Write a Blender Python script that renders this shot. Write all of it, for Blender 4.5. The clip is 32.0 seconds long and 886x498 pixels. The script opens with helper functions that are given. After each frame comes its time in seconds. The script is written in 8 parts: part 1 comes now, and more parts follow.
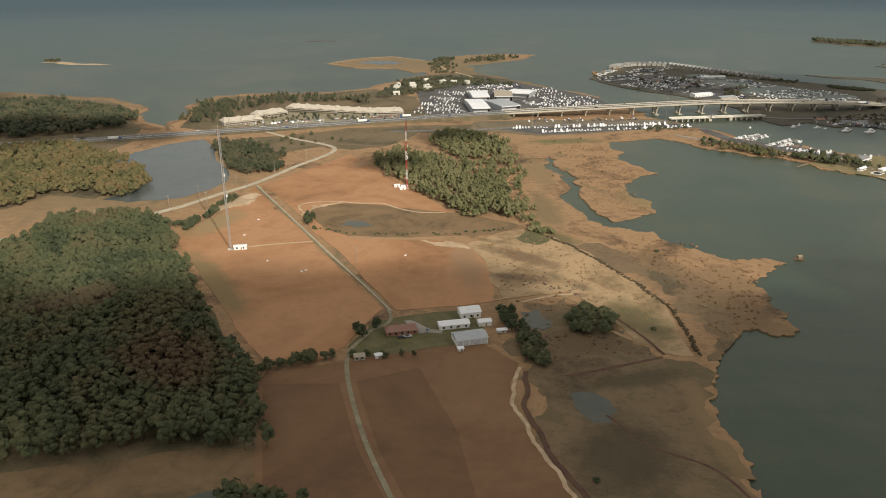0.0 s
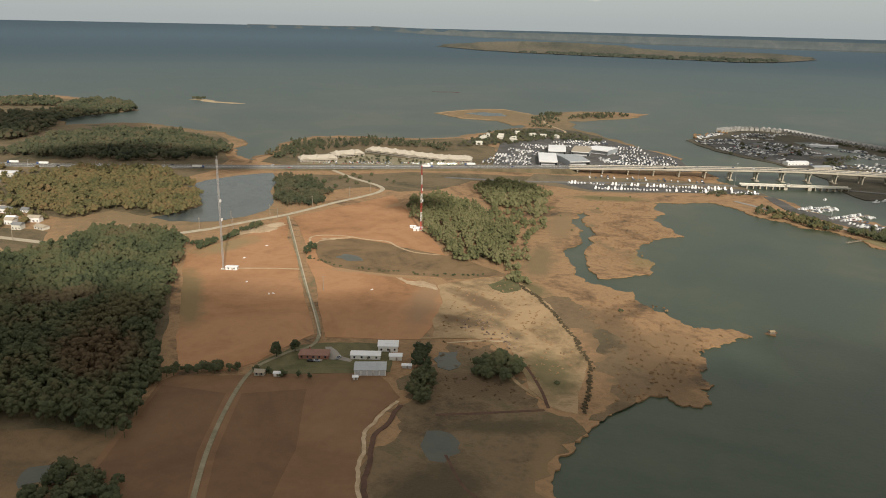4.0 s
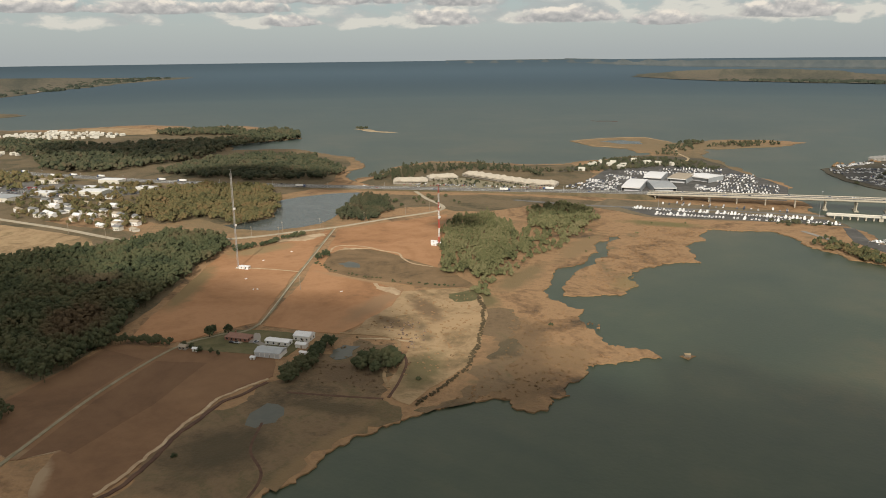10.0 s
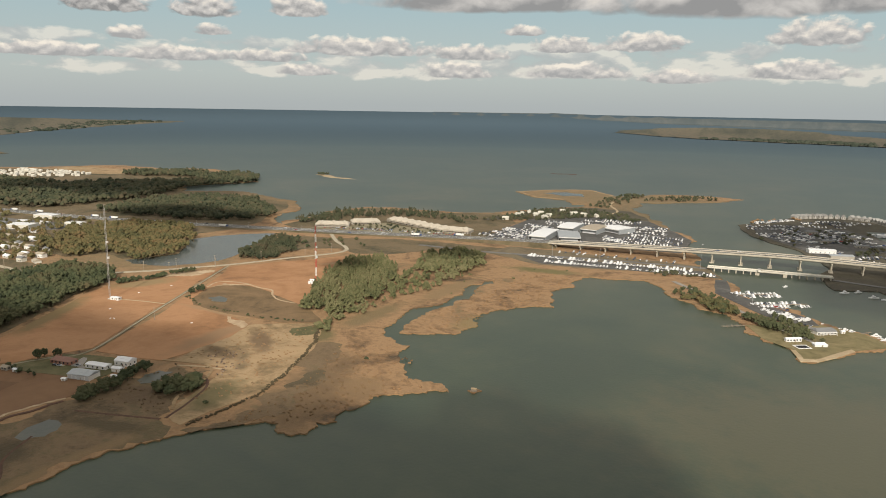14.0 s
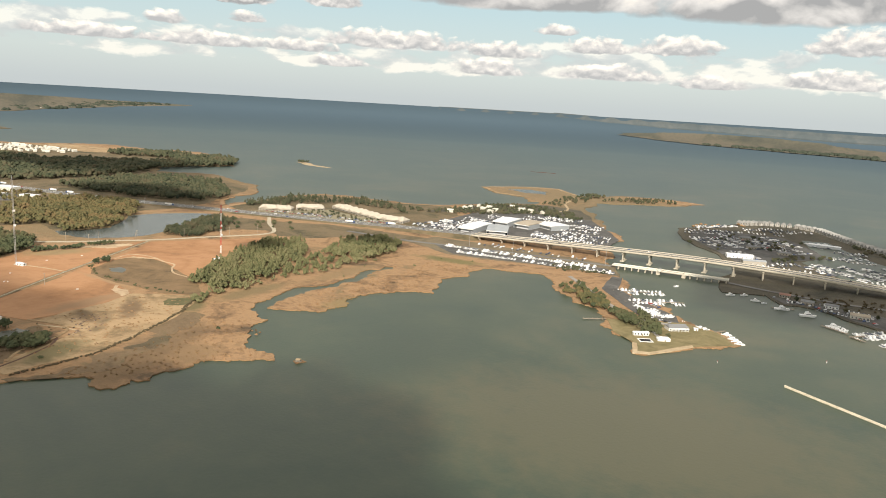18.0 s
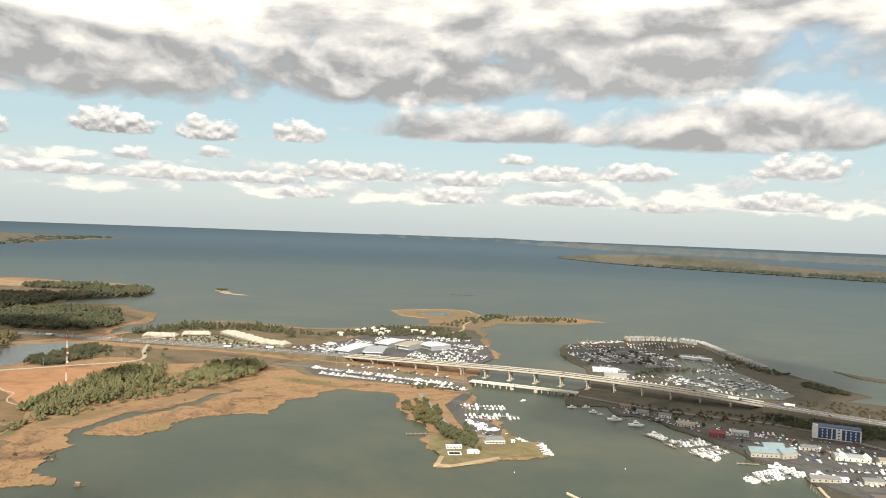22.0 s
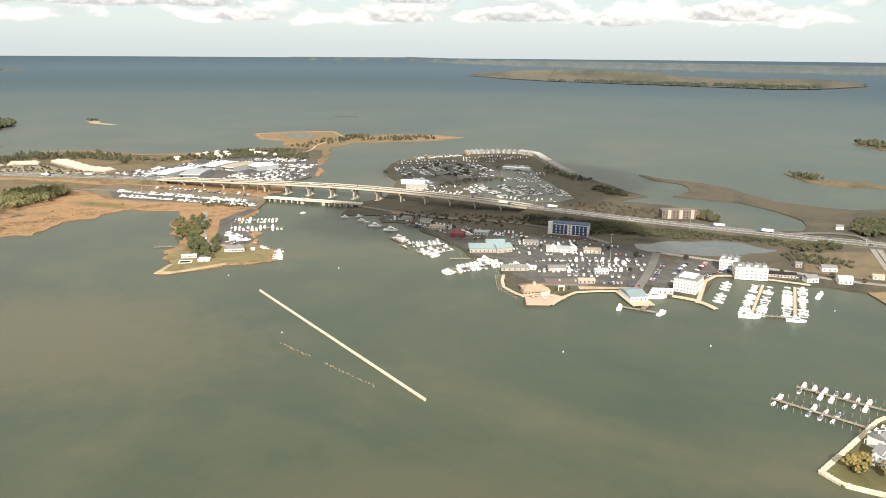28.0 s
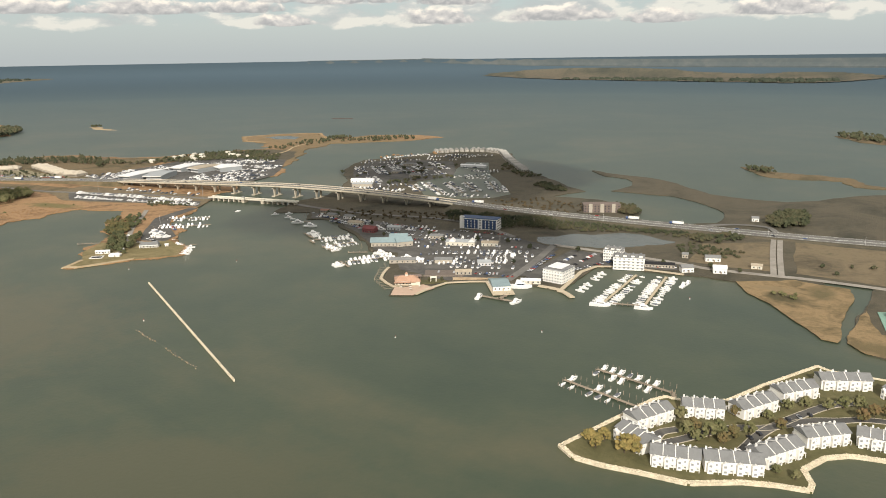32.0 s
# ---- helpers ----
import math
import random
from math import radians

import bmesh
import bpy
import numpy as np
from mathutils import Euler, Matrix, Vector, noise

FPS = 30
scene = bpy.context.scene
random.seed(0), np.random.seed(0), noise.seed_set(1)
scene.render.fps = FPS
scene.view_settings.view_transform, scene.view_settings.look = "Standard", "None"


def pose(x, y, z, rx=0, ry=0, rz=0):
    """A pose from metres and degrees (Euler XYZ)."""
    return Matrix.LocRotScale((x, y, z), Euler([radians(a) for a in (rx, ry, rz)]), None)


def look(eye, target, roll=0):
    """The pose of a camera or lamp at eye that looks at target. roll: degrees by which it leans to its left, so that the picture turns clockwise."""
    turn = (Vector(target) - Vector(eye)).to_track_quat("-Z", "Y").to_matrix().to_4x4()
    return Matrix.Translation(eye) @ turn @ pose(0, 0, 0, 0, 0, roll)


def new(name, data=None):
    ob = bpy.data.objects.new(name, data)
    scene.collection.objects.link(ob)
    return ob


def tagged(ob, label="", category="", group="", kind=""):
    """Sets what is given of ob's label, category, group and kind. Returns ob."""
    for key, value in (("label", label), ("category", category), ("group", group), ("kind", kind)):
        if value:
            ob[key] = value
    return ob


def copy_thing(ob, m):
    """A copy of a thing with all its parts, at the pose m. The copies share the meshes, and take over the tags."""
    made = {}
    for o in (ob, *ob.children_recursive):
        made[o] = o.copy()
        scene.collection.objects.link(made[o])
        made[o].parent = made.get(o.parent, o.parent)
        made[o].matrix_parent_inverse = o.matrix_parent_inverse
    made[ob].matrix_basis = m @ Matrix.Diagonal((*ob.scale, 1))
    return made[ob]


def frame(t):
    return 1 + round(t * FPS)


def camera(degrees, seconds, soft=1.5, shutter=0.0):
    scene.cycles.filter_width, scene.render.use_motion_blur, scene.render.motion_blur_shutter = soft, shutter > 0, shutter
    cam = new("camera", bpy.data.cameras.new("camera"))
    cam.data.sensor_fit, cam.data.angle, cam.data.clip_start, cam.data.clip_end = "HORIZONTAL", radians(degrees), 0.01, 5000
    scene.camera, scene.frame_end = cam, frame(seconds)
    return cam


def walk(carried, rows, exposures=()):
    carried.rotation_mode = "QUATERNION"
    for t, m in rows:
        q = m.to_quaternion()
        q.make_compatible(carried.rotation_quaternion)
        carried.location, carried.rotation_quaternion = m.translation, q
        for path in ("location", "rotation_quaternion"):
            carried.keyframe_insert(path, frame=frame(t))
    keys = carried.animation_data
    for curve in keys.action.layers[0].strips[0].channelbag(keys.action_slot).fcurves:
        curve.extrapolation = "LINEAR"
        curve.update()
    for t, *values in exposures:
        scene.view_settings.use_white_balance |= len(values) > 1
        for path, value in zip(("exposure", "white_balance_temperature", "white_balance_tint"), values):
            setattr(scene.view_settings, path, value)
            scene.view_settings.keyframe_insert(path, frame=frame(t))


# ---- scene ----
# ---- camera: seconds, place, yaw to the left, pitch, roll ----
cam = camera(61.26, 32.0, 0.95)
PATH = [
    (0, 0.2, 18.7, 215.4, -0.78, -20.68, -0.04),
    (0.5, 19.3, 16.9, 215.4, 0.25, -20.94, 0.62),
    (1, 38.4, 15.4, 215.3, 1.15, -18.91, 1.37),
    (1.5, 57.5, 14.1, 215.3, 3.54, -18.65, 0.53),
    (2, 76.5, 13.0, 215.2, 5.48, -17.30, 0.10),
    (2.5, 95.5, 12.2, 215.1, 6.47, -15.69, 0.52),
    (3, 114.5, 11.8, 215.0, 8.10, -17.43, 0.46),
    (3.5, 133.6, 12.1, 214.8, 10.15, -16.56, 1.03),
    (5.5, 209.8, 15.4, 213.8, 14.28, -18.21, 1.21),
    (6, 228.5, 17.1, 213.3, 15.35, -17.87, 1.14),
    (6.5, 246.9, 19.6, 212.7, 16.41, -18.52, 0.72),
    (7, 265.3, 22.5, 212.2, 17.63, -20.38, 0.43),
    (7.5, 283.9, 25.6, 211.6, 18.93, -20.64, 0.28),
    (8, 302.5, 29.0, 211.2, 20.65, -21.51, 0.03),
    (8.5, 321.3, 32.8, 210.8, 22.63, -21.42, -0.28),
    (9, 340.1, 36.9, 210.5, 25.24, -20.00, -0.58),
    (9.5, 359.1, 41.4, 210.2, 27.90, -16.79, -0.82),
    (10, 378.2, 46.2, 210.0, 29.14, -14.53, -0.63),
    (10.5, 397.2, 51.3, 209.8, 29.77, -14.35, -0.31),
    (11, 416.2, 56.6, 209.6, 29.54, -14.66, 0.30),
    (11.5, 435.1, 62.0, 209.4, 29.80, -14.09, 0.70),
    (12, 453.9, 67.5, 209.2, 30.95, -13.41, 0.47),
    (12.5, 472.8, 73.1, 209.1, 31.07, -11.18, 0.79),
    (13, 491.6, 78.8, 209.0, 30.58, -8.80, 0.58),
    (13.5, 510.4, 84.4, 209.0, 30.22, -9.34, 1.08),
    (14, 529.2, 90.0, 209.0, 29.70, -10.75, 0.97),
    (14.5, 547.9, 95.8, 209.1, 28.69, -10.16, 1.81),
    (16.5, 621.9, 119.2, 209.5, 29.92, -12.50, 3.35),
    (17, 640.4, 125.1, 209.7, 30.30, -12.58, 3.25),
    (17.5, 659.0, 130.9, 210.0, 30.73, -11.93, 3.40),
    (18, 677.5, 136.8, 210.3, 31.46, -11.13, 3.39),
    (18.5, 696.0, 142.7, 210.6, 32.27, -9.46, 3.08),
    (19, 714.5, 148.7, 211.0, 33.35, -9.51, 2.47),
    (19.5, 732.8, 154.9, 211.3, 33.81, -7.89, 2.34),
    (20, 751.0, 161.3, 211.7, 33.06, -8.49, 1.38),
    (20.5, 769.0, 167.9, 212.0, 31.76, -9.41, 0.45),
    (21, 786.8, 174.7, 212.3, 29.82, -8.91, 0.58),
    (21.5, 804.6, 181.5, 212.5, 28.90, -6.59, 1.49),
    (22, 822.3, 188.3, 212.7, 29.35, -1.37, 2.17),
    (22.5, 840.1, 195.1, 212.7, 31.98, -1.25, 2.26),
    (23, 858.2, 201.9, 212.7, 32.16, -3.82, 2.11),
    (23.5, 876.4, 208.5, 212.4, 30.07, -6.81, 1.25),
    (24, 894.8, 215.1, 212.1, 28.16, -9.15, 0.57),
    (24.5, 913.3, 221.7, 211.8, 26.66, -10.05, -1.18),
    (25, 931.8, 228.3, 211.4, 26.60, -12.16, -1.55),
    (25.5, 950.4, 234.8, 211.0, 27.03, -14.75, 0.35),
    (27.5, 1024.9, 260.0, 209.6, 25.82, -15.66, -0.16),
    (28, 1043.7, 266.0, 209.3, 25.51, -14.70, 0.42),
    (28.5, 1062.5, 271.8, 209.1, 26.21, -15.07, -0.35),
    (29, 1081.3, 277.5, 208.9, 27.54, -16.49, -0.82),
    (29.5, 1100.1, 283.1, 208.7, 28.62, -15.65, -0.62),
    (30, 1119.0, 288.8, 208.5, 28.87, -16.62, -1.47),
    (30.5, 1137.8, 294.5, 208.4, 28.14, -16.59, -2.71),
    (31, 1156.7, 300.1, 208.2, 27.44, -15.14, -1.40),
    (31.5, 1175.5, 305.8, 208.1, 27.26, -13.19, -0.65),
    (32, 1194.3, 311.4, 207.9, 28.81, -14.61, -0.91),
]
EXPOSURES = [(0, -0.12), (9, -0.2), (13, -0.18), (16, 0.22), (19, 0.42), (23, 0.45), (25, 0.52), (28, 0.66), (29, 0.32), (30, 0.16), (31, 0.11), (32, 0.13)]
walk(cam, [(t, pose(x, y, z, 90 + pitch, 0, yaw) @ pose(0, 0, 0, 0, 0, roll)) for t, x, y, z, yaw, pitch, roll in PATH], EXPOSURES)

# ---- sky, sun ----
SUN_WAY = Vector((0.38, -0.80, 0.53)).normalized()          # from the ground to the sun, behind the aircraft
SUN_ELEV = math.asin(SUN_WAY.z)
world = bpy.data.worlds.new("sky")
scene.world = world
world.use_nodes = True
wn, wl = world.node_tree.nodes, world.node_tree.links
wn.clear()


def wnode(kind, **values):
    n = wn.new(kind)
    for k, v in values.items():
        if k == "op":
            n.operation = v
        else:
            n.inputs[int(k[1:])].default_value = v
    return n


def wmath(op, a, b=None, clamp=False):
    n = wn.new("ShaderNodeMath")
    n.operation, n.use_clamp = op, clamp
    for i, v in enumerate((a, b)):
        if v is None:
            continue
        if isinstance(v, (int, float)):
            n.inputs[i].default_value = v
        else:
            wl.new(v, n.inputs[i])
    return n.outputs[0]


def wramp(value, *stops):
    n = wn.new("ShaderNodeValToRGB")
    e = n.color_ramp.elements
    while len(e) < len(stops):
        e.new(0.5)
    for el, (p, c) in zip(e, stops):
        el.position, el.color = p, (*c, 1)
    wl.new(value, n.inputs[0])
    return n.outputs[0]


def wmix(fac, a, b):
    n = wn.new("ShaderNodeMix")
    n.data_type = "RGBA"
    for i, v in ((0, fac), (6, a), (7, b)):
        if isinstance(v, (int, float)):
            n.inputs[i].default_value = v
        elif isinstance(v, tuple):
            n.inputs[i].default_value = (*v, 1)
        else:
            wl.new(v, n.inputs[i])
    return n.outputs[2]


way = wn.new("ShaderNodeTexCoord").outputs["Generated"]
sep = wn.new("ShaderNodeSeparateXYZ")
wl.new(way, sep.inputs[0])
elev = sep.outputs[2]
nishita = wn.new("ShaderNodeTexSky")
nishita.sky_type, nishita.sun_disc = "NISHITA", False
nishita.sun_elevation, nishita.sun_rotation = SUN_ELEV, math.atan2(SUN_WAY.x, SUN_WAY.y)
nishita.air_density, nishita.dust_density, nishita.ozone_density = 1.2, 1.6, 2.0
# three belts of cumulus, smaller towards the horizon, each on the turn and height of the direction
turn_az = wmath("ARCTAN2", sep.outputs[0], sep.outputs[1])


def belt(az_scale, el_scale, seed, lo, hi, bottom, top):
    def field(lift):
        v = wn.new("ShaderNodeCombineXYZ")
        wl.new(wmath("MULTIPLY", turn_az, az_scale), v.inputs[0])
        wl.new(wmath("MULTIPLY", wmath("ADD", elev, lift), el_scale), v.inputs[1])
        v.inputs[2].default_value = seed
        n = wn.new("ShaderNodeTexNoise")
        n.inputs["Scale"].default_value, n.inputs["Detail"].default_value, n.inputs["Roughness"].default_value = 1.0, 10.0, 0.54
        n.inputs["Distortion"].default_value = 0.25
        wl.new(v.outputs[0], n.inputs["Vector"])
        return n.outputs[0]
    here, over = field(0.0), field(0.55 / el_scale)
    window = wramp(elev, (bottom[0], (0, 0, 0)), (bottom[1], (1, 1, 1)), (top[0], (1, 1, 1)), (top[1], (0, 0, 0)))
    thick = wmath("ADD", here, wmath("MULTIPLY", wmath("SUBTRACT", window, 1.0), 0.5))
    cover = wramp(thick, (lo, (0, 0, 0)), (hi, (1, 1, 1)))
    lit = wmath("ADD", wmath("MULTIPLY", wmath("SUBTRACT", here, over), 3.6), 0.46, True)
    return cover, lit


low_cover, low_lit = belt(15.0, 36.0, 3.3, 0.42, 0.52, (0.018, 0.04), (0.075, 0.10))
mid_cover, mid_lit = belt(9.0, 22.0, 8.6, 0.39, 0.50, (0.055, 0.085), (0.125, 0.16))
high_cover, high_lit = belt(4.5, 11.0, 5.2, 0.28, 0.43, (0.20, 0.26), (0.98, 1.0))


def lit_cloud(lit, dark=4.0):
    return wramp(lit, (0.10, (dark, dark * 1.0, dark * 0.99)), (0.5, (7.6, 7.3, 6.9)), (0.85, (11.4, 10.5, 9.1)))


haze = wramp(elev, (0.0, (6.1, 6.6, 6.7)), (0.04, (6.4, 7.1, 7.0)), (0.12, (5.2, 6.7, 7.0)), (0.4, (3.4, 4.7, 6.3)))
blue = wmix(0.8, nishita.outputs[0], haze)
sky = wmix(wmath("MULTIPLY", low_cover, 0.55), blue, lit_cloud(low_lit, 5.8))
# north to north-west, where the walk looks, the single clouds stand at their own bearings; elsewhere the belt goes on
aside = wramp(wmath("ADD", wmath("DIVIDE", turn_az, 2 * math.pi), 0.5), (0.27, (1, 1, 1)), (0.30, (0, 0, 0)), (0.52, (0, 0, 0)), (0.55, (1, 1, 1)))
sky = wmix(wmath("MULTIPLY", mid_cover, aside), sky, lit_cloud(mid_lit))


def billow(scale, lift, seed):
    v = wn.new("ShaderNodeCombineXYZ")
    wl.new(wmath("MULTIPLY", turn_az, scale), v.inputs[0])
    wl.new(wmath("MULTIPLY", wmath("ADD", elev, lift), scale * 1.5), v.inputs[1])
    v.inputs[2].default_value = seed
    n = wn.new("ShaderNodeTexNoise")
    n.inputs["Scale"].default_value, n.inputs["Detail"].default_value, n.inputs["Roughness"].default_value = 1.0, 6.0, 0.5
    n.inputs["Distortion"].default_value = 0.3
    wl.new(v.outputs[0], n.inputs["Vector"])
    return n.outputs[0]


FINE, FINE_OVER = billow(58.0, 0.0, 2.0), billow(58.0, 0.006, 2.0)
WIDE, WIDE_OVER = billow(17.0, 0.0, 6.0), billow(17.0, 0.020, 6.0)


def puff(under, bearing, base, half, height, wide=False, dark=4.2, ragged=1.9, shade=0.26):
    """A cumulus with a flat grey base and a billowing sunlit top: bearing, base, half width and height in degrees."""
    here, over = (WIDE, WIDE_OVER) if wide else (FINE, FINE_OVER)
    u = wmath("DIVIDE", wmath("SUBTRACT", turn_az, radians(bearing)), radians(half))
    v = wmath("DIVIDE", wmath("SUBTRACT", elev, radians(base + 0.2 * height)), radians(0.8 * height))
    up, low = wmath("MAXIMUM", v, 0.0), wmath("MULTIPLY", wmath("MINIMUM", v, 0.0), 3.6)
    r = wmath("ADD", wmath("MULTIPLY", u, u), wmath("ADD", wmath("MULTIPLY", up, up), wmath("MULTIPLY", low, low)))
    body = wmath("SUBTRACT", wmath("MULTIPLY", wmath("SUBTRACT", here, 0.30), ragged), wmath("SUBTRACT", r, 0.5))
    cover = wramp(body, (0.0, (0, 0, 0)), (0.42, (1, 1, 1)))
    lit = wmath("ADD", wmath("MULTIPLY", wmath("SUBTRACT", here, over), 1.5), wmath("ADD", wmath("MULTIPLY", v, 0.6), shade), True)
    return wmix(cover, under, lit_cloud(lit, dark))


# the low rows over the bay
for bearing, base, half, height in ((-57, 2.9, 5, 1.1), (-49.5, 2.9, 4.2, 1.2), (-43, 3.0, 3.4, 1.0), (-36, 3.6, 6.5, 1.5), (-28, 3.4, 3.2, 1.3), (-40, 2.1, 2.6, 1.0), (-29, 2.1, 3.0, 1.4), (-20, 2.2, 4.4, 1.3), (-13, 1.9, 3.0, 1.2), (-5, 2.2, 4.2, 1.5), (-21, 4.0, 2.8, 1.4), (-15.5, 4.1, 3.4, 1.6), (-4, 4.4, 3.6, 2.0), (-24, 5.2, 1.8, 0.9), (-52, 4.2, 1.7, 1.1), (-46.6, 4.7, 1.4, 0.9)):
    sky = puff(sky, bearing, base, half, height, False, 5.0)
# the nearer clouds above them, darker underneath
for bearing, base, half, height, dark in ((-62, 5.1, 2.6, 2.0, 4.0), (-53.5, 5.9, 3.4, 2.0, 3.2), (-47, 5.9, 2.8, 1.9, 3.8), (-40.5, 6.2, 2.4, 1.8, 4.4)):
    sky = puff(sky, bearing, base, half, height, False, dark)
for bearing, base, half, height, dark in ((-58, 8.0, 21, 13, 3.9), (-34, 9.0, 13, 10, 3.8), (-16, 9.8, 15, 11, 4.2), (-27, 6.7, 11, 3.2, 3.9), (-8, 6.2, 13, 5.0, 3.9), (7, 10, 10, 9, 4.2)):
    sky = puff(sky, bearing, base, half, height, True, dark, 1.5, 0.19)
sky = wmix(high_cover, sky, lit_cloud(high_lit, 4.0))
down = wmath("LESS_THAN", elev, -0.02)
sky = wmix(down, sky, (1.6, 2.0, 2.3))
bg = wn.new("ShaderNodeBackground")
wl.new(sky, bg.inputs[0])
bg.inputs[1].default_value = 0.085
wl.new(bg.outputs[0], wn.new("ShaderNodeOutputWorld").inputs[0])

sun = new("sun", bpy.data.lights.new("sun", "SUN"))
sun.data.energy, sun.data.angle, sun.data.color = 4.3, radians(0.7), (1.0, 0.93, 0.82)
sun.matrix_world = look((0, 0, 0), -SUN_WAY)


# ---- cumulus added up-sun, out of view, to throw cloud shade on fields and water ----
def cumulus(x, y, sx, sy, seed, turn=0.0, alt=1250.0):
    """A cloud whose shadow falls round (x, y)."""
    rnd = random.Random(seed)
    bm = bmesh.new()
    for k in range(16):
        a, q = rnd.uniform(0, 6.283), rnd.random() ** 0.5
        s = rnd.uniform(0.22, 0.42)
        m = Matrix.Translation((sx * q * 0.75 * math.cos(a), sy * q * 0.75 * math.sin(a), rnd.uniform(0, 0.25) * sx)) @ Matrix.Diagonal((sx * s, sy * s, sx * s * 0.5, 1))
        bmesh.ops.create_icosphere(bm, subdivisions=3, radius=1, matrix=m)
    for v in bm.verts:
        n = noise.fractal(v.co / 90 + Vector((seed * 3.1, 0, 0)), 0.9, 2.0, 4)
        v.co += Vector((v.co.x, v.co.y, 0)).normalized() * n * 22
        v.co.z = max(v.co.z, -12 + 4 * n)
    me = bpy.data.meshes.new("cloud")
    bm.to_mesh(me)
    bm.free()
    me.materials.append(CLOUD_STUFF)
    up = SUN_WAY * (alt / SUN_WAY.z)
    ob = new("cloud", me)
    ob.matrix_basis = pose(x + up.x, y + up.y, alt, 0, 0, turn)
    return tagged(ob, "white cumulus cloud added out of view to shade the ground", "cloud", kind="structure")


CLOUD_STUFF = bpy.data.materials.new("cloud vapour")
CLOUD_STUFF.use_nodes = True
CLOUD_STUFF.node_tree.nodes["Principled BSDF"].inputs["Base Color"].default_value = (0.85, 0.85, 0.85, 1)
CLOUD_STUFF.node_tree.nodes["Principled BSDF"].inputs["Roughness"].default_value = 1.0
CLOUD_STUFF.node_tree.nodes["Principled BSDF"].inputs["Alpha"].default_value = 0.5
# overlapping rows are extra layers that only deepen the shade
for row in ((-120, 330, 330, 110, 1, -8), (200, 330, 250, 130, 2, 20), (420, 420, 150, 120, 3, 0), (-60, 862, 45, 30, 4, 0), (-65, 486, 55, 18, 5, 5), (100, 370, 95, 85, 22, 0), (20, 320, 150, 80, 13, 10), (330, 260, 260, 120, 14, 15), (0, 300, 160, 60, 17, 0), (110, 250, 120, 70, 18, 10), (40, 240, 140, 60, 23, 0), (-40, 325, 95, 62, 24, 0), (-60, 290, 120, 60, 25, 20), (-40, 300, 170, 85, 26, 0), (190, 290, 150, 100, 27, 0), (-170, 400, 90, 110, 28, 0), (330, 330, 150, 110, 29, 0), (-20, 470, 130, 22, 30, 3),
            (640, 1080, 190, 110, 7, 10), (620, 1450, 280, 190, 8, -20), (-520, 1010, 190, 70, 9, 5), (-1050, 1230, 300, 150, 10, 25), (20, 1000, 60, 40, 12, 0), (800, 1120, 170, 80, 15, 0)):
    cumulus(*row)


# ---- materials ----
def material(name, stops, rough=0.9, scale=0.02, fine=0.6, bump=0.3, bump_scale=1.0, metal=0.0, island=0.0, obj_random=0.0, spec=0.3, warp=1.0, detail=6.0):
    """Colour from two noises, broad (scale, per metre) and fine, through the colour stops, with relief."""
    mat = bpy.data.materials.new(name)
    mat.use_nodes = True
    nt = mat.node_tree
    nd, ln = nt.nodes, nt.links
    bsdf = nd["Principled BSDF"]
    bsdf.inputs["Roughness"].default_value, bsdf.inputs["Metallic"].default_value = rough, metal
    bsdf.inputs["Specular IOR Level"].default_value = spec
    pos = nd.new("ShaderNodeNewGeometry")
    broad, small = nd.new("ShaderNodeTexNoise"), nd.new("ShaderNodeTexNoise")
    for n, s in ((broad, scale), (small, fine)):
        n.inputs["Scale"].default_value, n.inputs["Detail"].default_value = s, detail
        n.inputs["Roughness"].default_value = 0.6 if n is broad else 0.74
        ln.new(pos.outputs["Position"], n.inputs["Vector"])
    broad.inputs["Distortion"].default_value = warp
    mix = nd.new("ShaderNodeMath")
    mix.operation = "MULTIPLY_ADD"
    ln.new(small.outputs[0], mix.inputs[0])
    mix.inputs[1].default_value = 0.45
    ln.new(broad.outputs[0], mix.inputs[2])
    value = mix.outputs[0]
    if island or obj_random:
        rnd = pos.outputs["Random Per Island"] if island else nd.new("ShaderNodeObjectInfo").outputs["Random"]
        add = nd.new("ShaderNodeMath")
        add.operation = "MULTIPLY_ADD"
        ln.new(rnd, add.inputs[0])
        add.inputs[1].default_value = island or obj_random
        ln.new(value, add.inputs[2])
        off = nd.new("ShaderNodeMath")
        off.operation = "SUBTRACT"
        ln.new(add.outputs[0], off.inputs[0])
        off.inputs[1].default_value = (island or obj_random) / 2
        value = off.outputs[0]
    ramp = nd.new("ShaderNodeValToRGB")
    e = ramp.color_ramp.elements
    while len(e) < len(stops):
        e.new(0.5)
    for i, (el, c) in enumerate(zip(e, stops)):
        el.position, el.color = 0.5 + 0.45 * i / max(1, len(stops) - 1), (*c, 1)
    ln.new(value, ramp.inputs[0])
    ln.new(ramp.outputs[0], bsdf.inputs["Base Color"])
    if bump:
        rel, bp = nd.new("ShaderNodeTexNoise"), nd.new("ShaderNodeBump")
        rel.inputs["Scale"].default_value, rel.inputs["Detail"].default_value = bump_scale, 5.0
        ln.new(pos.outputs["Position"], rel.inputs["Vector"])
        ln.new(rel.outputs[0], bp.inputs["Height"])
        bp.inputs["Strength"].default_value, bp.inputs["Distance"].default_value = bump, 0.6 / bump_scale
        ln.new(bp.outputs[0], bsdf.inputs["Normal"])
    return mat


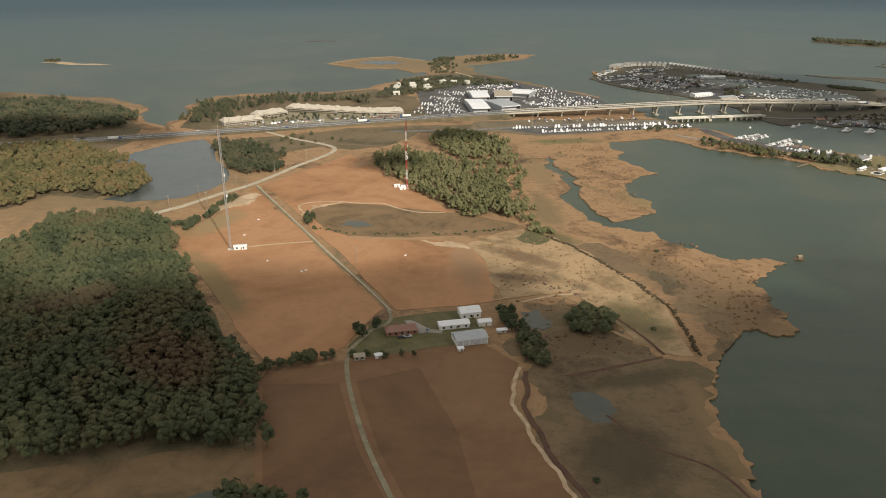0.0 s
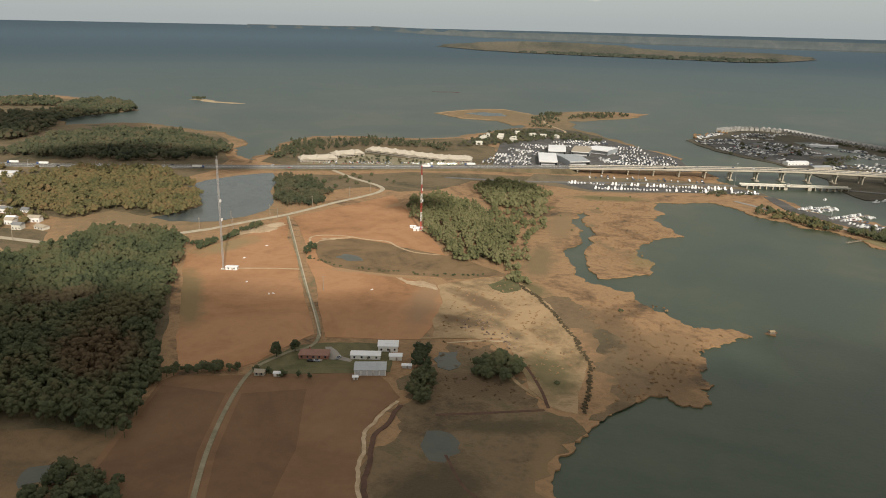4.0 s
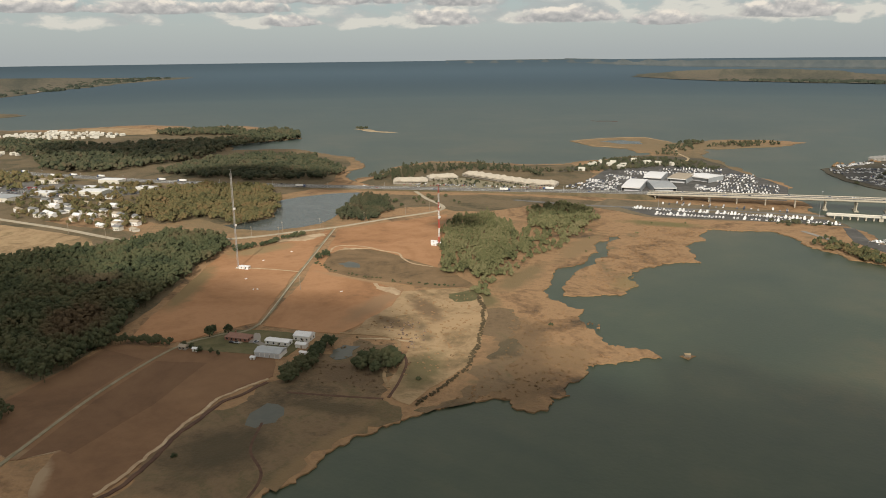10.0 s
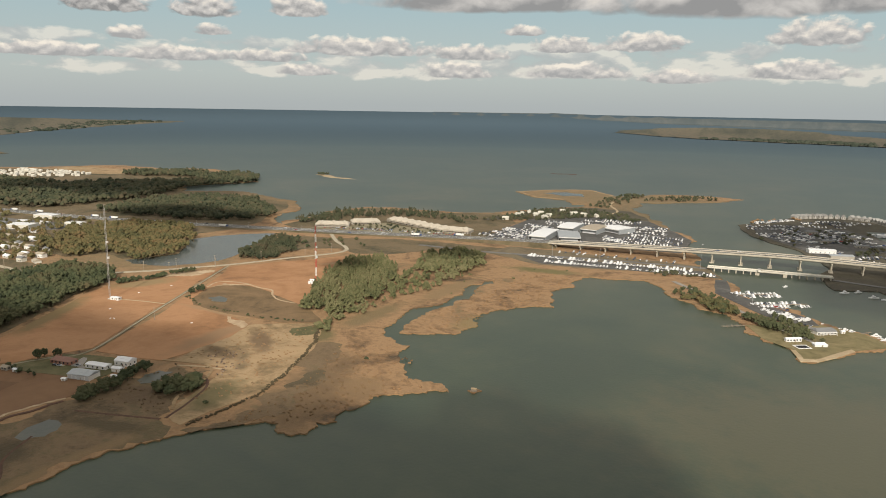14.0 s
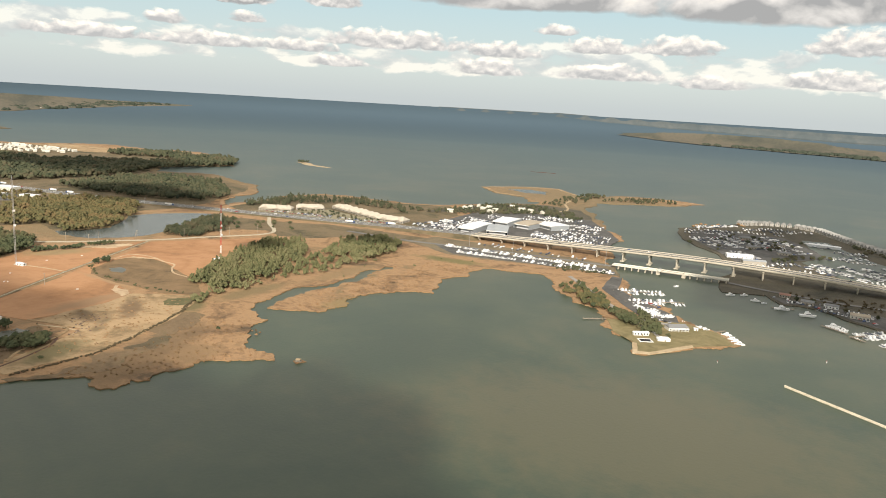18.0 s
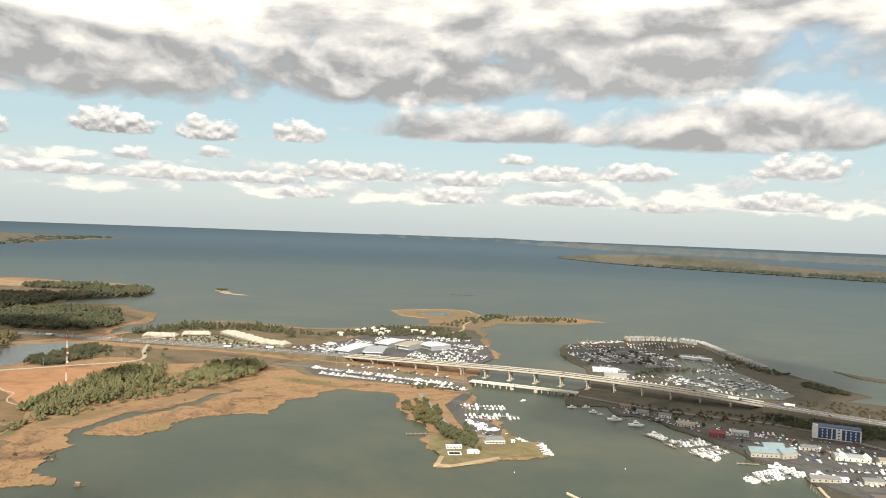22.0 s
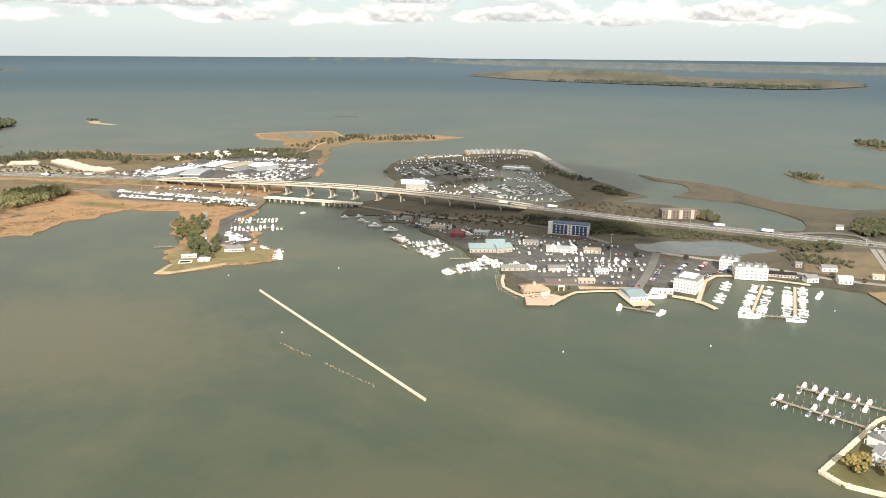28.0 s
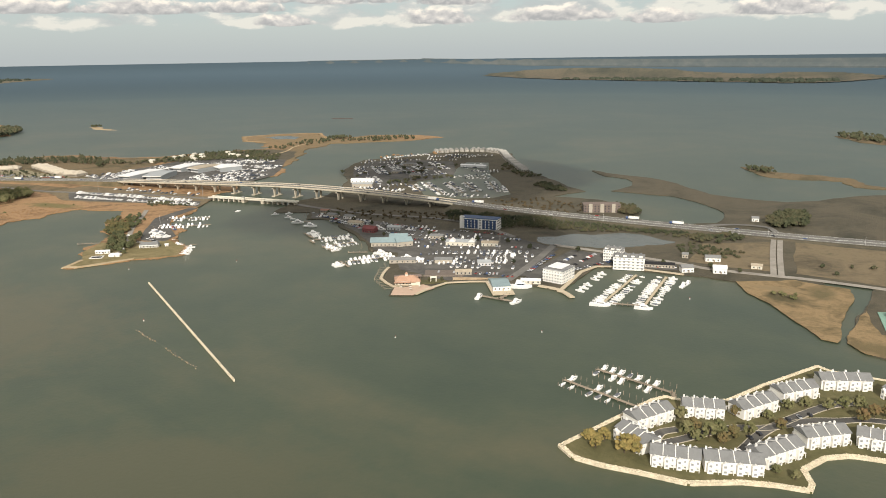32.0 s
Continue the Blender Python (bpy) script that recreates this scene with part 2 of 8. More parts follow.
def plain(name, c, rough=0.6, vary=0.12, **kw):
    kw = {"scale": 0.25, "fine": 1.5, "bump": 0.05, **kw}
    return material(name, [tuple(v * (1 - vary) for v in c), c, tuple(min(1, v * (1 + vary * 0.7)) for v in c)], rough, **kw)


def stain(mat, *spots):
    """Soft ragged patches of another growth or soil on a ground: x, y, half length, half width, turn, colour."""
    nd, ln = mat.node_tree.nodes, mat.node_tree.links
    bsdf = nd["Principled BSDF"]
    pos = nd["Geometry"].outputs["Position"]
    rag = nd.new("ShaderNodeTexNoise")
    rag.inputs["Scale"].default_value, rag.inputs["Detail"].default_value, rag.inputs["Roughness"].default_value = 0.05, 7.0, 0.68
    ln.new(pos, rag.inputs["Vector"])
    for x, y, rx, ry, turn, colour in spots:
        place, size, near, edge_, mix = nd.new("ShaderNodeMapping"), nd.new("ShaderNodeVectorMath"), nd.new("ShaderNodeMath"), nd.new("ShaderNodeMapRange"), nd.new("ShaderNodeMix")
        place.vector_type = "TEXTURE"
        place.inputs["Location"].default_value = (x, y, 0)
        place.inputs["Rotation"].default_value = (0, 0, radians(turn))
        place.inputs["Scale"].default_value = (rx, ry, 1e5)
        ln.new(pos, place.inputs["Vector"])
        size.operation, near.operation, mix.data_type = "LENGTH", "MULTIPLY_ADD", "RGBA"
        ln.new(place.outputs[0], size.inputs[0])
        ln.new(rag.outputs[0], near.inputs[0])
        near.inputs[1].default_value = 1.5
        ln.new(size.outputs["Value"], near.inputs[2])
        for k, v in (("From Min", 1.85), ("From Max", 1.25), ("To Min", 0.0), ("To Max", 0.85)):
            edge_.inputs[k].default_value = v
        ln.new(near.outputs[0], edge_.inputs["Value"])
        ln.new(edge_.outputs[0], mix.inputs[0])
        ln.new(bsdf.inputs["Base Color"].links[0].from_socket, mix.inputs[6])
        mix.inputs[7].default_value = (*colour, 1)
        ln.new(mix.outputs[2], bsdf.inputs["Base Color"])
    return mat


MARSH = material("marsh reeds", [(0.087, 0.063, 0.038), (0.218, 0.132, 0.068), (0.349, 0.216, 0.112), (0.267, 0.167, 0.087), (0.175, 0.138, 0.073)], scale=0.017, fine=0.14, bump=0.9, bump_scale=0.6)
SCRUB = material("mixed grass and scrub", [(0.05, 0.048, 0.026), (0.115, 0.092, 0.05), (0.18, 0.132, 0.076), (0.11, 0.096, 0.048)], scale=0.012, fine=0.16, bump=0.8, bump_scale=0.5)
# brown-olive of its own, plus some shade worked into the stops
WETMARSH = material("wet brown marsh with some shade painted in", [(0.077, 0.058, 0.032), (0.144, 0.101, 0.056), (0.198, 0.135, 0.076), (0.135, 0.106, 0.054), (0.180, 0.122, 0.068)], scale=0.02, fine=0.16, bump=0.9, bump_scale=0.6)
# darker than SOIL: the cloud shade over the south field is in the colour
SOIL_SHADED = material("brown soil with cloud shade painted in", [(0.149, 0.082, 0.043), (0.208, 0.117, 0.061), (0.248, 0.144, 0.076)], scale=0.012, fine=0.08, bump=0.25, bump_scale=1.2)
# the field's darker strips, with the same shade mixed in
STRIP_SHADED = material("darker strip soil with cloud shade painted in", [(0.119, 0.066, 0.034), (0.166, 0.093, 0.049), (0.198, 0.115, 0.060)], scale=0.012, fine=0.08, bump=0.25, bump_scale=1.2)
# greyer, darker copy of SCRUB: stands in for cloud shade on the east shore
EASTSCRUB = material("rough grass and scrub with cloud shade painted in", [(0.045, 0.043, 0.03), (0.078, 0.07, 0.049), (0.108, 0.092, 0.064), (0.074, 0.07, 0.047)], scale=0.014, fine=0.2, bump=0.8, bump_scale=0.5)
SOIL = material("ploughed red soil", [(0.232, 0.12, 0.057), (0.346, 0.18, 0.085), (0.416, 0.225, 0.113), (0.319, 0.167, 0.08)], scale=0.009, fine=0.06, bump=0.25, bump_scale=1.2)
STRAW = material("dry grass", [(0.14, 0.105, 0.054), (0.285, 0.195, 0.104), (0.41, 0.287, 0.16), (0.23, 0.165, 0.084)], scale=0.02, fine=0.16, bump=0.6, bump_scale=0.8)
stain(SOIL, (-160, 520, 80, 17, -59, (0.2, 0.15, 0.07)), (-196, 655, 45, 20, 70, (0.27, 0.2, 0.1)), (26, 560, 14, 60, 5, (0.3, 0.19, 0.105)), (-30, 615, 60, 7, 0, (0.33, 0.22, 0.12)), (-75, 880, 40, 9, 60, (0.3, 0.2, 0.11)))
stain(SOIL_SHADED, (6, 262, 30, 6, 80, (0.36, 0.265, 0.165)), (24, 246, 26, 7, -38, (0.38, 0.28, 0.175)), (-12, 244, 20, 6, 60, (0.3, 0.22, 0.13)))
stain(STRAW, (134, 452, 18, 38, 18, (0.13, 0.112, 0.052)), (72, 566, 44, 11, -40, (0.16, 0.105, 0.058)), (62, 526, 34, 9, -15, (0.14, 0.095, 0.052)), (96, 520, 30, 8, -50, (0.15, 0.11, 0.06)), (112, 550, 14, 50, -25, (0.42, 0.29, 0.16)))
stain(WETMARSH, (118, 252, 60, 13, 3, (0.26, 0.17, 0.088)), (92, 310, 26, 38, 0, (0.075, 0.06, 0.033)), (140, 330, 9, 60, 0, (0.23, 0.155, 0.08)), (92, 425, 28, 22, 0, (0.13, 0.088, 0.05)), (115, 380, 34, 10, 15, (0.085, 0.068, 0.036)), (166, 520, 12, 60, -22, (0.1, 0.08, 0.045)))
stain(MARSH, (172, 985, 60, 17, 8, (0.15, 0.135, 0.055)), (105, 690, 18, 60, 0, (0.19, 0.14, 0.07)), (186, 500, 32, 100, 22, (0.17, 0.112, 0.06)), (118, 830, 16, 80, 0, (0.24, 0.165, 0.085)), (215, 520, 22, 30, 0, (0.24, 0.155, 0.08)), (205, 720, 18, 30, 0, (0.25, 0.18, 0.085)), (105, 610, 14, 26, 30, (0.14, 0.12, 0.055)), (-900, 1350, 600, 330, 10, (0.17, 0.125, 0.068)), (-330, 800, 130, 170, 0, (0.21, 0.155, 0.082)), (10, 1840, 330, 190, 0, (0.2, 0.15, 0.082)), (160, 1600, 190, 190, 0, (0.16, 0.125, 0.07)))
BASINGRASS = material("rough brown grass", [(0.106, 0.075, 0.040), (0.194, 0.128, 0.066), (0.246, 0.158, 0.084)], scale=0.025, fine=0.18, bump=0.6, bump_scale=0.8)
DRYLAWN = material("dry lawn", [(0.13, 0.11, 0.05), (0.2, 0.165, 0.08), (0.27, 0.215, 0.115)], scale=0.05, fine=0.4, bump=0.3)
LAWN = material("lawn", [(0.078, 0.076, 0.033), (0.12, 0.11, 0.05), (0.165, 0.142, 0.07)], scale=0.05, fine=0.4, bump=0.3)
PALESOIL = material("washed-out pale soil", [(0.34, 0.235, 0.14), (0.46, 0.34, 0.215), (0.58, 0.46, 0.31)], scale=0.06, fine=0.4, bump=0.2)
EASTGRASS = material("dry olive grass", [(0.085, 0.07, 0.045), (0.14, 0.112, 0.07), (0.195, 0.152, 0.093), (0.12, 0.102, 0.06)], scale=0.02, fine=0.2, bump=0.5)
EASTMARSH = stain(material("tan and olive creek marsh", [(0.11, 0.085, 0.045), (0.2, 0.145, 0.075), (0.29, 0.205, 0.11), (0.2, 0.15, 0.075)], scale=0.05, fine=0.3, bump=0.8, bump_scale=0.8), (1160, 985, 24, 14, -20, (0.075, 0.066, 0.034)), (1185, 1010, 12, 20, 0, (0.12, 0.1, 0.05)), (1150, 1010, 26, 8, 0, (0.24, 0.18, 0.1)), (1235, 890, 30, 14, 0, (0.14, 0.11, 0.055)))
PALEROAD = material("pale worn roadway", [(0.22, 0.2, 0.17), (0.3, 0.275, 0.24), (0.36, 0.33, 0.29)], 0.85, scale=0.05, fine=0.4, bump=0.05)
SAND = material("pale sand", [(0.30, 0.22, 0.13), (0.42, 0.32, 0.2), (0.52, 0.41, 0.27)], scale=0.05, fine=0.3, bump=0.2)
GRAVEL = material("gravel lane", [(0.17, 0.155, 0.1), (0.25, 0.22, 0.14), (0.31, 0.27, 0.185)], scale=0.1, fine=0.8, bump=0.2)
PATH_SAND = material("sandy farm road", [(0.34, 0.29, 0.21), (0.44, 0.38, 0.28), (0.5, 0.44, 0.33)], scale=0.1, fine=0.8, bump=0.1)
ASPHALT = material("worn asphalt", [(0.06, 0.058, 0.054), (0.096, 0.092, 0.085), (0.145, 0.137, 0.125)], 0.85, scale=0.05, fine=0.4, bump=0.1)
ROADTOP = material("highway asphalt", [(0.12, 0.115, 0.105), (0.165, 0.158, 0.145), (0.21, 0.2, 0.18)], 0.85, scale=0.03, fine=0.3, bump=0.05)
CONCRETE = plain("weathered concrete", (0.48, 0.43, 0.34), 0.85, 0.25, scale=0.08, fine=0.6)
ROCK = material("pale riprap stone", [(0.5, 0.43, 0.31), (0.68, 0.6, 0.45), (0.78, 0.7, 0.55)], scale=0.3, fine=1.2, island=0.5, bump=0.5)
MUD = material("dark mud bank", [(0.07, 0.04, 0.028), (0.11, 0.06, 0.04), (0.14, 0.08, 0.05)], scale=0.1, fine=0.4)
LEAF = stain(material("dark woodland crowns", [(0.036, 0.046, 0.023), (0.055, 0.067, 0.031), (0.078, 0.086, 0.04), (0.095, 0.094, 0.045), (0.105, 0.085, 0.043)], scale=0.02, fine=0.13, island=0.12, bump=0.5, bump_scale=0.9, detail=3.0), (-150, 395, 46, 30, -50, (0.1, 0.064, 0.034)), (-175, 455, 30, 40, 0, (0.1, 0.085, 0.04)), (-240, 470, 40, 22, 20, (0.085, 0.062, 0.035)))
# darker copy of LEAF: cloud shade over the distant woods is in the colour
LEAF_DARK = material("forest crowns with painted shade", [(0.026, 0.033, 0.018), (0.045, 0.053, 0.027), (0.066, 0.07, 0.036), (0.085, 0.078, 0.042), (0.095, 0.074, 0.042)], scale=0.02, fine=0.12, island=0.14, bump=0.5, bump_scale=0.9, detail=3.0)
LEAF_FALL = material("autumn crowns", [(0.065, 0.068, 0.028), (0.11, 0.1, 0.042), (0.15, 0.118, 0.05), (0.17, 0.11, 0.052)], scale=0.025, fine=0.14, island=0.2, bump=0.5, bump_scale=0.9, detail=3.0)
PINE = material("pine crowns", [(0.065, 0.07, 0.032), (0.115, 0.118, 0.05), (0.165, 0.155, 0.072), (0.2, 0.175, 0.09)], scale=0.03, fine=0.16, island=0.14, bump=0.4, bump_scale=1.0, detail=3.0)
GOLD = material("yellowing crown", [(0.135, 0.12, 0.04), (0.24, 0.188, 0.064), (0.3, 0.225, 0.08)], scale=0.1, fine=0.8, island=0.3, bump=1.0, bump_scale=1.5)
BARK = plain("bark", (0.09, 0.07, 0.05), 0.95)
TIMBER = plain("weathered timber", (0.30, 0.25, 0.19), 0.85, 0.25, obj_random=0.3)
WHITE = plain("white paint", (0.8, 0.78, 0.74), 0.5, 0.06)
CREAM = plain("cream siding", (0.62, 0.585, 0.5), 0.6, 0.08)
HULL = plain("white gelcoat", (0.8, 0.79, 0.77), 0.3, 0.05, spec=0.5)
CANVAS = plain("boat canvas", (0.14, 0.15, 0.17), 0.8, 0.2)
BROWNSTONE = plain("dull brown brick", (0.17, 0.135, 0.118), 0.85, 0.2)
BRICK = plain("red brick", (0.33, 0.16, 0.11), 0.85, 0.2)
ROOF_RED = plain("red-brown shingles", (0.30, 0.17, 0.13), 0.85, 0.15)
ROOF_GREY = plain("grey shingles", (0.21, 0.212, 0.21), 0.85, 0.15)
ROOF_TAN = plain("weathered tan shingles", (0.40, 0.34, 0.26), 0.85, 0.15)
STORE_ROOF = plain("pale cream-tan shingles", (0.52, 0.46, 0.37), 0.85, 0.15)
ROOF_ORANGE = plain("orange tiles", (0.47, 0.29, 0.2), 0.7, 0.15)
ROOF_TEAL = plain("pale teal metal roof", (0.23, 0.3, 0.315), 0.6, 0.12)
ROOF_WHITE = plain("white metal roof", (0.8, 0.8, 0.8), 0.45, 0.06)
METAL_GREY = plain("galvanised roof sheet", (0.42, 0.44, 0.45), 0.45, 0.12, metal=0.3)
NAVY = plain("navy cladding", (0.05, 0.085, 0.17), 0.6, 0.1)
RED = plain("red paint", (0.5, 0.07, 0.06), 0.55, 0.12)
BARN_RED = plain("faded red siding", (0.22, 0.07, 0.07), 0.7, 0.15)
STEEL = plain("painted steel", (0.55, 0.55, 0.55), 0.5, 0.1)
DARK = plain("dark rubber and shade cloth", (0.02, 0.02, 0.022), 0.8, 0.2)
PINK = plain("pink paving", (0.52, 0.38, 0.29), 0.85, 0.1)
DECKING = plain("tan decking", (0.52, 0.44, 0.32), 0.8, 0.12)
BROWNPAVE = plain("brown paving", (0.17, 0.14, 0.12), 0.85, 0.2)
COURT = plain("green court paint", (0.22, 0.36, 0.29), 0.8, 0.08)
LINE = plain("road paint", (0.75, 0.75, 0.7), 0.7, 0.05)
TANWALL = plain("tan block wall", (0.4, 0.36, 0.3), 0.8, 0.12)
PALEGLASS = plain("curtained window glass", (0.3, 0.31, 0.32), 0.2, 0.15, spec=0.5)
GLASS = plain("dark window glass", (0.03, 0.035, 0.045), 0.08, 0.1, spec=0.6)
CARS = [plain("car paint " + n, c, 0.3, 0.05, spec=0.5) for n, c in (("white", (0.75, 0.75, 0.75)), ("silver", (0.42, 0.43, 0.45)), ("black", (0.03, 0.03, 0.035)), ("red", (0.35, 0.05, 0.04)), ("blue", (0.06, 0.1, 0.22)))]


def water_material(name, stops, rough, scale):
    mat = material(name, stops, rough, scale=scale, fine=scale * 7, bump=0.0, spec=0.3, warp=1.5, detail=4.0)
    nd, ln = mat.node_tree.nodes, mat.node_tree.links
    rel, bp = nd.new("ShaderNodeTexNoise"), nd.new("ShaderNodeBump")
    rel.inputs["Scale"].default_value, rel.inputs["Detail"].default_value = 0.35, 6.0
    ln.new(nd["Geometry"].outputs["Position"], rel.inputs["Vector"])
    ln.new(rel.outputs[0], bp.inputs["Height"])
    bp.inputs["Strength"].default_value, bp.inputs["Distance"].default_value = 0.16, 0.5
    ln.new(bp.outputs[0], nd["Principled BSDF"].inputs["Normal"])
    # from 900 m out, matte blue-grey then navy paints in haze and sky reflection
    away, reach, mixer, far_tint = nd.new("ShaderNodeVectorMath"), nd.new("ShaderNodeMapRange"), nd.new("ShaderNodeMixShader"), nd.new("ShaderNodeBsdfDiffuse")
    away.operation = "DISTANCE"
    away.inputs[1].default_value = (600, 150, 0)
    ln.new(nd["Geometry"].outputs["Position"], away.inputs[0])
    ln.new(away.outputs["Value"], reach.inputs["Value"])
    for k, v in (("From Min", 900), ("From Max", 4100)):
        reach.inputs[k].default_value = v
    horizon_reach, horizon_tint = nd.new("ShaderNodeMapRange"), nd.new("ShaderNodeMix")
    horizon_tint.data_type = "RGBA"
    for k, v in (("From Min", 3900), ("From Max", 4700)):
        horizon_reach.inputs[k].default_value = v
    horizon_tint.inputs[6].default_value, horizon_tint.inputs[7].default_value = (0.108, 0.142, 0.152, 1), (0.068, 0.097, 0.12, 1)
    ln.new(away.outputs["Value"], horizon_reach.inputs["Value"])
    ln.new(horizon_reach.outputs[0], horizon_tint.inputs[0])
    ln.new(horizon_tint.outputs[2], far_tint.inputs[0])
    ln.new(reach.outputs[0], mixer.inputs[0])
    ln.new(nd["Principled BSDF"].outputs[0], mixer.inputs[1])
    ln.new(far_tint.outputs[0], mixer.inputs[2])
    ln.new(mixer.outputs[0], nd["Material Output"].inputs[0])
    return mat


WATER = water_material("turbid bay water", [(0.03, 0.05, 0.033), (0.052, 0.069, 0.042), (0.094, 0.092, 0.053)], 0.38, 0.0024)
stain(WATER, (545, 610, 190, 120, 12, (0.09, 0.086, 0.049)), (900, 540, 120, 50, 20, (0.078, 0.08, 0.046)), (330, 640, 60, 90, 0, (0.038, 0.055, 0.036)))
POOL = water_material("pond water", [(0.06, 0.068, 0.054), (0.09, 0.092, 0.07)], 0.32, 0.02)
PALEPOOL = water_material("pale lagoon water", [(0.075, 0.09, 0.085), (0.1, 0.112, 0.104)], 0.25, 0.02)
# tan and olive land, greyed a little: aerial haze is in the colour
FARLAND = material("far meadow and wood, faint haze tint", [(0.055, 0.058, 0.048), (0.085, 0.082, 0.062), (0.125, 0.108, 0.08), (0.07, 0.075, 0.06)], scale=0.004, fine=0.05, bump=0.0)
# blue-grey instead of wood colours: the haze is painted on
FARSHORE = material("far wooded shore in painted haze", [(0.075, 0.092, 0.098), (0.09, 0.106, 0.11), (0.12, 0.13, 0.128)], scale=0.008, fine=0.03, bump=0.0)
# crown greens with a faint haze mixed in
FARWOOD = material("far dark wood, faint haze tint", [(0.03, 0.04, 0.028), (0.05, 0.06, 0.042), (0.07, 0.078, 0.055)], scale=0.01, fine=0.05, bump=0.0)


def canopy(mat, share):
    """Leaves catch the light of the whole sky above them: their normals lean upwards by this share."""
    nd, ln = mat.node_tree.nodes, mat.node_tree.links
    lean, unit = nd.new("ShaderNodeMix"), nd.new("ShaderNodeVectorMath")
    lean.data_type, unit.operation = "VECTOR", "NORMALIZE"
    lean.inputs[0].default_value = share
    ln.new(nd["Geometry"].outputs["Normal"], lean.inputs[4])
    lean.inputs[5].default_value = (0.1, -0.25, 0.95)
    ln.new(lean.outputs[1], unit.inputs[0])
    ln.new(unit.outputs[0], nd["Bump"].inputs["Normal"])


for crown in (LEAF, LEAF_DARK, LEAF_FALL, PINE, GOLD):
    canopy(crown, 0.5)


# ---- building helpers ----
HUB = Vector((600, 150))        # middle of the flight line
RIM = 3800.0


def far(x, y, z=0.0):
    """Past RIM metres the earth's sheet is folded in and up along the line of sight, so that the far shores and the horizon stand within 4.8 km."""
    d = Vector((x, y)) - HUB
    r = d.length
    if r <= RIM:
        return (x, y, z)
    q = RIM + 950 * (1 - (RIM / r) ** 4)
    d *= q / r
    return (HUB.x + d.x, HUB.y + d.y, 210 * (1 - q / r) + z * q / r)


def jag(pts, amp=0.16, step=9.0, seed=1, closed=True):
    """The outline with wandering detail between its corners."""
    rnd = random.Random(seed)
    out = [Vector(p) for p in pts]
    for _ in range(5):
        nxt = []
        for i, a in enumerate(out):
            nxt.append(a)
            if i == len(out) - 1 and not closed:
                break
            b = out[(i + 1) % len(out)]
            d = b - a
            if d.length > step:
                nxt.append((a + b) / 2 + Vector((-d.y, d.x)) * rnd.uniform(-amp, amp))
        out = nxt
    return out


def obj(name, bm, mat, parent=None, label="", smooth=False):
    me = bpy.data.meshes.new(name)
    bm.to_mesh(me)
    bm.free()
    for m in (mat if isinstance(mat, (list, tuple)) else [mat]):
        me.materials.append(m)
    if smooth:
        for p in me.polygons:
            p.use_smooth = True
    ob = new(name, me)
    if parent:
        ob.parent = parent
    if label:
        ob["label"] = label
    return ob


def part(name, bm, mat, parent, label="", smooth=False):
    return obj(name, bm, mat, parent, label, smooth)


def raw(name, verts, tris, mat, smooth=False):
    """A mesh from arrays of corners and triangles."""
    me = bpy.data.meshes.new(name)
    verts, tris = np.asarray(verts, np.float32), np.asarray(tris, np.int32)
    me.vertices.add(len(verts))
    me.vertices.foreach_set("co", verts.ravel())
    me.loops.add(tris.size)
    me.loops.foreach_set("vertex_index", tris.ravel())
    me.polygons.add(len(tris))
    me.polygons.foreach_set("loop_start", np.arange(0, tris.size, 3, dtype=np.int32))
    me.polygons.foreach_set("loop_total", np.full(len(tris), 3, np.int32))
    if smooth:
        me.polygons.foreach_set("use_smooth", np.ones(len(tris), bool))
    me.update()
    me.validate()
    me.materials.append(mat)
    return new(name, me)


def sheet(name, pts, z, mat, depth=1.6, lip=0.0):
    """A flat-topped piece of ground with banks all round."""
    bm = bmesh.new()
    top = [bm.verts.new(far(p[0], p[1], z)) for p in pts]
    face = bm.faces.new(top)
    if face.normal.z < 0 or True:
        bm.normal_update()
        if face.normal.z < 0:
            face.normal_flip()
    low = [bm.verts.new(far(p[0], p[1], z - depth)) for p in pts]
    n = len(top)
    for i in range(n):
        j = (i + 1) % n
        bm.faces.new((top[i], top[j], low[j], low[i]))
    bmesh.ops.triangulate(bm, faces=bm.faces[:1])
    bmesh.ops.recalc_face_normals(bm, faces=bm.faces[:])
    return obj(name, bm, mat)


def ground(name, pts, z, mat, label, category, depth=1.6, amp=0.16, step=9.0, seed=1, fray=0.0):
    """A piece of land or water; fray breaks its edge into small ragged tongues."""
    line = jag(pts, amp, step, seed)
    if fray:
        rnd = random.Random(seed + 500)
        line = [q + Vector((rnd.uniform(-fray, fray), rnd.uniform(-fray, fray))) for q in jag(line, 0.22, fray * 3, seed + 1)]
    return tagged(sheet(name, line, z, mat, depth), label, category, kind="structure")


def line_at(pts, s):
    """A place and its way at s metres along a line of 2D or 3D points."""
    for a, b in zip(pts, pts[1:]):
        a, b = Vector(a), Vector(b)
        d = (b - a).length
        if s <= d or b == Vector(pts[-1]):
            return a.lerp(b, s / d), (b - a).normalized()
        s -= d


def smooth_line(pts, n=10):
    """Catmull-Rom through the points."""
    p = [Vector(q) for q in pts]
    p = [2 * p[0] - p[1], *p, 2 * p[-1] - p[-2]]
    out = []
    for i in range(1, len(p) - 2):
        for k in range(n):
            t = k / n
            a, b, c, d = p[i - 1:i + 3]
            out.append(0.5 * (2 * b + (c - a) * t + (2 * a - 5 * b + 4 * c - d) * t * t + (3 * b - a - 3 * c + d) * t ** 3))
    return [*out, p[-2]]


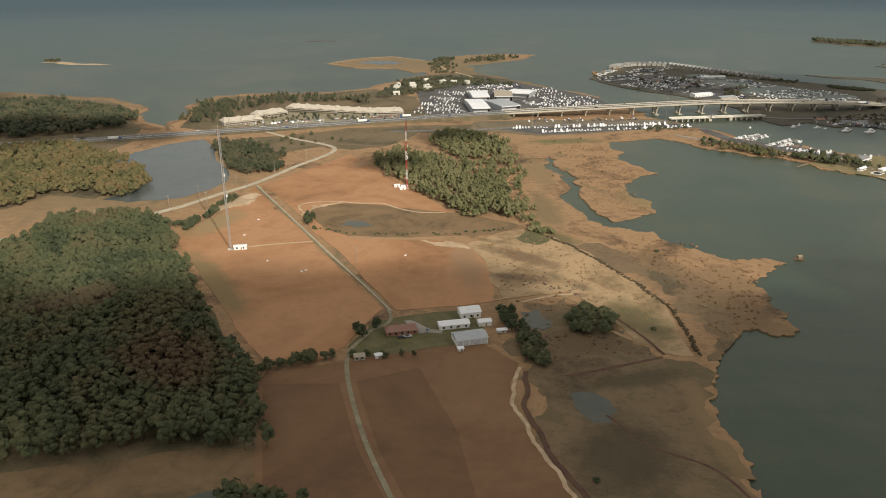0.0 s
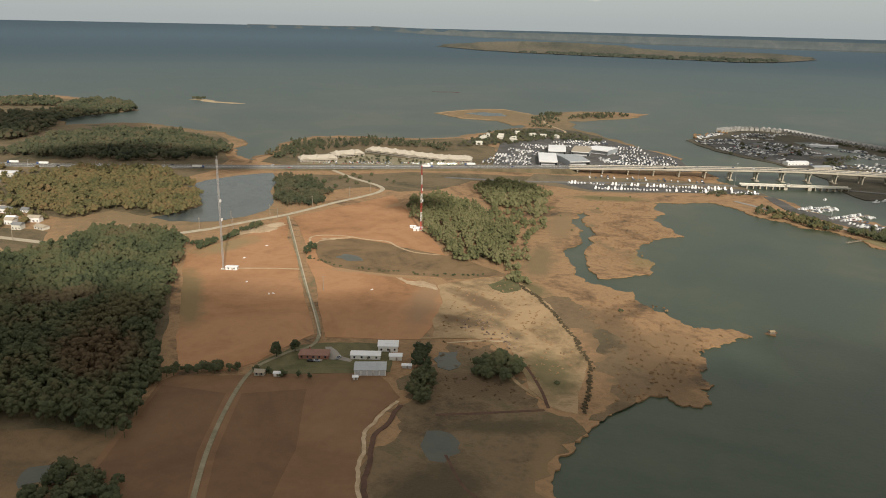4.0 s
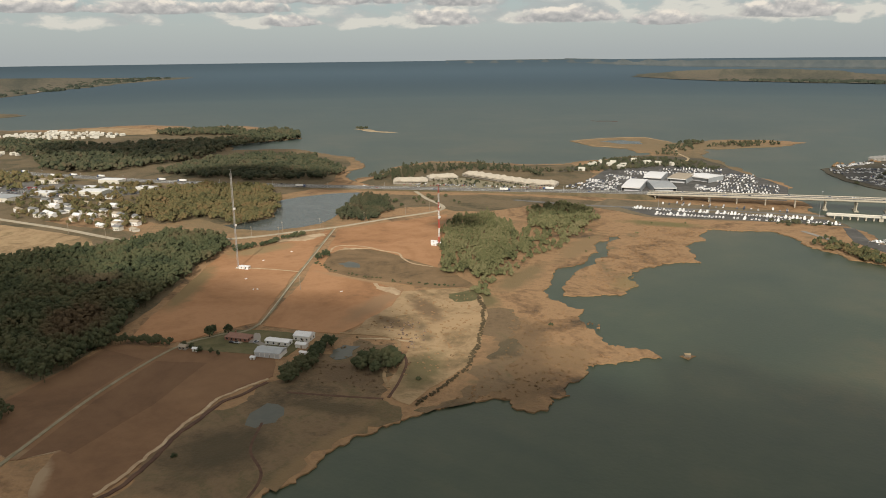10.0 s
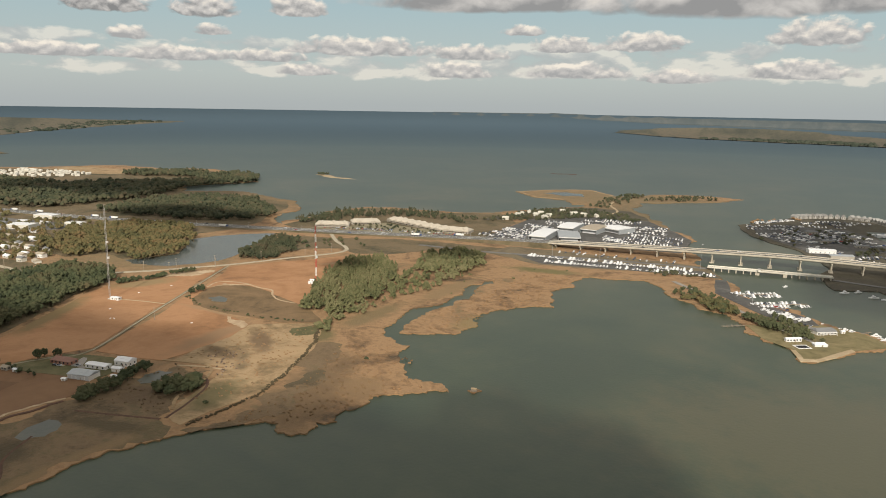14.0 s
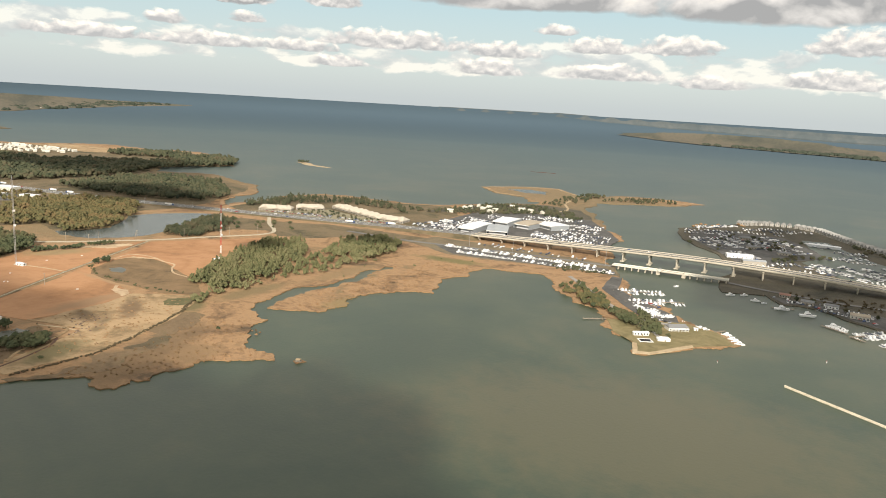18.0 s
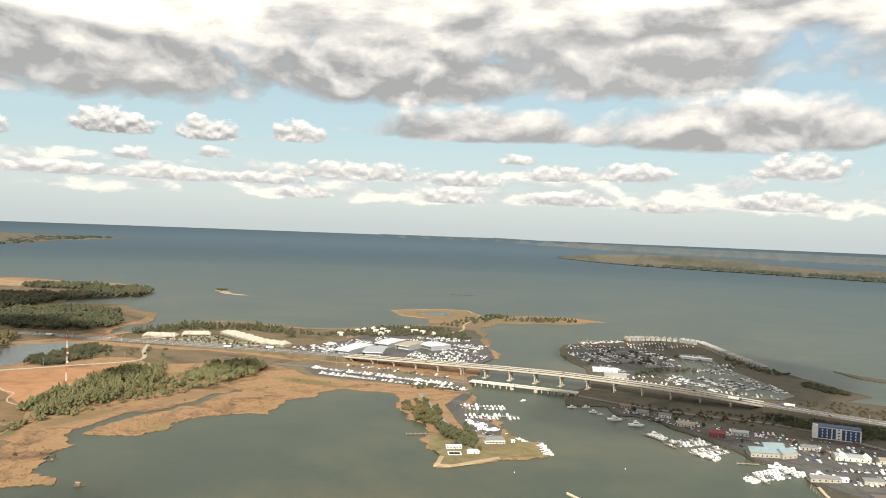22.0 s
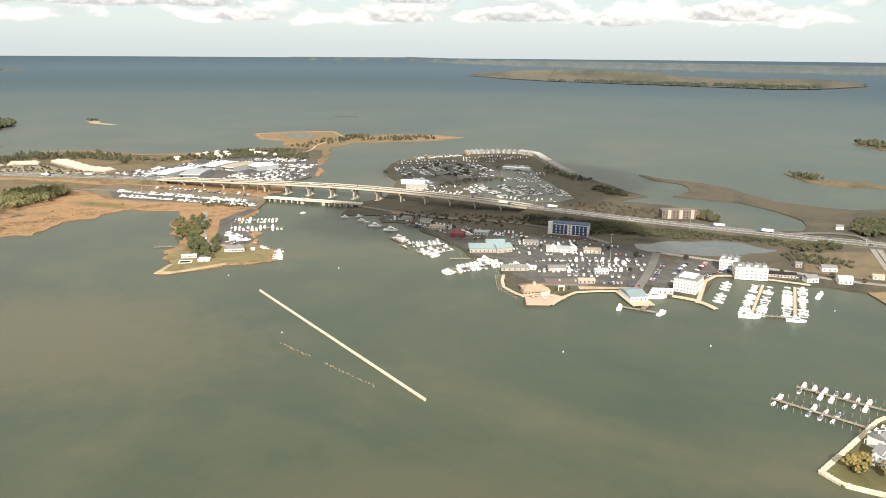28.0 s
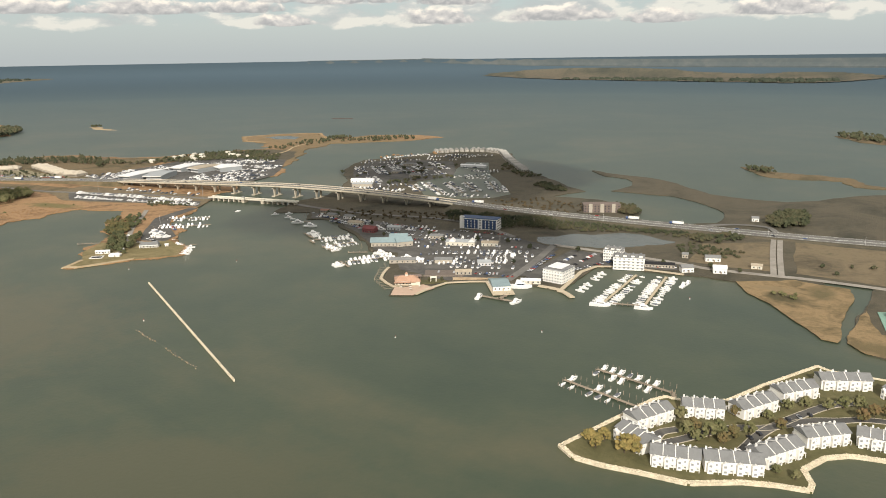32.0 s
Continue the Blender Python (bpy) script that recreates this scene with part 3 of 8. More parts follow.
def ribbon_bm(line, width, z0=0.0, thick=0.5, shift=0.0, flare=0.0):
    """A slab that follows a line (2D with z0, or 3D), shift metres to its right."""
    bm = bmesh.new()
    rows = []
    for i, p in enumerate(line):
        a, b = line[max(0, i - 1)], line[min(len(line) - 1, i + 1)]
        d = Vector((b[0] - a[0], b[1] - a[1])).normalized()
        r = Vector((d.y, -d.x))
        z = p[2] if len(p) > 2 else z0
        l, q = Vector(p[:2]) + r * (shift - width / 2), Vector(p[:2]) + r * (shift + width / 2)
        f = r * flare
        rows.append([bm.verts.new(far(*c)) for c in ((l.x, l.y, z), (q.x, q.y, z), (q.x + f.x, q.y + f.y, z - thick), (l.x - f.x, l.y - f.y, z - thick))])
    for a, b in zip(rows, rows[1:]):
        for i in range(4):
            j = (i + 1) % 4
            bm.faces.new((a[i], a[j], b[j], b[i]))
    bm.faces.new(rows[0])
    bm.faces.new(rows[-1][::-1])
    bmesh.ops.recalc_face_normals(bm, faces=bm.faces[:])
    return bm


def road(name, pts, width, mat, label, z=1.4, thick=0.4, category="road", smooth=8):
    return tagged(obj(name, ribbon_bm(smooth_line(pts, smooth), width, z, thick), mat), label, category, kind="structure")


def box_bm(sx, sy, sz, x=0, y=0, z=0, bm=None, turn=0.0, bevel=0.0):
    """A box that stands on z."""
    bm = bm or bmesh.new()
    m = Matrix.Translation((x, y, z + sz / 2)) @ Matrix.Rotation(turn, 4, "Z") @ Matrix.Diagonal((sx, sy, sz, 1))
    g = bmesh.ops.create_cube(bm, size=1, matrix=m)
    if bevel:
        es = list({e for v in g["verts"] for e in v.link_edges})
        bmesh.ops.bevel(bm, geom=es, offset=bevel, segments=1, affect="EDGES")
    return bm


def gable_bm(sx, sy, rise, z, over=0.4, x=0, y=0, hip=0.0, bm=None, thick=0.25):
    """A pitched roof with its ridge along x; hip pulls the ridge's ends in."""
    bm = bm or bmesh.new()
    hx, hy = sx / 2 + over, sy / 2 + over
    for dz in (0,):
        c = [(-hx, -hy, z), (hx, -hy, z), (hx, hy, z), (-hx, hy, z), (-hx + hip, 0, z + rise), (hx - hip, 0, z + rise)]
        v = [bm.verts.new((x + a, y + b, d)) for a, b, d in c]
        w = [bm.verts.new((x + a, y + b, d - thick)) for a, b, d in c[:4]]
        for f in ((0, 1, 5, 4), (2, 3, 4, 5), (1, 2, 5), (3, 0, 4)):
            bm.faces.new([v[i] for i in f])
        for i in range(4):
            j = (i + 1) % 4
            bm.faces.new((v[j], v[i], w[i], w[j]))
        bm.faces.new(w[::-1])
    bmesh.ops.recalc_face_normals(bm, faces=bm.faces[:])
    return bm


def tube_bm(a, b, r0, r1, n=6, bm=None):
    bm = bm or bmesh.new()
    a, b = Vector(a), Vector(b)
    q = (b - a).to_track_quat("Z", "Y")
    rings = []
    for c, r in ((a, r0), (b, r1)):
        rings.append([bm.verts.new(c + q @ Vector((r * math.cos(6.2832 * k / n), r * math.sin(6.2832 * k / n), 0))) for k in range(n)])
    for k in range(n):
        j = (k + 1) % n
        bm.faces.new((rings[0][k], rings[0][j], rings[1][j], rings[1][k]))
    bm.faces.new(rings[0][::-1])
    bm.faces.new(rings[1])
    return bm


def thing(name, x, y, z, turn, label, category, group=""):
    ob = new(name)
    ob.empty_display_size = 1
    ob.matrix_basis = pose(x, y, z, 0, 0, turn)
    return tagged(ob, label, category, group)


def inside(p, poly):
    hit = False
    for (x0, y0), (x1, y1) in zip(poly, poly[1:] + poly[:1]):
        if (y0 > p[1]) != (y1 > p[1]) and p[0] < (x1 - x0) * (p[1] - y0) / (y1 - y0) + x0:
            hit = not hit
    return hit


# ---- land and water ----
COAST_EAST = [(-60, 142), (10, 168), (48, 188), (60, 197), (69, 207), (75, 218), (90, 232), (114, 240), (132, 242), (147, 239), (157, 245), (152, 263), (140, 293), (147, 318), (145, 344), (153, 368), (166, 400), (184, 429), (205, 442), (210, 432), (224, 432), (232, 441), (226, 456), (235, 464), (229, 479), (234, 496), (233, 516), (246, 527), (259, 542), (273, 552), (259, 562), (230, 561), (194, 606), (190, 627), (175, 628)]
COAST_CREEK = [(150, 642), (139, 659), (133, 698), (138, 754), (133, 835), (140, 905), (151, 820), (148, 746), (149, 714), (152, 680), (162, 655), (185, 666), (207, 679), (213, 714), (197, 748), (212, 787), (250, 820), (232, 857), (219, 884), (236, 920), (229, 981), (251, 984), (292, 1003), (327, 974), (349, 937), (384, 901), (413, 895)]
COAST_POINT = [(433, 865), (454, 823), (483, 801), (493, 772), (506, 778), (520, 800), (533, 827), (566, 862), (541, 895), (501, 914), (479, 953), (448, 958), (406, 997), (386, 1058), (364, 1095), (344, 1123), (325, 1200)]
COAST_NARROWS = [(292, 1340), (258, 1398), (218, 1454), (155, 1566), (110, 1640), (86, 1690), (74, 1786), (146, 1846), (222, 1910), (266, 2012), (160, 2022), (53, 1968), (-16, 1885), (-49, 1925), (-104, 1985), (-155, 1962), (-210, 1905), (-252, 1828), (-206, 1778), (-165, 1742), (-83, 1735), (-42, 1668), (-12, 1690), (-26, 1617), (-69, 1546)]
COAST_NORTH = [(-118, 1457), (-182, 1403), (-256, 1389), (-334, 1386), (-381, 1364), (-403, 1277), (-383, 1172), (-368, 1085), (-399, 1103), (-462, 1189), (-485, 1271), (-555, 1343), (-693, 1385), (-826, 1391), (-894, 1330), (-975, 1410), (-947, 1512), (-914, 1606), (-1142, 1779), (-1302, 1817), (-1436, 1704), (-1706, 1661), (-1794, 1482), (-2039, 1416)]
WEST = [(-3000, -900), (-900, 20), (-300, 92), *COAST_EAST, *COAST_CREEK, *COAST_POINT, *COAST_NARROWS, *COAST_NORTH, (-2600, 1300), (-3000, 1150)]
EAST_QUAY = [(483, 1173), (505, 1082), (533, 1096), (551, 1105), (574, 1068), (592, 1077), (614, 1075), (644, 1046), (678, 1026), (702, 1005), (713, 1001), (727, 986), (740, 968), (755, 966), (773, 967), (783, 949), (789, 933), (797, 920), (812, 883), (838, 864), (846, 843), (865, 852), (874, 899), (914, 925), (922, 911), (955, 926), (976, 923), (981, 952), (984, 1012), (1022, 1016), (1068, 1020), (1087, 1022), (1114, 1018), (1128, 987), (1150, 963), (1171, 927), (1190, 897), (1199, 895)]
EAST_CREEK = [(1200, 939), (1208, 1000), (1204, 1036), (1183, 1042), (1186, 1052), (1225, 1048), (1220, 1000), (1208, 921), (1207, 896), (1218, 880), (1241, 871), (1400, 840), (1800, 900)]
EAST_NORTH = [(3000, 1100), (3000, 2300), (1500, 1700), (1290, 1592), (1204, 1522), (1156, 1462), (1121, 1438), (1086, 1438), (1048, 1446), (1017, 1458), (979, 1499), (952, 1536), (902, 1573), (847, 1587), (815, 1600), (786, 1618), (790, 1606), (827, 1562), (865, 1550), (885, 1522), (893, 1486), (884, 1448), (876, 1428), (918, 1425), (967, 1422), (1009, 1391), (1035, 1360), (1055, 1330), (1060, 1295), (1056, 1262), (1030, 1246), (975, 1240), (962, 1252), (957, 1293), (942, 1318), (914, 1332), (882, 1352), (845, 1352), (813, 1348), (812, 1356), (824, 1383), (842, 1408), (803, 1438), (773, 1477), (732, 1518), (692, 1556), (655, 1600), (612, 1664), (560, 1776), (500, 1806), (440, 1790), (400, 1738), (385, 1697), (363, 1632), (320, 1571), (364, 1443), (439, 1351), (475, 1282), (493, 1221)]
EAST = [*EAST_QUAY, *EAST_CREEK, *EAST_NORTH]
CONDO = [(1071, 662), (1088, 704), (1102, 740), (1109, 749), (1116, 748), (1143, 760), (1160, 793), (1189, 841), (1198, 835), (1240, 835), (1420, 850), (1420, 730), (1237, 724), (1211, 720), (1200, 712), (1191, 695), (1196, 682), (1195, 675), (1180, 673), (1164, 668), (1141, 655), (1118, 654), (1098, 652), (1082, 653)]

bm = bmesh.new()
rings = [0, 150, 300, 500, 800, 1200, 1700, 2300, 3000, 3800, 3850, 3950, 4050, 4200, 4400, 4700, 5200, 5600, 6000, 6500, 7000, 8000, 9000, 10000, 11000, 12000, 13500, 15000, 17000, 20000, 24000, 29000]
last = None
for r in rings:
    row = [bm.verts.new(far(HUB.x + r * math.cos(a * math.pi / 96), HUB.y + r * math.sin(a * math.pi / 96), 0)) for a in range(192)] if r else [bm.verts.new((HUB.x, HUB.y, 0))]
    if last:
        for k in range(192):
            j = (k + 1) % 192
            bm.faces.new((last[0], row[k], row[j]) if len(last) == 1 else (last[k], row[k], row[j], last[j]))
    last = row
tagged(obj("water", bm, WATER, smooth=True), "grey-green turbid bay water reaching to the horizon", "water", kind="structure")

ground("ground_west", WEST, 0.9, MARSH, "tan and brown marsh grass and farmland shore", "ground", amp=0.17, step=9.0, seed=3, fray=1.3)
ground("ground_east", EAST, 0.9, EASTSCRUB, "brown scrub and grass on the low eastern shore", "ground", amp=0.05, seed=4)
ground("ground_peninsula", CONDO, 1.3, LAWN, "mown lawn of the apartment peninsula inside stone banks", "ground", depth=2.0, amp=0.01, seed=5)
ground("ground_spit", [(1018, 1762), (1050, 1740), (1078, 1720), (1113, 1710), (1155, 1708), (1192, 1698), (1216, 1640), (1290, 1600), (1284, 1588), (1206, 1604), (1187, 1655), (1139, 1652), (1081, 1655), (1060, 1676), (1031, 1732)], 0.7, SCRUB, "low brown marsh spit", "island", seed=6)
ground("ground_spit", [(1153, 2363), (1206, 2440), (1295, 2333), (1352, 2194), (1290, 2187), (1207, 2240)], 0.7, SCRUB, "low wooded spit across the water", "island", seed=7)
ground("ground_islet", [(283, 562), (288, 568), (293, 567), (290, 558)], 0.5, MARSH, "tiny reed islet off the marsh point", "island", seed=8)
ground("sand_bar", [(-392, 2410), (-309, 2426), (-295, 2404), (-364, 2395)], 0.4, MUD, "long dark mud bar in the bay", "island", seed=9)


def far_sheet(name, poly, cell, z, mat, label, seed=1):
    """Far land as a fine grid inside a ragged outline, so that it follows the folded sheet."""
    line = [tuple(p) for p in jag(poly, 0.1, 150, seed)]
    xs, ys = [p[0] for p in line], [p[1] for p in line]
    bm, at = bmesh.new(), {}

    def corner(i, j):
        if (i, j) not in at:
            at[i, j] = bm.verts.new(far(i * cell, j * cell, z))
        return at[i, j]
    for i in range(int(min(xs) // cell), int(max(xs) // cell) + 1):
        for j in range(int(min(ys) // cell), int(max(ys) // cell) + 1):
            if inside(((i + 0.5) * cell, (j + 0.5) * cell), line):
                bm.faces.new((corner(i, j), corner(i + 1, j), corner(i + 1, j + 1), corner(i, j + 1)))
    return tagged(obj(name, bm, mat), label, "island", kind="structure")


def far_band(name, front, reach, z, mat, label, seed):
    """A shore on the horizon: from its front line out to the reach, in fine steps."""
    line = jag(front, 0.05, 120, seed, False)
    bm, rows = bmesh.new(), []
    for p in line:
        d = Vector(p) - HUB
        rows.append([bm.verts.new(far(HUB.x + d.x * k, HUB.y + d.y * k, z if k != 1 else 0.0)) for k in (1.0, 1.004, 1.06, 1.15, 1.3, reach)])
    for a, b in zip(rows, rows[1:]):
        for k in range(5):
            bm.faces.new((a[k], b[k], b[k + 1], a[k + 1]))
    bmesh.ops.recalc_face_normals(bm, faces=bm.faces[:])
    return tagged(obj(name, bm, mat), label, "island", kind="structure")


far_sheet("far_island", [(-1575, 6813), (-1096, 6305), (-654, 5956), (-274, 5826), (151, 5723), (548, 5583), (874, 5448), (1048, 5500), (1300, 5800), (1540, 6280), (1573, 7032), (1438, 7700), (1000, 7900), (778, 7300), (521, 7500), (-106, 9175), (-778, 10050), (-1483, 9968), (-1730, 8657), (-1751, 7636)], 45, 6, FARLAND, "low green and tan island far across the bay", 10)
far_band("far_shore", [(-6800, 17600), (-5400, 15600), (-4000, 13600), (-2754, 12200), (-1500, 11200), (-182, 10300), (1500, 9700), (3500, 9200), (6500, 8800), (10000, 8000)], 1.8, 18, FARSHORE, "wooded shore on the horizon, haze painted into its colour", 11)
far_band("far_shore", [(-9500, 16500), (-8200, 17500), (-6800, 19000)], 1.5, 20, FARSHORE, "low shore on the horizon, haze painted into its colour", 14)
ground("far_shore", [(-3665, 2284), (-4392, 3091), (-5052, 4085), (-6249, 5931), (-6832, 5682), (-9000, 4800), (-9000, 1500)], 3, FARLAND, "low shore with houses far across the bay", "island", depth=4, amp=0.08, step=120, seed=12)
ground("far_shore", [(-2439, 1630), (-2457, 1827), (-2810, 1892), (-2984, 1814), (-2900, 1600)], 1, SCRUB, "small marsh point across the inlet", "island", seed=13)

LAGOON = [(-372, 880), (-368, 930), (-335, 980), (-305, 1005), (-269, 930), (-229, 838), (-220, 793), (-246, 738), (-300, 720), (-340, 700), (-301, 800)]
ground("lagoon", LAGOON, 1.05, PALEPOOL, "still lagoon between the highway and the fields", "water", 0.3, 0.08, seed=20)
ground("pond", [(-82, 648), (-77, 660), (-62, 657), (-53, 645), (-66, 640)], 1.35, POOL, "small dark farm pond in the grassy basin", "pond", 0.3, seed=21)
ground("pond", [(62, 444), (58, 467), (70, 471), (76, 453), (70, 441)], 1.25, POOL, "small grey marsh pond", "pond", 0.3, seed=22)
ground("pond", [(81, 338), (73, 366), (87, 366), (95, 349), (89, 338)], 1.05, POOL, "shallow grey marsh pool", "pond", 0.3, seed=23)
ground("pond", [(885, 1100), (905, 1114), (925, 1137), (959, 1156), (1003, 1157), (1032, 1146), (1023, 1127), (995, 1103), (963, 1083), (929, 1074), (896, 1080)], 1.05, PALEPOOL, "long pond between the highway and the marina", "pond", 0.3, seed=24)

FIELD_WEST = [(-186, 775), (-197, 675), (-221, 630), (-171, 530), (-125, 445), (-98, 404), (-65, 405), (-54, 420), (-42, 455), (-34, 474)]
FIELD_EAST = [(-179, 776), (-152, 830), (-100, 917), (-57, 834), (2, 716), (22, 673), (77, 638), (21, 619), (-8, 610), (27, 600), (41, 558), (43, 503), (41, 485), (18, 478), (-25, 471)]
FIELD_SOUTH = [(-98, 381), (-94, 391), (-38, 407), (26, 428), (49, 399), (42, 377), (41, 355), (48, 322), (60, 287), (68, 257), (66, 237), (50, 226), (35, 234), (23, 246), (11, 265), (-3, 248), (-41, 250), (-66, 240)]
ground("field_west", FIELD_WEST, 1.15, SOIL, "bare reddish-brown ploughed field", "field", 0.4, 0.03, seed=30)
ground("field_east", FIELD_EAST, 1.15, SOIL, "bare reddish-brown ploughed field beside the lane", "field", 0.4, 0.03, seed=31)
ground("field_south", FIELD_SOUTH, 1.15, SOIL_SHADED, "bare reddish-brown field before the farmyard", "field", 0.4, 0.03, seed=32)
ground("basin", [(-114, 677), (-114, 699), (-86, 713), (-45, 705), (-3, 688), (19, 681), (56, 660), (82, 640), (51, 621), (21, 618), (-32, 615), (-72, 619), (-97, 642)], 1.25, BASINGRASS, "rough brown grass basin round the pond", "meadow", 0.3, 0.06, seed=33)
ground("meadow", [(28, 598), (52, 618), (82, 638), (112, 596), (137, 539), (157, 473), (153, 405), (138, 409), (123, 428), (111, 467), (95, 501), (49, 488), (41, 520), (41, 558)], 1.19, STRAW, "dry straw-coloured meadow", "meadow", 0.3, 0.06, seed=34)
ground("green_patch", [(69, 611), (86, 633), (98, 606), (84, 594)], 1.3, LAWN, "green grass patch at the meadow's corner", "grass", 0.3, seed=35)
ground("yard", [(-52, 421), (-40, 450), (-20, 462), (22, 470), (34, 430), (-10, 416), (-46, 408)], 1.21, LAWN, "green farmyard lawn", "lawn", 0.3, 0.05, seed=36)
ground("field_strip", [(-94, 378), (-52, 378), (-36, 317), (-8, 249), (-41, 251), (-66, 241)], 1.18, STRIP_SHADED, "darker brown strip of the bare field, some shade painted in", "field", 0.3, 0.01, seed=38)
ground("field_strip", [(-43, 380), (-8, 395), (12, 330), (20, 268), (11, 268), (0, 250), (-26, 317)], 1.175, STRIP_SHADED, "darker brown strip of the bare field, some shade painted in", "field", 0.3, 0.01, seed=39)
ground("marsh_low", [(56, 395), (52, 330), (66, 275), (76, 234), (92, 238), (116, 244), (134, 246), (146, 243), (149, 250), (146, 262), (134, 292), (141, 318), (139, 344), (147, 368), (158, 395), (140, 402), (122, 422), (108, 462), (94, 494), (60, 482), (54, 440)], 1.02, WETMARSH, "wet brown and olive marsh between ditch and dyke", "marsh", 0.15, 0.3, seed=37, fray=3.0)
ground("marsh_low", [(160, 400), (176, 428), (160, 470), (140, 535), (116, 592), (132, 600), (160, 560), (186, 500), (196, 460), (190, 440)], 1.02, WETMARSH, "wet brown marsh with some shade painted in along the dyke", "marsh", 0.15, 0.3, seed=41, fray=3.0)
road("lane", [(-186, 780), (-90, 590), (-30, 472), (-41, 438), (-50, 413), (-47, 379), (-31, 317), (-2, 240)], 2.6, GRAVEL, "straight grassy gravel farm lane", 1.4)
road("farm_road", [(-240, 705), (-217, 743), (-189, 785), (-158, 855), (-123, 945), (-187, 1007), (-230, 1050)], 6.0, PATH_SAND, "pale sandy farm road along the lagoon", 1.4)
road("farm_road", [(-240, 705), (-290, 650), (-331, 616), (-414, 617), (-507, 622), (-700, 622), (-1200, 640)], 7.0, PATH_SAND, "pale country road past the woods", 1.4)
tagged(obj("ditch_bank", ribbon_bm(jag([(40, 223), (51, 224), (67, 234), (72, 259), (64, 288), (53, 324), (47, 356), (52, 390)], 0.06, 5, 40, False), 2.8, 1.3, 0.6), MUD), "dark eroded bank along the field's edge", "bank", kind="structure")

HIGHWAY = [(-2600, 640), (-1600, 800), (-960, 890), (-694, 930), (-500, 980), (-300, 1045), (-125, 1105), (0, 1140), (110, 1158)]


# ---- highway and bridges ----
DECK = [(110, 1158, 8.0), (200, 1166, 11.0), (300, 1175, 14.2), (400, 1187, 16.4), (470, 1195, 16.8), (560, 1204, 15.4), (640, 1211, 12.4), (720, 1216, 8.6)]
ROADLINE = [(*p, 3.2) for p in HIGHWAY[:-2]] + [(0, 1140, 5.0)] + DECK + [(800, 1220, 5.2), (870, 1222, 3.6), (1080, 1218, 3.2), (1250, 1222, 3.2), (1700, 1250, 3.2), (2900, 1400, 3.2)]
approach_w = smooth_line([p for p in ROADLINE if p[0] <= 110], 8)
approach_e = smooth_line([p for p in ROADLINE if p[0] >= 720], 8)
for n, ln in (("road_west", approach_w), ("road_east", approach_e)):
    tagged(obj(n, ribbon_bm(ln, 26, 0, 0.6), ROADTOP), "four-lane grey highway on a low embankment", "road", kind="structure")
    toe = [(ln[0][0] - 14, ln[0][1] - 1.0, 0.4)] if n == "road_east" else []
    end = [(ln[-1][0] + 14, ln[-1][1] + 1.5, 0.4)] if n == "road_west" else []
    tagged(obj("embankment", ribbon_bm(toe + [(p[0], p[1], p[2] - 0.61) for p in ln] + end, 32, 0, 6, 0, 10), SCRUB if n == "road_west" else EASTSCRUB), "grassy highway embankment with sloping sides", "embankment", kind="structure")
bridge = thing("highway_bridge", 0, 0, 0, 0, "long pale concrete highway bridge on paired piers over the narrows", "bridge")
deck_line = smooth_line(DECK, 8)
part("deck", ribbon_bm(deck_line, 26, 0, 1.4), ROADTOP, bridge, "pale grey asphalt deck")
for s in (-13.2, 13.2, 0):
    part("parapet", ribbon_bm([(p[0], p[1], p[2] + 0.95) for p in deck_line], 0.5, 0, 1.0 if not s else 2.3, s), CONCRETE, bridge)
for s in (-9, -3, 3, 9):
    part("girder", ribbon_bm([(p[0], p[1], p[2] - 1.4) for p in deck_line], 1.0, 0, 1.5, s), CONCRETE, bridge)
pier_at = 12.0
while pier_at < 615:
    p, d = line_at([Vector(q) for q in deck_line], pier_at)
    turn = math.degrees(math.atan2(d.y, d.x))
    pier = new("pier")
    pier.parent, pier.matrix_basis = bridge, pose(p.x, p.y, 0, 0, 0, turn)
    h = p.z - 2.9
    for s in (-6, 6):
        bm = box_bm(1.8, 3.0, h - 1.5, 0, s, -0.5, bevel=0.3)
        for v in bm.verts:
            if v.co.z > h - 3:
                v.co.y += 1.4 if v.co.y > s else -1.4
        part("column", bm, CONCRETE, pier)
    part("cap", box_bm(2.2, 24, 1.6, 0, 0, h - 1.6, bevel=0.2), CONCRETE, pier)
    if 330 < p.x < 520:
        part("footing", box_bm(6, 22, 1.6, 0, 0, -0.5, bevel=0.3), CONCRETE, pier)
    pier_at += 37.5


# ---- woods ----
def lump(seed, sub=1):
    bm = bmesh.new()
    bmesh.ops.create_icosphere(bm, subdivisions=sub, radius=1)
    for v in bm.verts:
        n = noise.noise(v.co * 1.7 + Vector((seed * 7.1, 0, 0))) + 0.6 * noise.noise(v.co * 4.1 + Vector((0, seed * 5.3, 0)))
        v.co *= 1 + 0.38 * n
    bm.verts.index_update()
    out = np.array([v.co[:] for v in bm.verts]), np.array([[v.index for v in f.verts] for f in bm.faces])
    bm.free()
    return out


LUMPS = [lump(i) for i in range(10)]


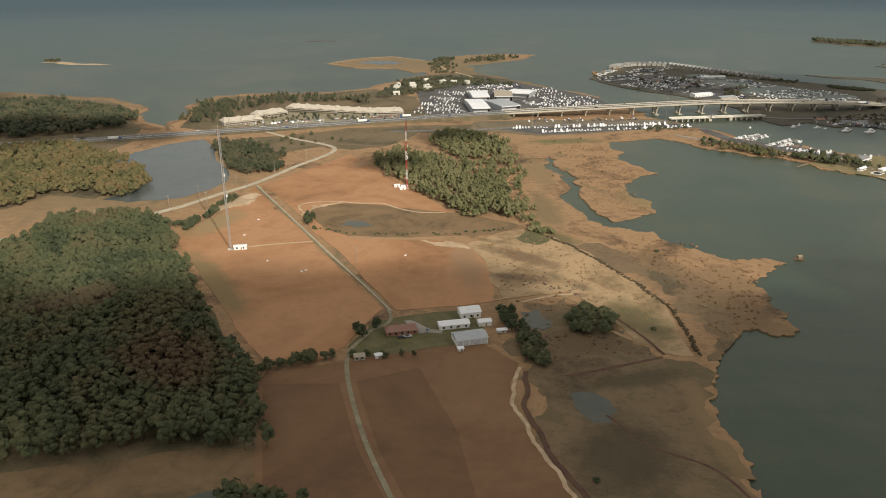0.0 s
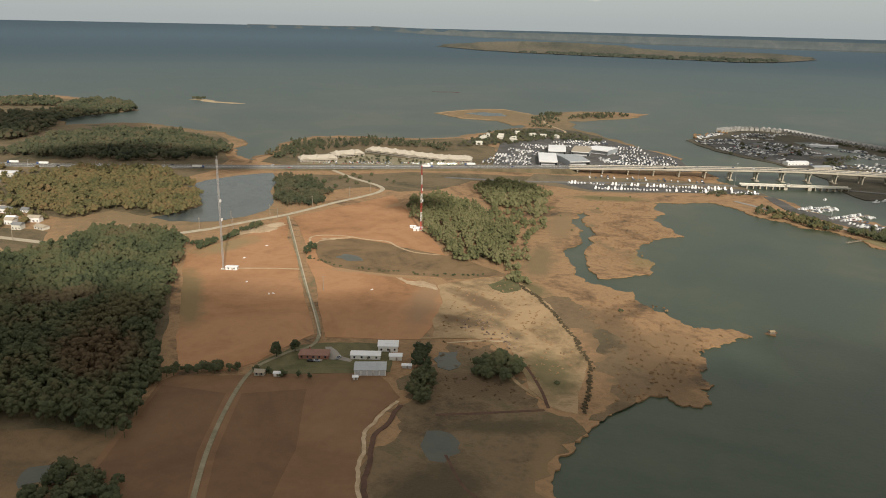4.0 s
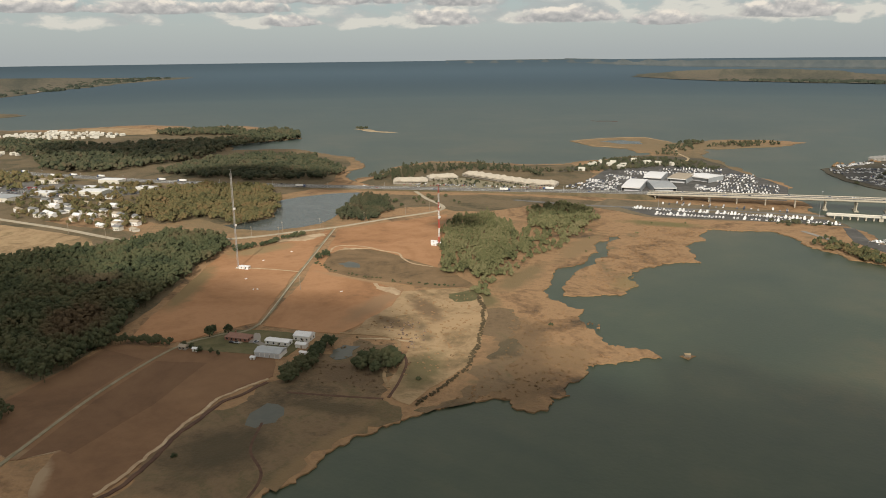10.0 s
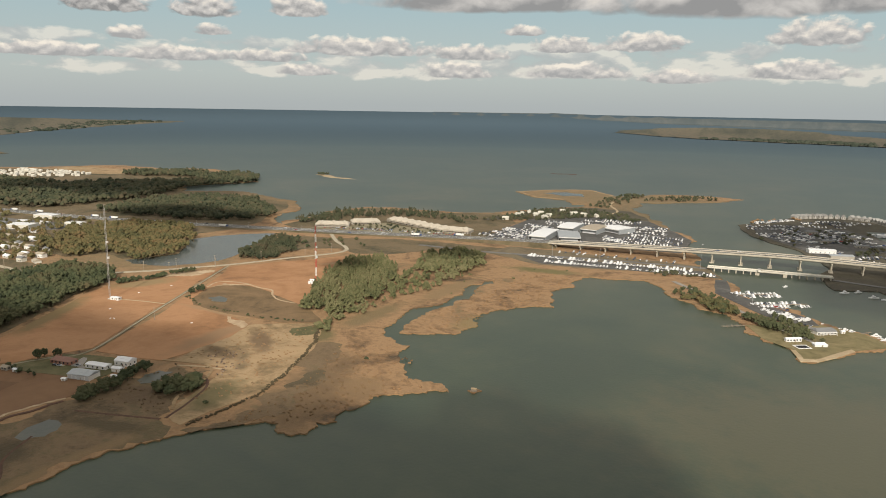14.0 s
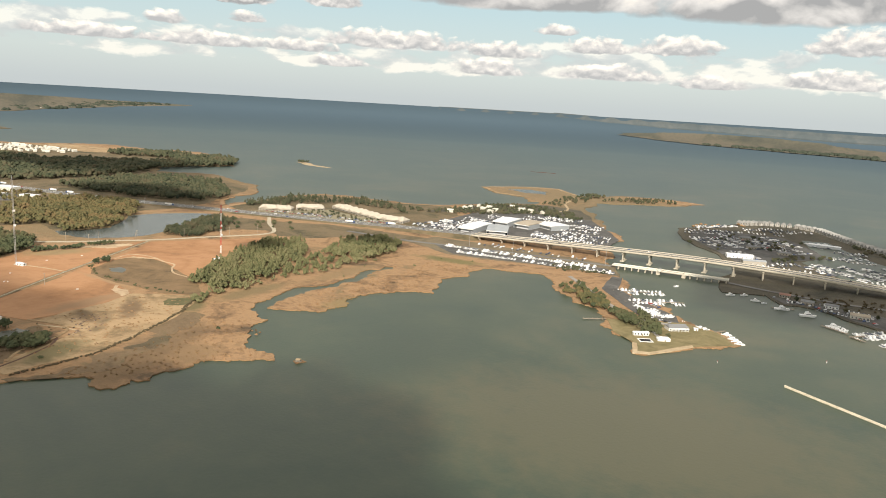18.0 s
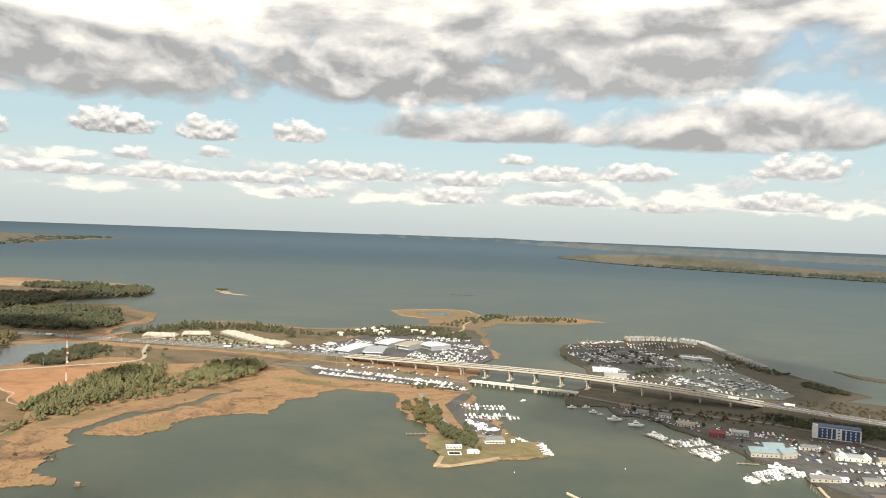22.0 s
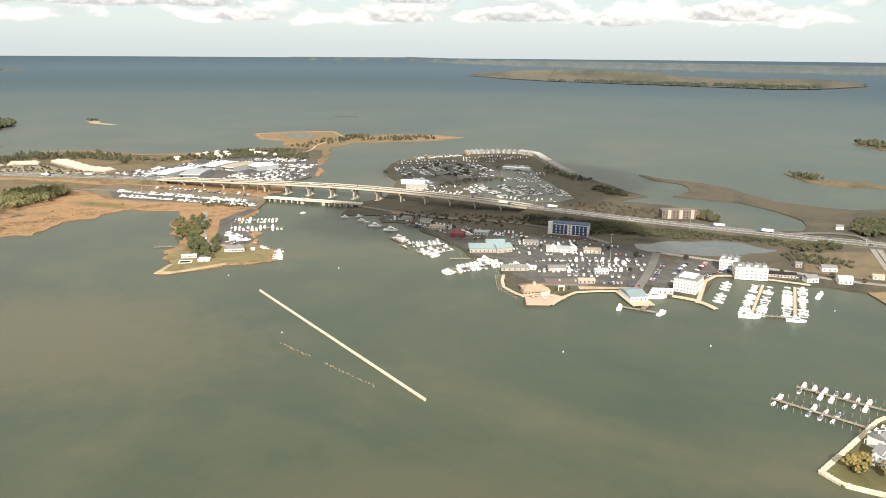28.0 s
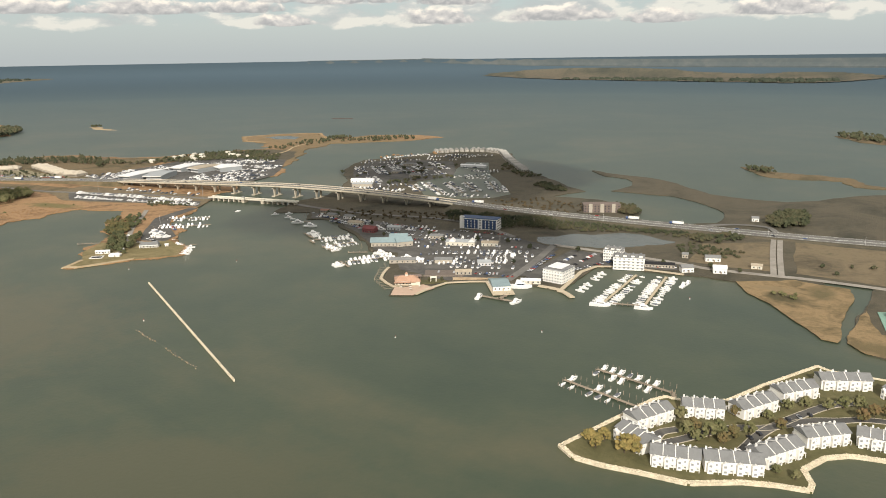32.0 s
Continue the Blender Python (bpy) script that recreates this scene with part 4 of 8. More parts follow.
def tuft(seed, leaves=9):
    """A leafy clump: a small core with loose leaf sprays standing out of it."""
    rnd = random.Random(seed)
    v, f = LUMPS[seed % 10]
    vs, fs, n = [v * 0.92], [f], len(v)
    for k in range(leaves):
        d = Vector((rnd.gauss(0, 1), rnd.gauss(0, 1), rnd.gauss(0.35, 0.9))).normalized()
        c, s = d * rnd.uniform(0.72, 1.12), rnd.uniform(0.3, 0.55)
        a, b = d.orthogonal().normalized(), d.cross(d.orthogonal()).normalized()
        t = rnd.uniform(0, 6.283)
        vs.append(np.array([(c + (a * math.cos(t + q) + b * math.sin(t + q)) * s + d * rnd.uniform(-0.3, 0.35))[:] for q in (0, 2.1, 4.2)]))
        fs.append(np.array([[n, n + 1, n + 2]]))
        n += 3
    return np.concatenate(vs), np.concatenate(fs)


TUFTS = [tuft(i) for i in range(14)]


def crown_arrays(rnd, x, y, z, h, w, kind, n, lumps):
    """Corner and triangle arrays of one crown of many clumps: 'round' broadleaf, 'cone' pine."""
    vs, fs, base = [], [], 0
    for k in range(n):
        v, f = lumps[rnd.randrange(len(lumps))]
        u = (k + rnd.random()) / n
        if kind == "cone":
            zz, rad = h * (0.3 + 0.68 * u), w * 0.5 * (1.05 - u) ** 0.7
            size = w * (0.27 - 0.16 * u)
        else:
            zz = h * (0.38 + 0.5 * u)
            rad = w * 0.42 * math.sqrt(max(0.05, 1 - (2 * u - 0.75) ** 2))
            size = w * rnd.uniform(0.15, 0.26)
        a = rnd.uniform(0, 6.283)
        q = rnd.random() ** 0.5
        c = np.array((x + rad * q * math.cos(a), y + rad * q * math.sin(a), z + zz))
        t = rnd.uniform(0, 6.283)
        rot = np.array(((math.cos(t), -math.sin(t), 0), (math.sin(t), math.cos(t), 0), (0, 0, 1)))
        vs.append(v @ rot.T * (size, size, size * rnd.uniform(0.7, 1.0)) + c)
        fs.append(f + base)
        base += len(v)
    return vs, fs, base


def trunk_arrays(x, y, z, h, r, n=5):
    v = [(x + rr * math.cos(6.283 * k / n), y + rr * math.sin(6.283 * k / n), zz) for zz, rr in ((z - 0.3, r), (z + h, r * 0.4)) for k in range(n)]
    f = []
    for k in range(n):
        j = (k + 1) % n
        f += [(k, j, n + j), (k, n + j, n + k)]
    return np.array(v), np.array(f)


def wood(name, poly, gap, height, width, mat, label, kind="round", clumps=4, z=0.9, seed=1, mats=None, keep=1.0):
    """A wood of crowns on trunks over the outline."""
    rnd = random.Random(seed)
    xs, ys = [p[0] for p in poly], [p[1] for p in poly]
    V, F, off = [], [], 0
    near = (min(ys) < 950 and max(xs) > -450) or (min(xs) > 550 and min(ys) < 1400)
    clumps = round(clumps * (2.0 if near else 1.6))
    y = min(ys)
    row = 0
    while y < max(ys):
        x = min(xs) + (row % 2) * gap / 2
        while x < max(xs):
            px, py = x + rnd.uniform(-0.6, 0.6) * gap, y + rnd.uniform(-0.6, 0.6) * gap
            x += gap
            wob = Vector((px, py, 0)) * 0.045
            if rnd.random() > keep or not inside((px + gap * 1.6 * noise.noise(wob + Vector((seed, 0, 0))), py + gap * 1.6 * noise.noise(wob + Vector((0, seed, 7)))), poly):
                continue
            h = height * rnd.uniform(0.84, 1.12) * (0.9 + 0.3 * noise.noise(Vector((px * 0.02, py * 0.02, seed))))
            w = width * rnd.uniform(0.75, 1.4)
            k = kind if kind != "mixed" else rnd.choice(("round", "round", "cone"))
            for arr in (crown_arrays(rnd, px, py, z, h, w, k, clumps, TUFTS if near else LUMPS), None):
                if arr:
                    for v, f in zip(arr[0], arr[1]):
                        V.append(v)
                        F.append(f + off)
                    off += arr[2]
            v, f = trunk_arrays(px, py, z, h * 0.5, 0.25)
            V.append(v)
            F.append(f + off)
            off += len(v)
        y += gap * 0.87
        row += 1
    V = np.concatenate(V)
    if (np.hypot(V[:, 0] - HUB.x, V[:, 1] - HUB.y) > RIM).any():
        V = np.array([far(*v) for v in V])
    return tagged(raw(name, V, np.concatenate(F), mat, True), label, "woods", kind="stuff")


ground("scrubland", [(-330, 290), (-197, 302), (-125, 318), (-72, 316), (-68, 242), (-62, 170), (-300, 108)], 1.06, BASINGRASS, "brown bare scrub south of the wood", "ground", 0.3, 0.08, seed=105)
ground("pond", [(-108, 284), (-92, 290), (-84, 278), (-100, 268)], 1.12, POOL, "small dark pool in the scrub", "pond", 0.3, seed=106)
road("ditch", [(74, 384), (104, 394), (134, 405)], 2.0, MUD, "narrow dark ditch across the marsh", 1.16, 0.3, "ditch")
road("ditch", [(100, 477), (116, 462), (129, 432), (136, 408)], 2.0, MUD, "narrow dark ditch across the marsh", 1.24, 0.3, "ditch")
road("ditch", [(60, 483), (80, 492), (98, 496)], 2.0, SAND, "pale sandy bank along the marsh", 1.27, 0.3, "bank")
road("ditch", [(88, 345), (104, 318), (128, 300), (140, 268)], 1.6, MUD, "narrow dark creek in the marsh", 1.09, 0.3, "ditch")
WOOD_W = [(-337, 655), (-262, 668), (-236, 645), (-206, 577), (-161, 486), (-121, 417), (-94, 363), (-74, 310), (-70, 318), (-122, 320), (-203, 306), (-330, 296), (-420, 420), (-380, 520), (-343, 574), (-334, 620)]
wood("woods", [(-88, 284), (-60, 286), (-46, 256), (-48, 238), (-92, 244)], 6, 8, 8, LEAF, "dark trees at the field's lower corner", "round", 5, seed=13, keep=0.9)
wood("woods", WOOD_W, 6.2, 15, 8.5, LEAF, "dense dark green mixed wood beside the fields", "round", 5, seed=2)
wood("woods", [(-80, 883), (-40, 925), (11, 877), (44, 816), (80, 743), (74, 666), (47, 669), (22, 676), (-8, 736)], 7.2, 13, 7, PINE, "green pine grove beside the red tower", "cone", 7, seed=3, keep=0.85)
wood("woods", [(-4, 980), (13, 1042), (58, 1028), (101, 951), (94, 904), (59, 882), (27, 901)], 7.6, 11.5, 7.5, PINE, "green pine grove on the marsh edge", "mixed", 6, seed=4, keep=0.85)
wood("woods", [(30, 880), (50, 815), (84, 745), (104, 800), (98, 900), (59, 880)], 9, 9, 6.5, PINE, "scattered pines between the groves", "cone", 6, seed=11, keep=0.6)
wood("woods", [(74, 666), (84, 745), (96, 720), (92, 670), (82, 645)], 7.5, 8, 6, PINE, "young pines at the grove's edge", "cone", 6, seed=12, keep=0.7)
wood("woods", [(-280, 954), (-277, 988), (-229, 974), (-184, 905), (-165, 838), (-200, 814), (-221, 827)], 7, 9, 7, LEAF_DARK, "dark scrubby wood beside the lagoon", "round", 4, seed=5)
wood("woods", [(-500, 717), (-582, 830), (-563, 932), (-459, 965), (-382, 895), (-299, 797), (-294, 732), (-375, 759), (-404, 698)], 9, 13, 10, LEAF_FALL, "autumn-tinted wood round the houses", "round", 4, seed=6)
wood("woods", [(-1126, 1010), (-1199, 1150), (-1183, 1336), (-1028, 1468), (-1142, 1703), (-1037, 1722), (-894, 1578), (-943, 1378), (-874, 1252), (-842, 1138), (-879, 961), (-981, 920)], 14, 17, 17, LEAF_DARK, "dark forest beyond the highway", "round", 3, seed=7)
wood("woods", [(-759, 990), (-809, 1184), (-744, 1283), (-658, 1306), (-527, 1223), (-443, 1158), (-441, 1070), (-514, 1025)], 11, 14, 13, LEAF_DARK, "dark forest along the inlet", "round", 3, seed=8)
DYKE = material("dark dyke reeds", [(0.07, 0.056, 0.032), (0.1, 0.077, 0.043), (0.13, 0.098, 0.055)], scale=0.05, fine=0.3, island=0.2)
hedge_rnd = random.Random(77)


def strip(line, width):
    """An outline round a line, for hedges and tree rows."""
    l, r = [], []
    for i, p in enumerate(line):
        a, b = line[max(0, i - 1)], line[min(len(line) - 1, i + 1)]
        d = Vector((b[0] - a[0], b[1] - a[1])).normalized() * width / 2
        l.append((p[0] - d.y, p[1] + d.x))
        r.append((p[0] + d.y, p[1] - d.x))
    return l + r[::-1]


def hedge(line, width, gap, height, spread, mat, label, seed, kind="round", keep=0.85, clumps=4):
    return wood("hedgerow", strip(line, width), gap, height, spread, mat, label, kind, clumps, seed=seed, keep=keep)


ground("scrubland", [(-2800, 1080), (-2000, 1370), (-1780, 1430), (-1440, 1650), (-1300, 1760), (-1150, 1730), (-960, 1590), (-990, 1410), (-900, 1310), (-820, 1360), (-690, 1355), (-560, 1315), (-500, 1250), (-470, 1170), (-415, 1085), (-395, 1000), (-420, 900), (-330, 790), (-335, 705), (-420, 690), (-360, 600), (-300, 640), (-245, 655), (-210, 575), (-125, 420), (-98, 365), (-75, 300), (-70, 240), (-62, 165), (-300, 105), (-900, 40), (-2800, -800)], 1.0, SCRUB, "olive scrub and rough grass round woods and houses", "ground", 0.3, 0.05, seed=50)
ground("scrubland", [(-360, 1080), (-300, 1062), (-100, 1125), (0, 1165), (-30, 1340), (-110, 1440), (-180, 1390), (-260, 1375), (-370, 1350), (-390, 1270), (-372, 1172)], 1.0, SCRUB, "olive and brown scrub north of the highway", "ground", 0.3, 0.05, seed=51)
ground("scrubland", [(-270, 1000), (-220, 1020), (-120, 1075), (60, 1100), (120, 1090), (60, 1050), (-20, 1040), (-60, 960), (-100, 940), (-140, 960), (-180, 930), (-190, 860), (-230, 850), (-262, 930)], 1.0, SCRUB, "brown rough grass between the road and the highway", "ground", 0.3, 0.05, seed=52)
ground("far_field", [(-640, 600), (-420, 605), (-370, 570), (-430, 480), (-640, 480)], 1.1, STRAW, "pale stubble field beyond the wood", "field", 0.3, 0.04, seed=53)
ground("far_field", [(-560, 715), (-505, 715), (-404, 698), (-385, 745), (-300, 722), (-335, 650), (-560, 640)], 1.1, MARSH, "tan marsh meadow behind the houses", "meadow", 0.3, 0.06, seed=54)
ground("far_field", [(-1700, 1480), (-1420, 1480), (-1300, 1600), (-1420, 1640), (-1700, 1600)], 1.1, STRAW, "tan field by the far houses", "field", 0.3, 0.04, seed=56)
for pts, sd in (([(-12, 609), (24, 600), (30, 586), (12, 590), (-6, 602)], 60), ([(-214, 690), (-192, 735), (-188, 722), (-200, 690)], 61), ([(-196, 702), (-178, 752), (-172, 742), (-186, 705)], 62), ([(-120, 668), (-116, 704), (-88, 720), (-90, 714), (-111, 698)], 63)):
    ground("sand_patch", pts, 1.32 + 0.012 * (sd - 60), PALESOIL, "bare pale sand in the field", "sand", 0.2, 0.16, 5, sd, 1.0)
tagged(obj("sand_bank", ribbon_bm(jag([(49, 394), (43, 372), (42, 350), (48, 322), (57, 296), (64, 270), (66, 248)], 0.1, 4, 65, False), 2.2, 1.27, 0.4), PALESOIL), "pale eroded soil along the field's edge", "sand", kind="structure")
tagged(obj("beach", ribbon_bm(jag([(-20, 1892), (-49, 1920), (-104, 1975), (-152, 1955), (-204, 1900), (-244, 1828), (-204, 1784), (-165, 1750), (-90, 1742)], 0.08, 14, 66, False), 8, 1.06, 0.5), STRAW), "narrow sandy orange beach round the spit", "beach", kind="structure")
ground("spit_pond", [(-180, 1838), (-120, 1812), (-70, 1826), (-88, 1880), (-140, 1892)], 1.03, PALEPOOL, "shallow tidal pool inside the spit", "pond", 0.3, 0.14, seed=68)
wood("woods", [(-100, 1330), (-80, 1470), (-50, 1560), (0, 1600), (120, 1560), (165, 1475), (60, 1472), (-40, 1365)], 9, 6, 7, LEAF_DARK, "brown and green trees behind the boatyard", "round", 4, seed=99, keep=0.7)
wood("woods", [(0, 1640), (60, 1640), (60, 1760), (40, 1850), (0, 1880), (-10, 1760)], 14, 7, 8, LEAF_DARK, "scattered dark trees on the neck of the spit", "round", 4, seed=100, keep=0.5)
ground("beach", [(-940, 1875), (-789, 1823), (-760, 1835), (-930, 1900)], 0.5, SAND, "narrow sandy spit with trees", "beach", 0.8, 0.1, seed=67)
road("track", [(40, 486), (80, 496), (100, 478), (112, 440), (128, 420)], 2.4, STRAW, "faint sandy track across the meadow", 1.3, 0.3, "track")
road("track", [(-163, 590), (-130, 600), (-100, 606)], 2.0, SAND, "faint track to the transmitter hut", 1.3, 0.3, "track")
road("track", [(60, 1500), (80, 1600), (35, 1700), (20, 1770)], 5, SAND, "sandy track to the spit", 1.3, 0.3, "track")

# thin dark line: mostly the reeds' shadow, put into their colour
hedge([(86, 634), (112, 594), (138, 538), (160, 470), (157, 405)], 3.0, 1.8, 1.0, 2.2, DYKE, "low reeds and bushes along the dyke, shadow in their dark colour", 70, keep=0.9)
hedge([(85, 640), (98, 618)], 14, 5, 6, 6, PINE, "bushes at the meadow's corner", 71)
hedge([(-112, 645), (-60, 622), (20, 622), (78, 638)], 4, 3.5, 1.6, 2.6, LEAF, "low scrub along the basin's edge", 72, keep=0.5)
hedge([(-110, 650), (-112, 672)], 7, 4.5, 8, 6, LEAF, "small tree clump beside the basin", 73)
hedge([(-222, 640), (-205, 690), (-196, 735)], 10, 5, 6, 6, LEAF, "dark hedge beside the sandy road", 74)
hedge([(62, 394), (56, 436), (48, 466)], 12, 4.5, 8.5, 6, LEAF, "dense tree row beside the farm sheds", 75, clumps=6)
hedge([(92, 440), (100, 468), (112, 452), (106, 437)], 12, 5, 8, 8, LEAF, "round thicket in the marsh", 78, clumps=6)
hedge([(-150, 350), (-92, 395), (-60, 410)], 10, 5.5, 7, 7, LEAF, "bushes at the wood's edge", 79)
hedge([(-10, 405), (-25, 412), (-50, 408)], 5, 5, 4, 5, LEAF, "bushes along the farmyard", 80, keep=0.6)
wood("shrubs", [(100, 260), (145, 300), (150, 400), (200, 450), (225, 520), (180, 600), (120, 420), (60, 330), (75, 280)], 24, 2.0, 4.0, LEAF, "scattered low shrubs on the marsh", "round", 4, seed=81, keep=0.22)
wood("shrubs", [(130, 680), (100, 900), (160, 1000), (230, 990), (220, 900), (150, 905), (140, 760)], 26, 2.0, 3.5, PINE, "scattered low shrubs on the marsh", "round", 4, seed=82, keep=0.3)
wood("woods", [(-378, 1130), (-330, 1105), (-305, 1160), (-285, 1250), (-240, 1290), (-160, 1300), (-100, 1270), (-110, 1340), (-260, 1360), (-385, 1300)], 11, 10, 7, LEAF_DARK, "dark pines along the shore behind the long store buildings", "cone", 5, seed=83, keep=0.75)
wood("woods", [(-620, 640), (-420, 650), (-405, 690), (-500, 715), (-580, 830), (-565, 930), (-700, 910), (-800, 800), (-760, 700)], 12, 8, 8, LEAF_FALL, "autumn-tinted garden trees among houses", "round", 4, seed=84, keep=0.6)
wood("woods", [(-1300, 1700), (-1180, 1690), (-1130, 1600), (-1300, 1500), (-1420, 1560)], 14, 14, 14, LEAF_DARK, "dark round wood on the shore", "round", 4, seed=85)
wood("woods", [(-940, 1880), (-900, 1870), (-900, 1890), (-930, 1900)], 9, 8, 9, LEAF_DARK, "trees on the sandy spit", "round", 4, seed=86)
wood("woods", [(70, 1810), (110, 1850), (170, 1880), (215, 1960), (180, 1970), (120, 1960), (80, 1880)], 13, 9, 8, LEAF_DARK, "pines and bushes on the spit", "cone", 5, seed=87, keep=0.7)
wood("woods", [(0, 1870), (40, 1860), (60, 1900), (20, 1920)], 9, 9, 9, LEAF_DARK, "trees on the spit", "round", 4, seed=88)
wood("woods", [(340, 960), (356, 985), (375, 965), (400, 950), (425, 905), (415, 893), (390, 905)], 7, 6, 6, LEAF, "olive and brown bushes on the point", "round", 5, seed=89, keep=0.5)
wood("woods", [(290, 1060), (360, 1080), (372, 1062), (300, 1040)], 7, 4, 6, LEAF_DARK, "dark bushes at the boat park's edge", "round", 4, seed=90, keep=0.8)
wood("woods", [(-250, 990), (-200, 1015), (-130, 1050), (-100, 1000), (-140, 975), (-200, 930)], 16, 5, 6, LEAF, "sparse bushes beside the highway", "round", 4, seed=91, keep=0.5)
wood("woods", [(-1700, 700), (-1300, 830), (-1000, 880), (-800, 870), (-830, 760), (-1300, 640)], 15, 11, 13, LEAF_FALL, "mixed autumn wood beside the highway", "round", 3, seed=92, keep=0.7)
wood("woods", [(-1750, 1200), (-1400, 1100), (-1180, 1040), (-1230, 1250), (-1400, 1250)], 16, 14, 15, LEAF_DARK, "dark forest beyond the houses", "round", 3, seed=93)


# ---- towers and poles ----
TOWER_GREY = plain("dull galvanised steel", (0.34, 0.32, 0.3), 0.7, 0.1)


def zigzag_bm(points, r):
    """One bent bar through the points, four-sided."""
    bm = bmesh.new()
    rings = [[bm.verts.new(p + Vector(c)) for c in ((r, 0, -r), (0, r, -r), (-r, 0, r), (0, -r, r))] for p in points]
    for a, b in zip(rings, rings[1:]):
        for k in range(4):
            bm.faces.new((a[k], a[(k + 1) % 4], b[(k + 1) % 4], b[k]))
    bm.faces.new(rings[0][::-1])
    bm.faces.new(rings[-1])
    return bm


def lattice_tower(x, y, height, bands, label):
    t = thing("radio_tower", x, y, 1.0, 0, label, "radio tower", "radio towers")
    n, w = 7, 0.8
    for k in range(n):
        z0, z1 = height * k / n, height * (k + 1) / n
        for a in range(3):
            p = Vector((w * math.cos(2.094 * a), w * math.sin(2.094 * a), 0))
            q = Vector((w * math.cos(2.094 * (a + 1)), w * math.sin(2.094 * (a + 1)), 0))
            part("leg", tube_bm(p + Vector((0, 0, z0)), p + Vector((0, 0, z1)), 0.18, 0.18, 5), bands[k % len(bands)], t)
            part("brace", zigzag_bm([(p if j % 2 == 0 else q) + Vector((0, 0, z0 + (z1 - z0) * j / 7)) for j in range(8)], 0.08), bands[k % len(bands)], t)
    part("mast", tube_bm((0, 0, height), (0, 0, height + 4), 0.12, 0.05, 6), STEEL, t, "thin lightning mast")
    for z, s in ((0.45, 1.5), (0.62, 1.2)):
        part("antenna", box_bm(0.6, 2.6, 2.4, s, 0, height * z, bevel=0.15), WHITE, t, "white panel antenna")
    part("base", box_bm(4, 4, 1.0, 0, 0, -0.6, bevel=0.1), CONCRETE, t, "concrete footing")
    return t


lattice_tower(-27, 764, 70, [RED, WHITE], "red and white banded lattice radio tower beside pines")
lattice_tower(-164, 588, 98, [TOWER_GREY], "tall grey lattice radio tower beside a white hut")


def pole(x, y, h, arm=True, name="utility_pole", label="grey wooden utility pole beside the road"):
    t = thing(name, x, y, 0.9, hedge_rnd.uniform(0, 60), label, "pole", "poles")
    part("shaft", tube_bm((0, 0, 0), (0, 0, h), 0.3 if arm else 0.22, 0.2 if arm else 0.14, 7), TIMBER if arm else TOWER_GREY, t)
    if arm:
        part("crossarm", box_bm(2.6, 0.2, 0.25, 0, 0, h - 1), TIMBER, t)
    else:
        part("lamp_head", box_bm(2.2, 0.5, 0.3, 0.8, 0, h), STEEL, t)
    return t


for x, y in ((-250, 700), (-232, 735), (-205, 775), (-176, 830), (-150, 890), (-300, 655), (-135, 930), (-60, 560), (-470, 612), (-400, 612), (-218, 712), (-190, 762)):
    pole(x, y, 13)
for x, y, h in ((143, 1084, 18), (210, 1094, 19), (343, 1112, 34), (880, 1007, 31)):
    pole(x, y, h, False, "light_mast", "tall grey steel light mast on the waterfront")


# ---- buildings ----
FARM_CARS = []
BRUSH = material("dry pinkish brush", [(0.11, 0.075, 0.055), (0.2, 0.14, 0.1), (0.33, 0.25, 0.19)], scale=0.1, fine=0.5, island=0.6)
PANES = {}


def pane_mesh(w, h, glass=None):
    key = (w, h, bool(glass))
    if key not in PANES:
        bm = box_bm(w, 0.12, h)
        me = bpy.data.meshes.new("window")
        bm.to_mesh(me)
        bm.free()
        me.materials.append(glass or GLASS)
        PANES[key] = me
    return PANES[key]


def add_windows(t, sx, sy, floors, cols, w, h, storey, sides="fb", z0=1.0, glass=None):
    for side in sides:
        length = sx if side in "fb" else sy
        n = cols if side in "fb" else max(1, round(cols * sy / sx))
        for f in range(floors):
            for c in range(n):
                u = -length / 2 + length * (c + 0.5) / n
                ob = new("window", pane_mesh(w, h, glass))
                ob.parent = t
                z = z0 + f * storey
                ob.matrix_basis = {"f": pose(u, -sy / 2 - 0.03, z), "b": pose(u, sy / 2 + 0.03, z), "l": pose(-sx / 2 - 0.03, u, z, 0, 0, 90), "r": pose(sx / 2 + 0.03, u, z, 0, 0, 90)}[side]


def edge(p, q, depth):
    """Middle, turn and length of a footprint whose front runs from p to q, its back to the left of that way."""
    p, q = Vector(p), Vector(q)
    d = q - p
    n = Vector((-d.y, d.x)).normalized()
    c = (p + q) / 2 + n * depth / 2
    return c.x, c.y, math.degrees(math.atan2(d.y, d.x)), d.length


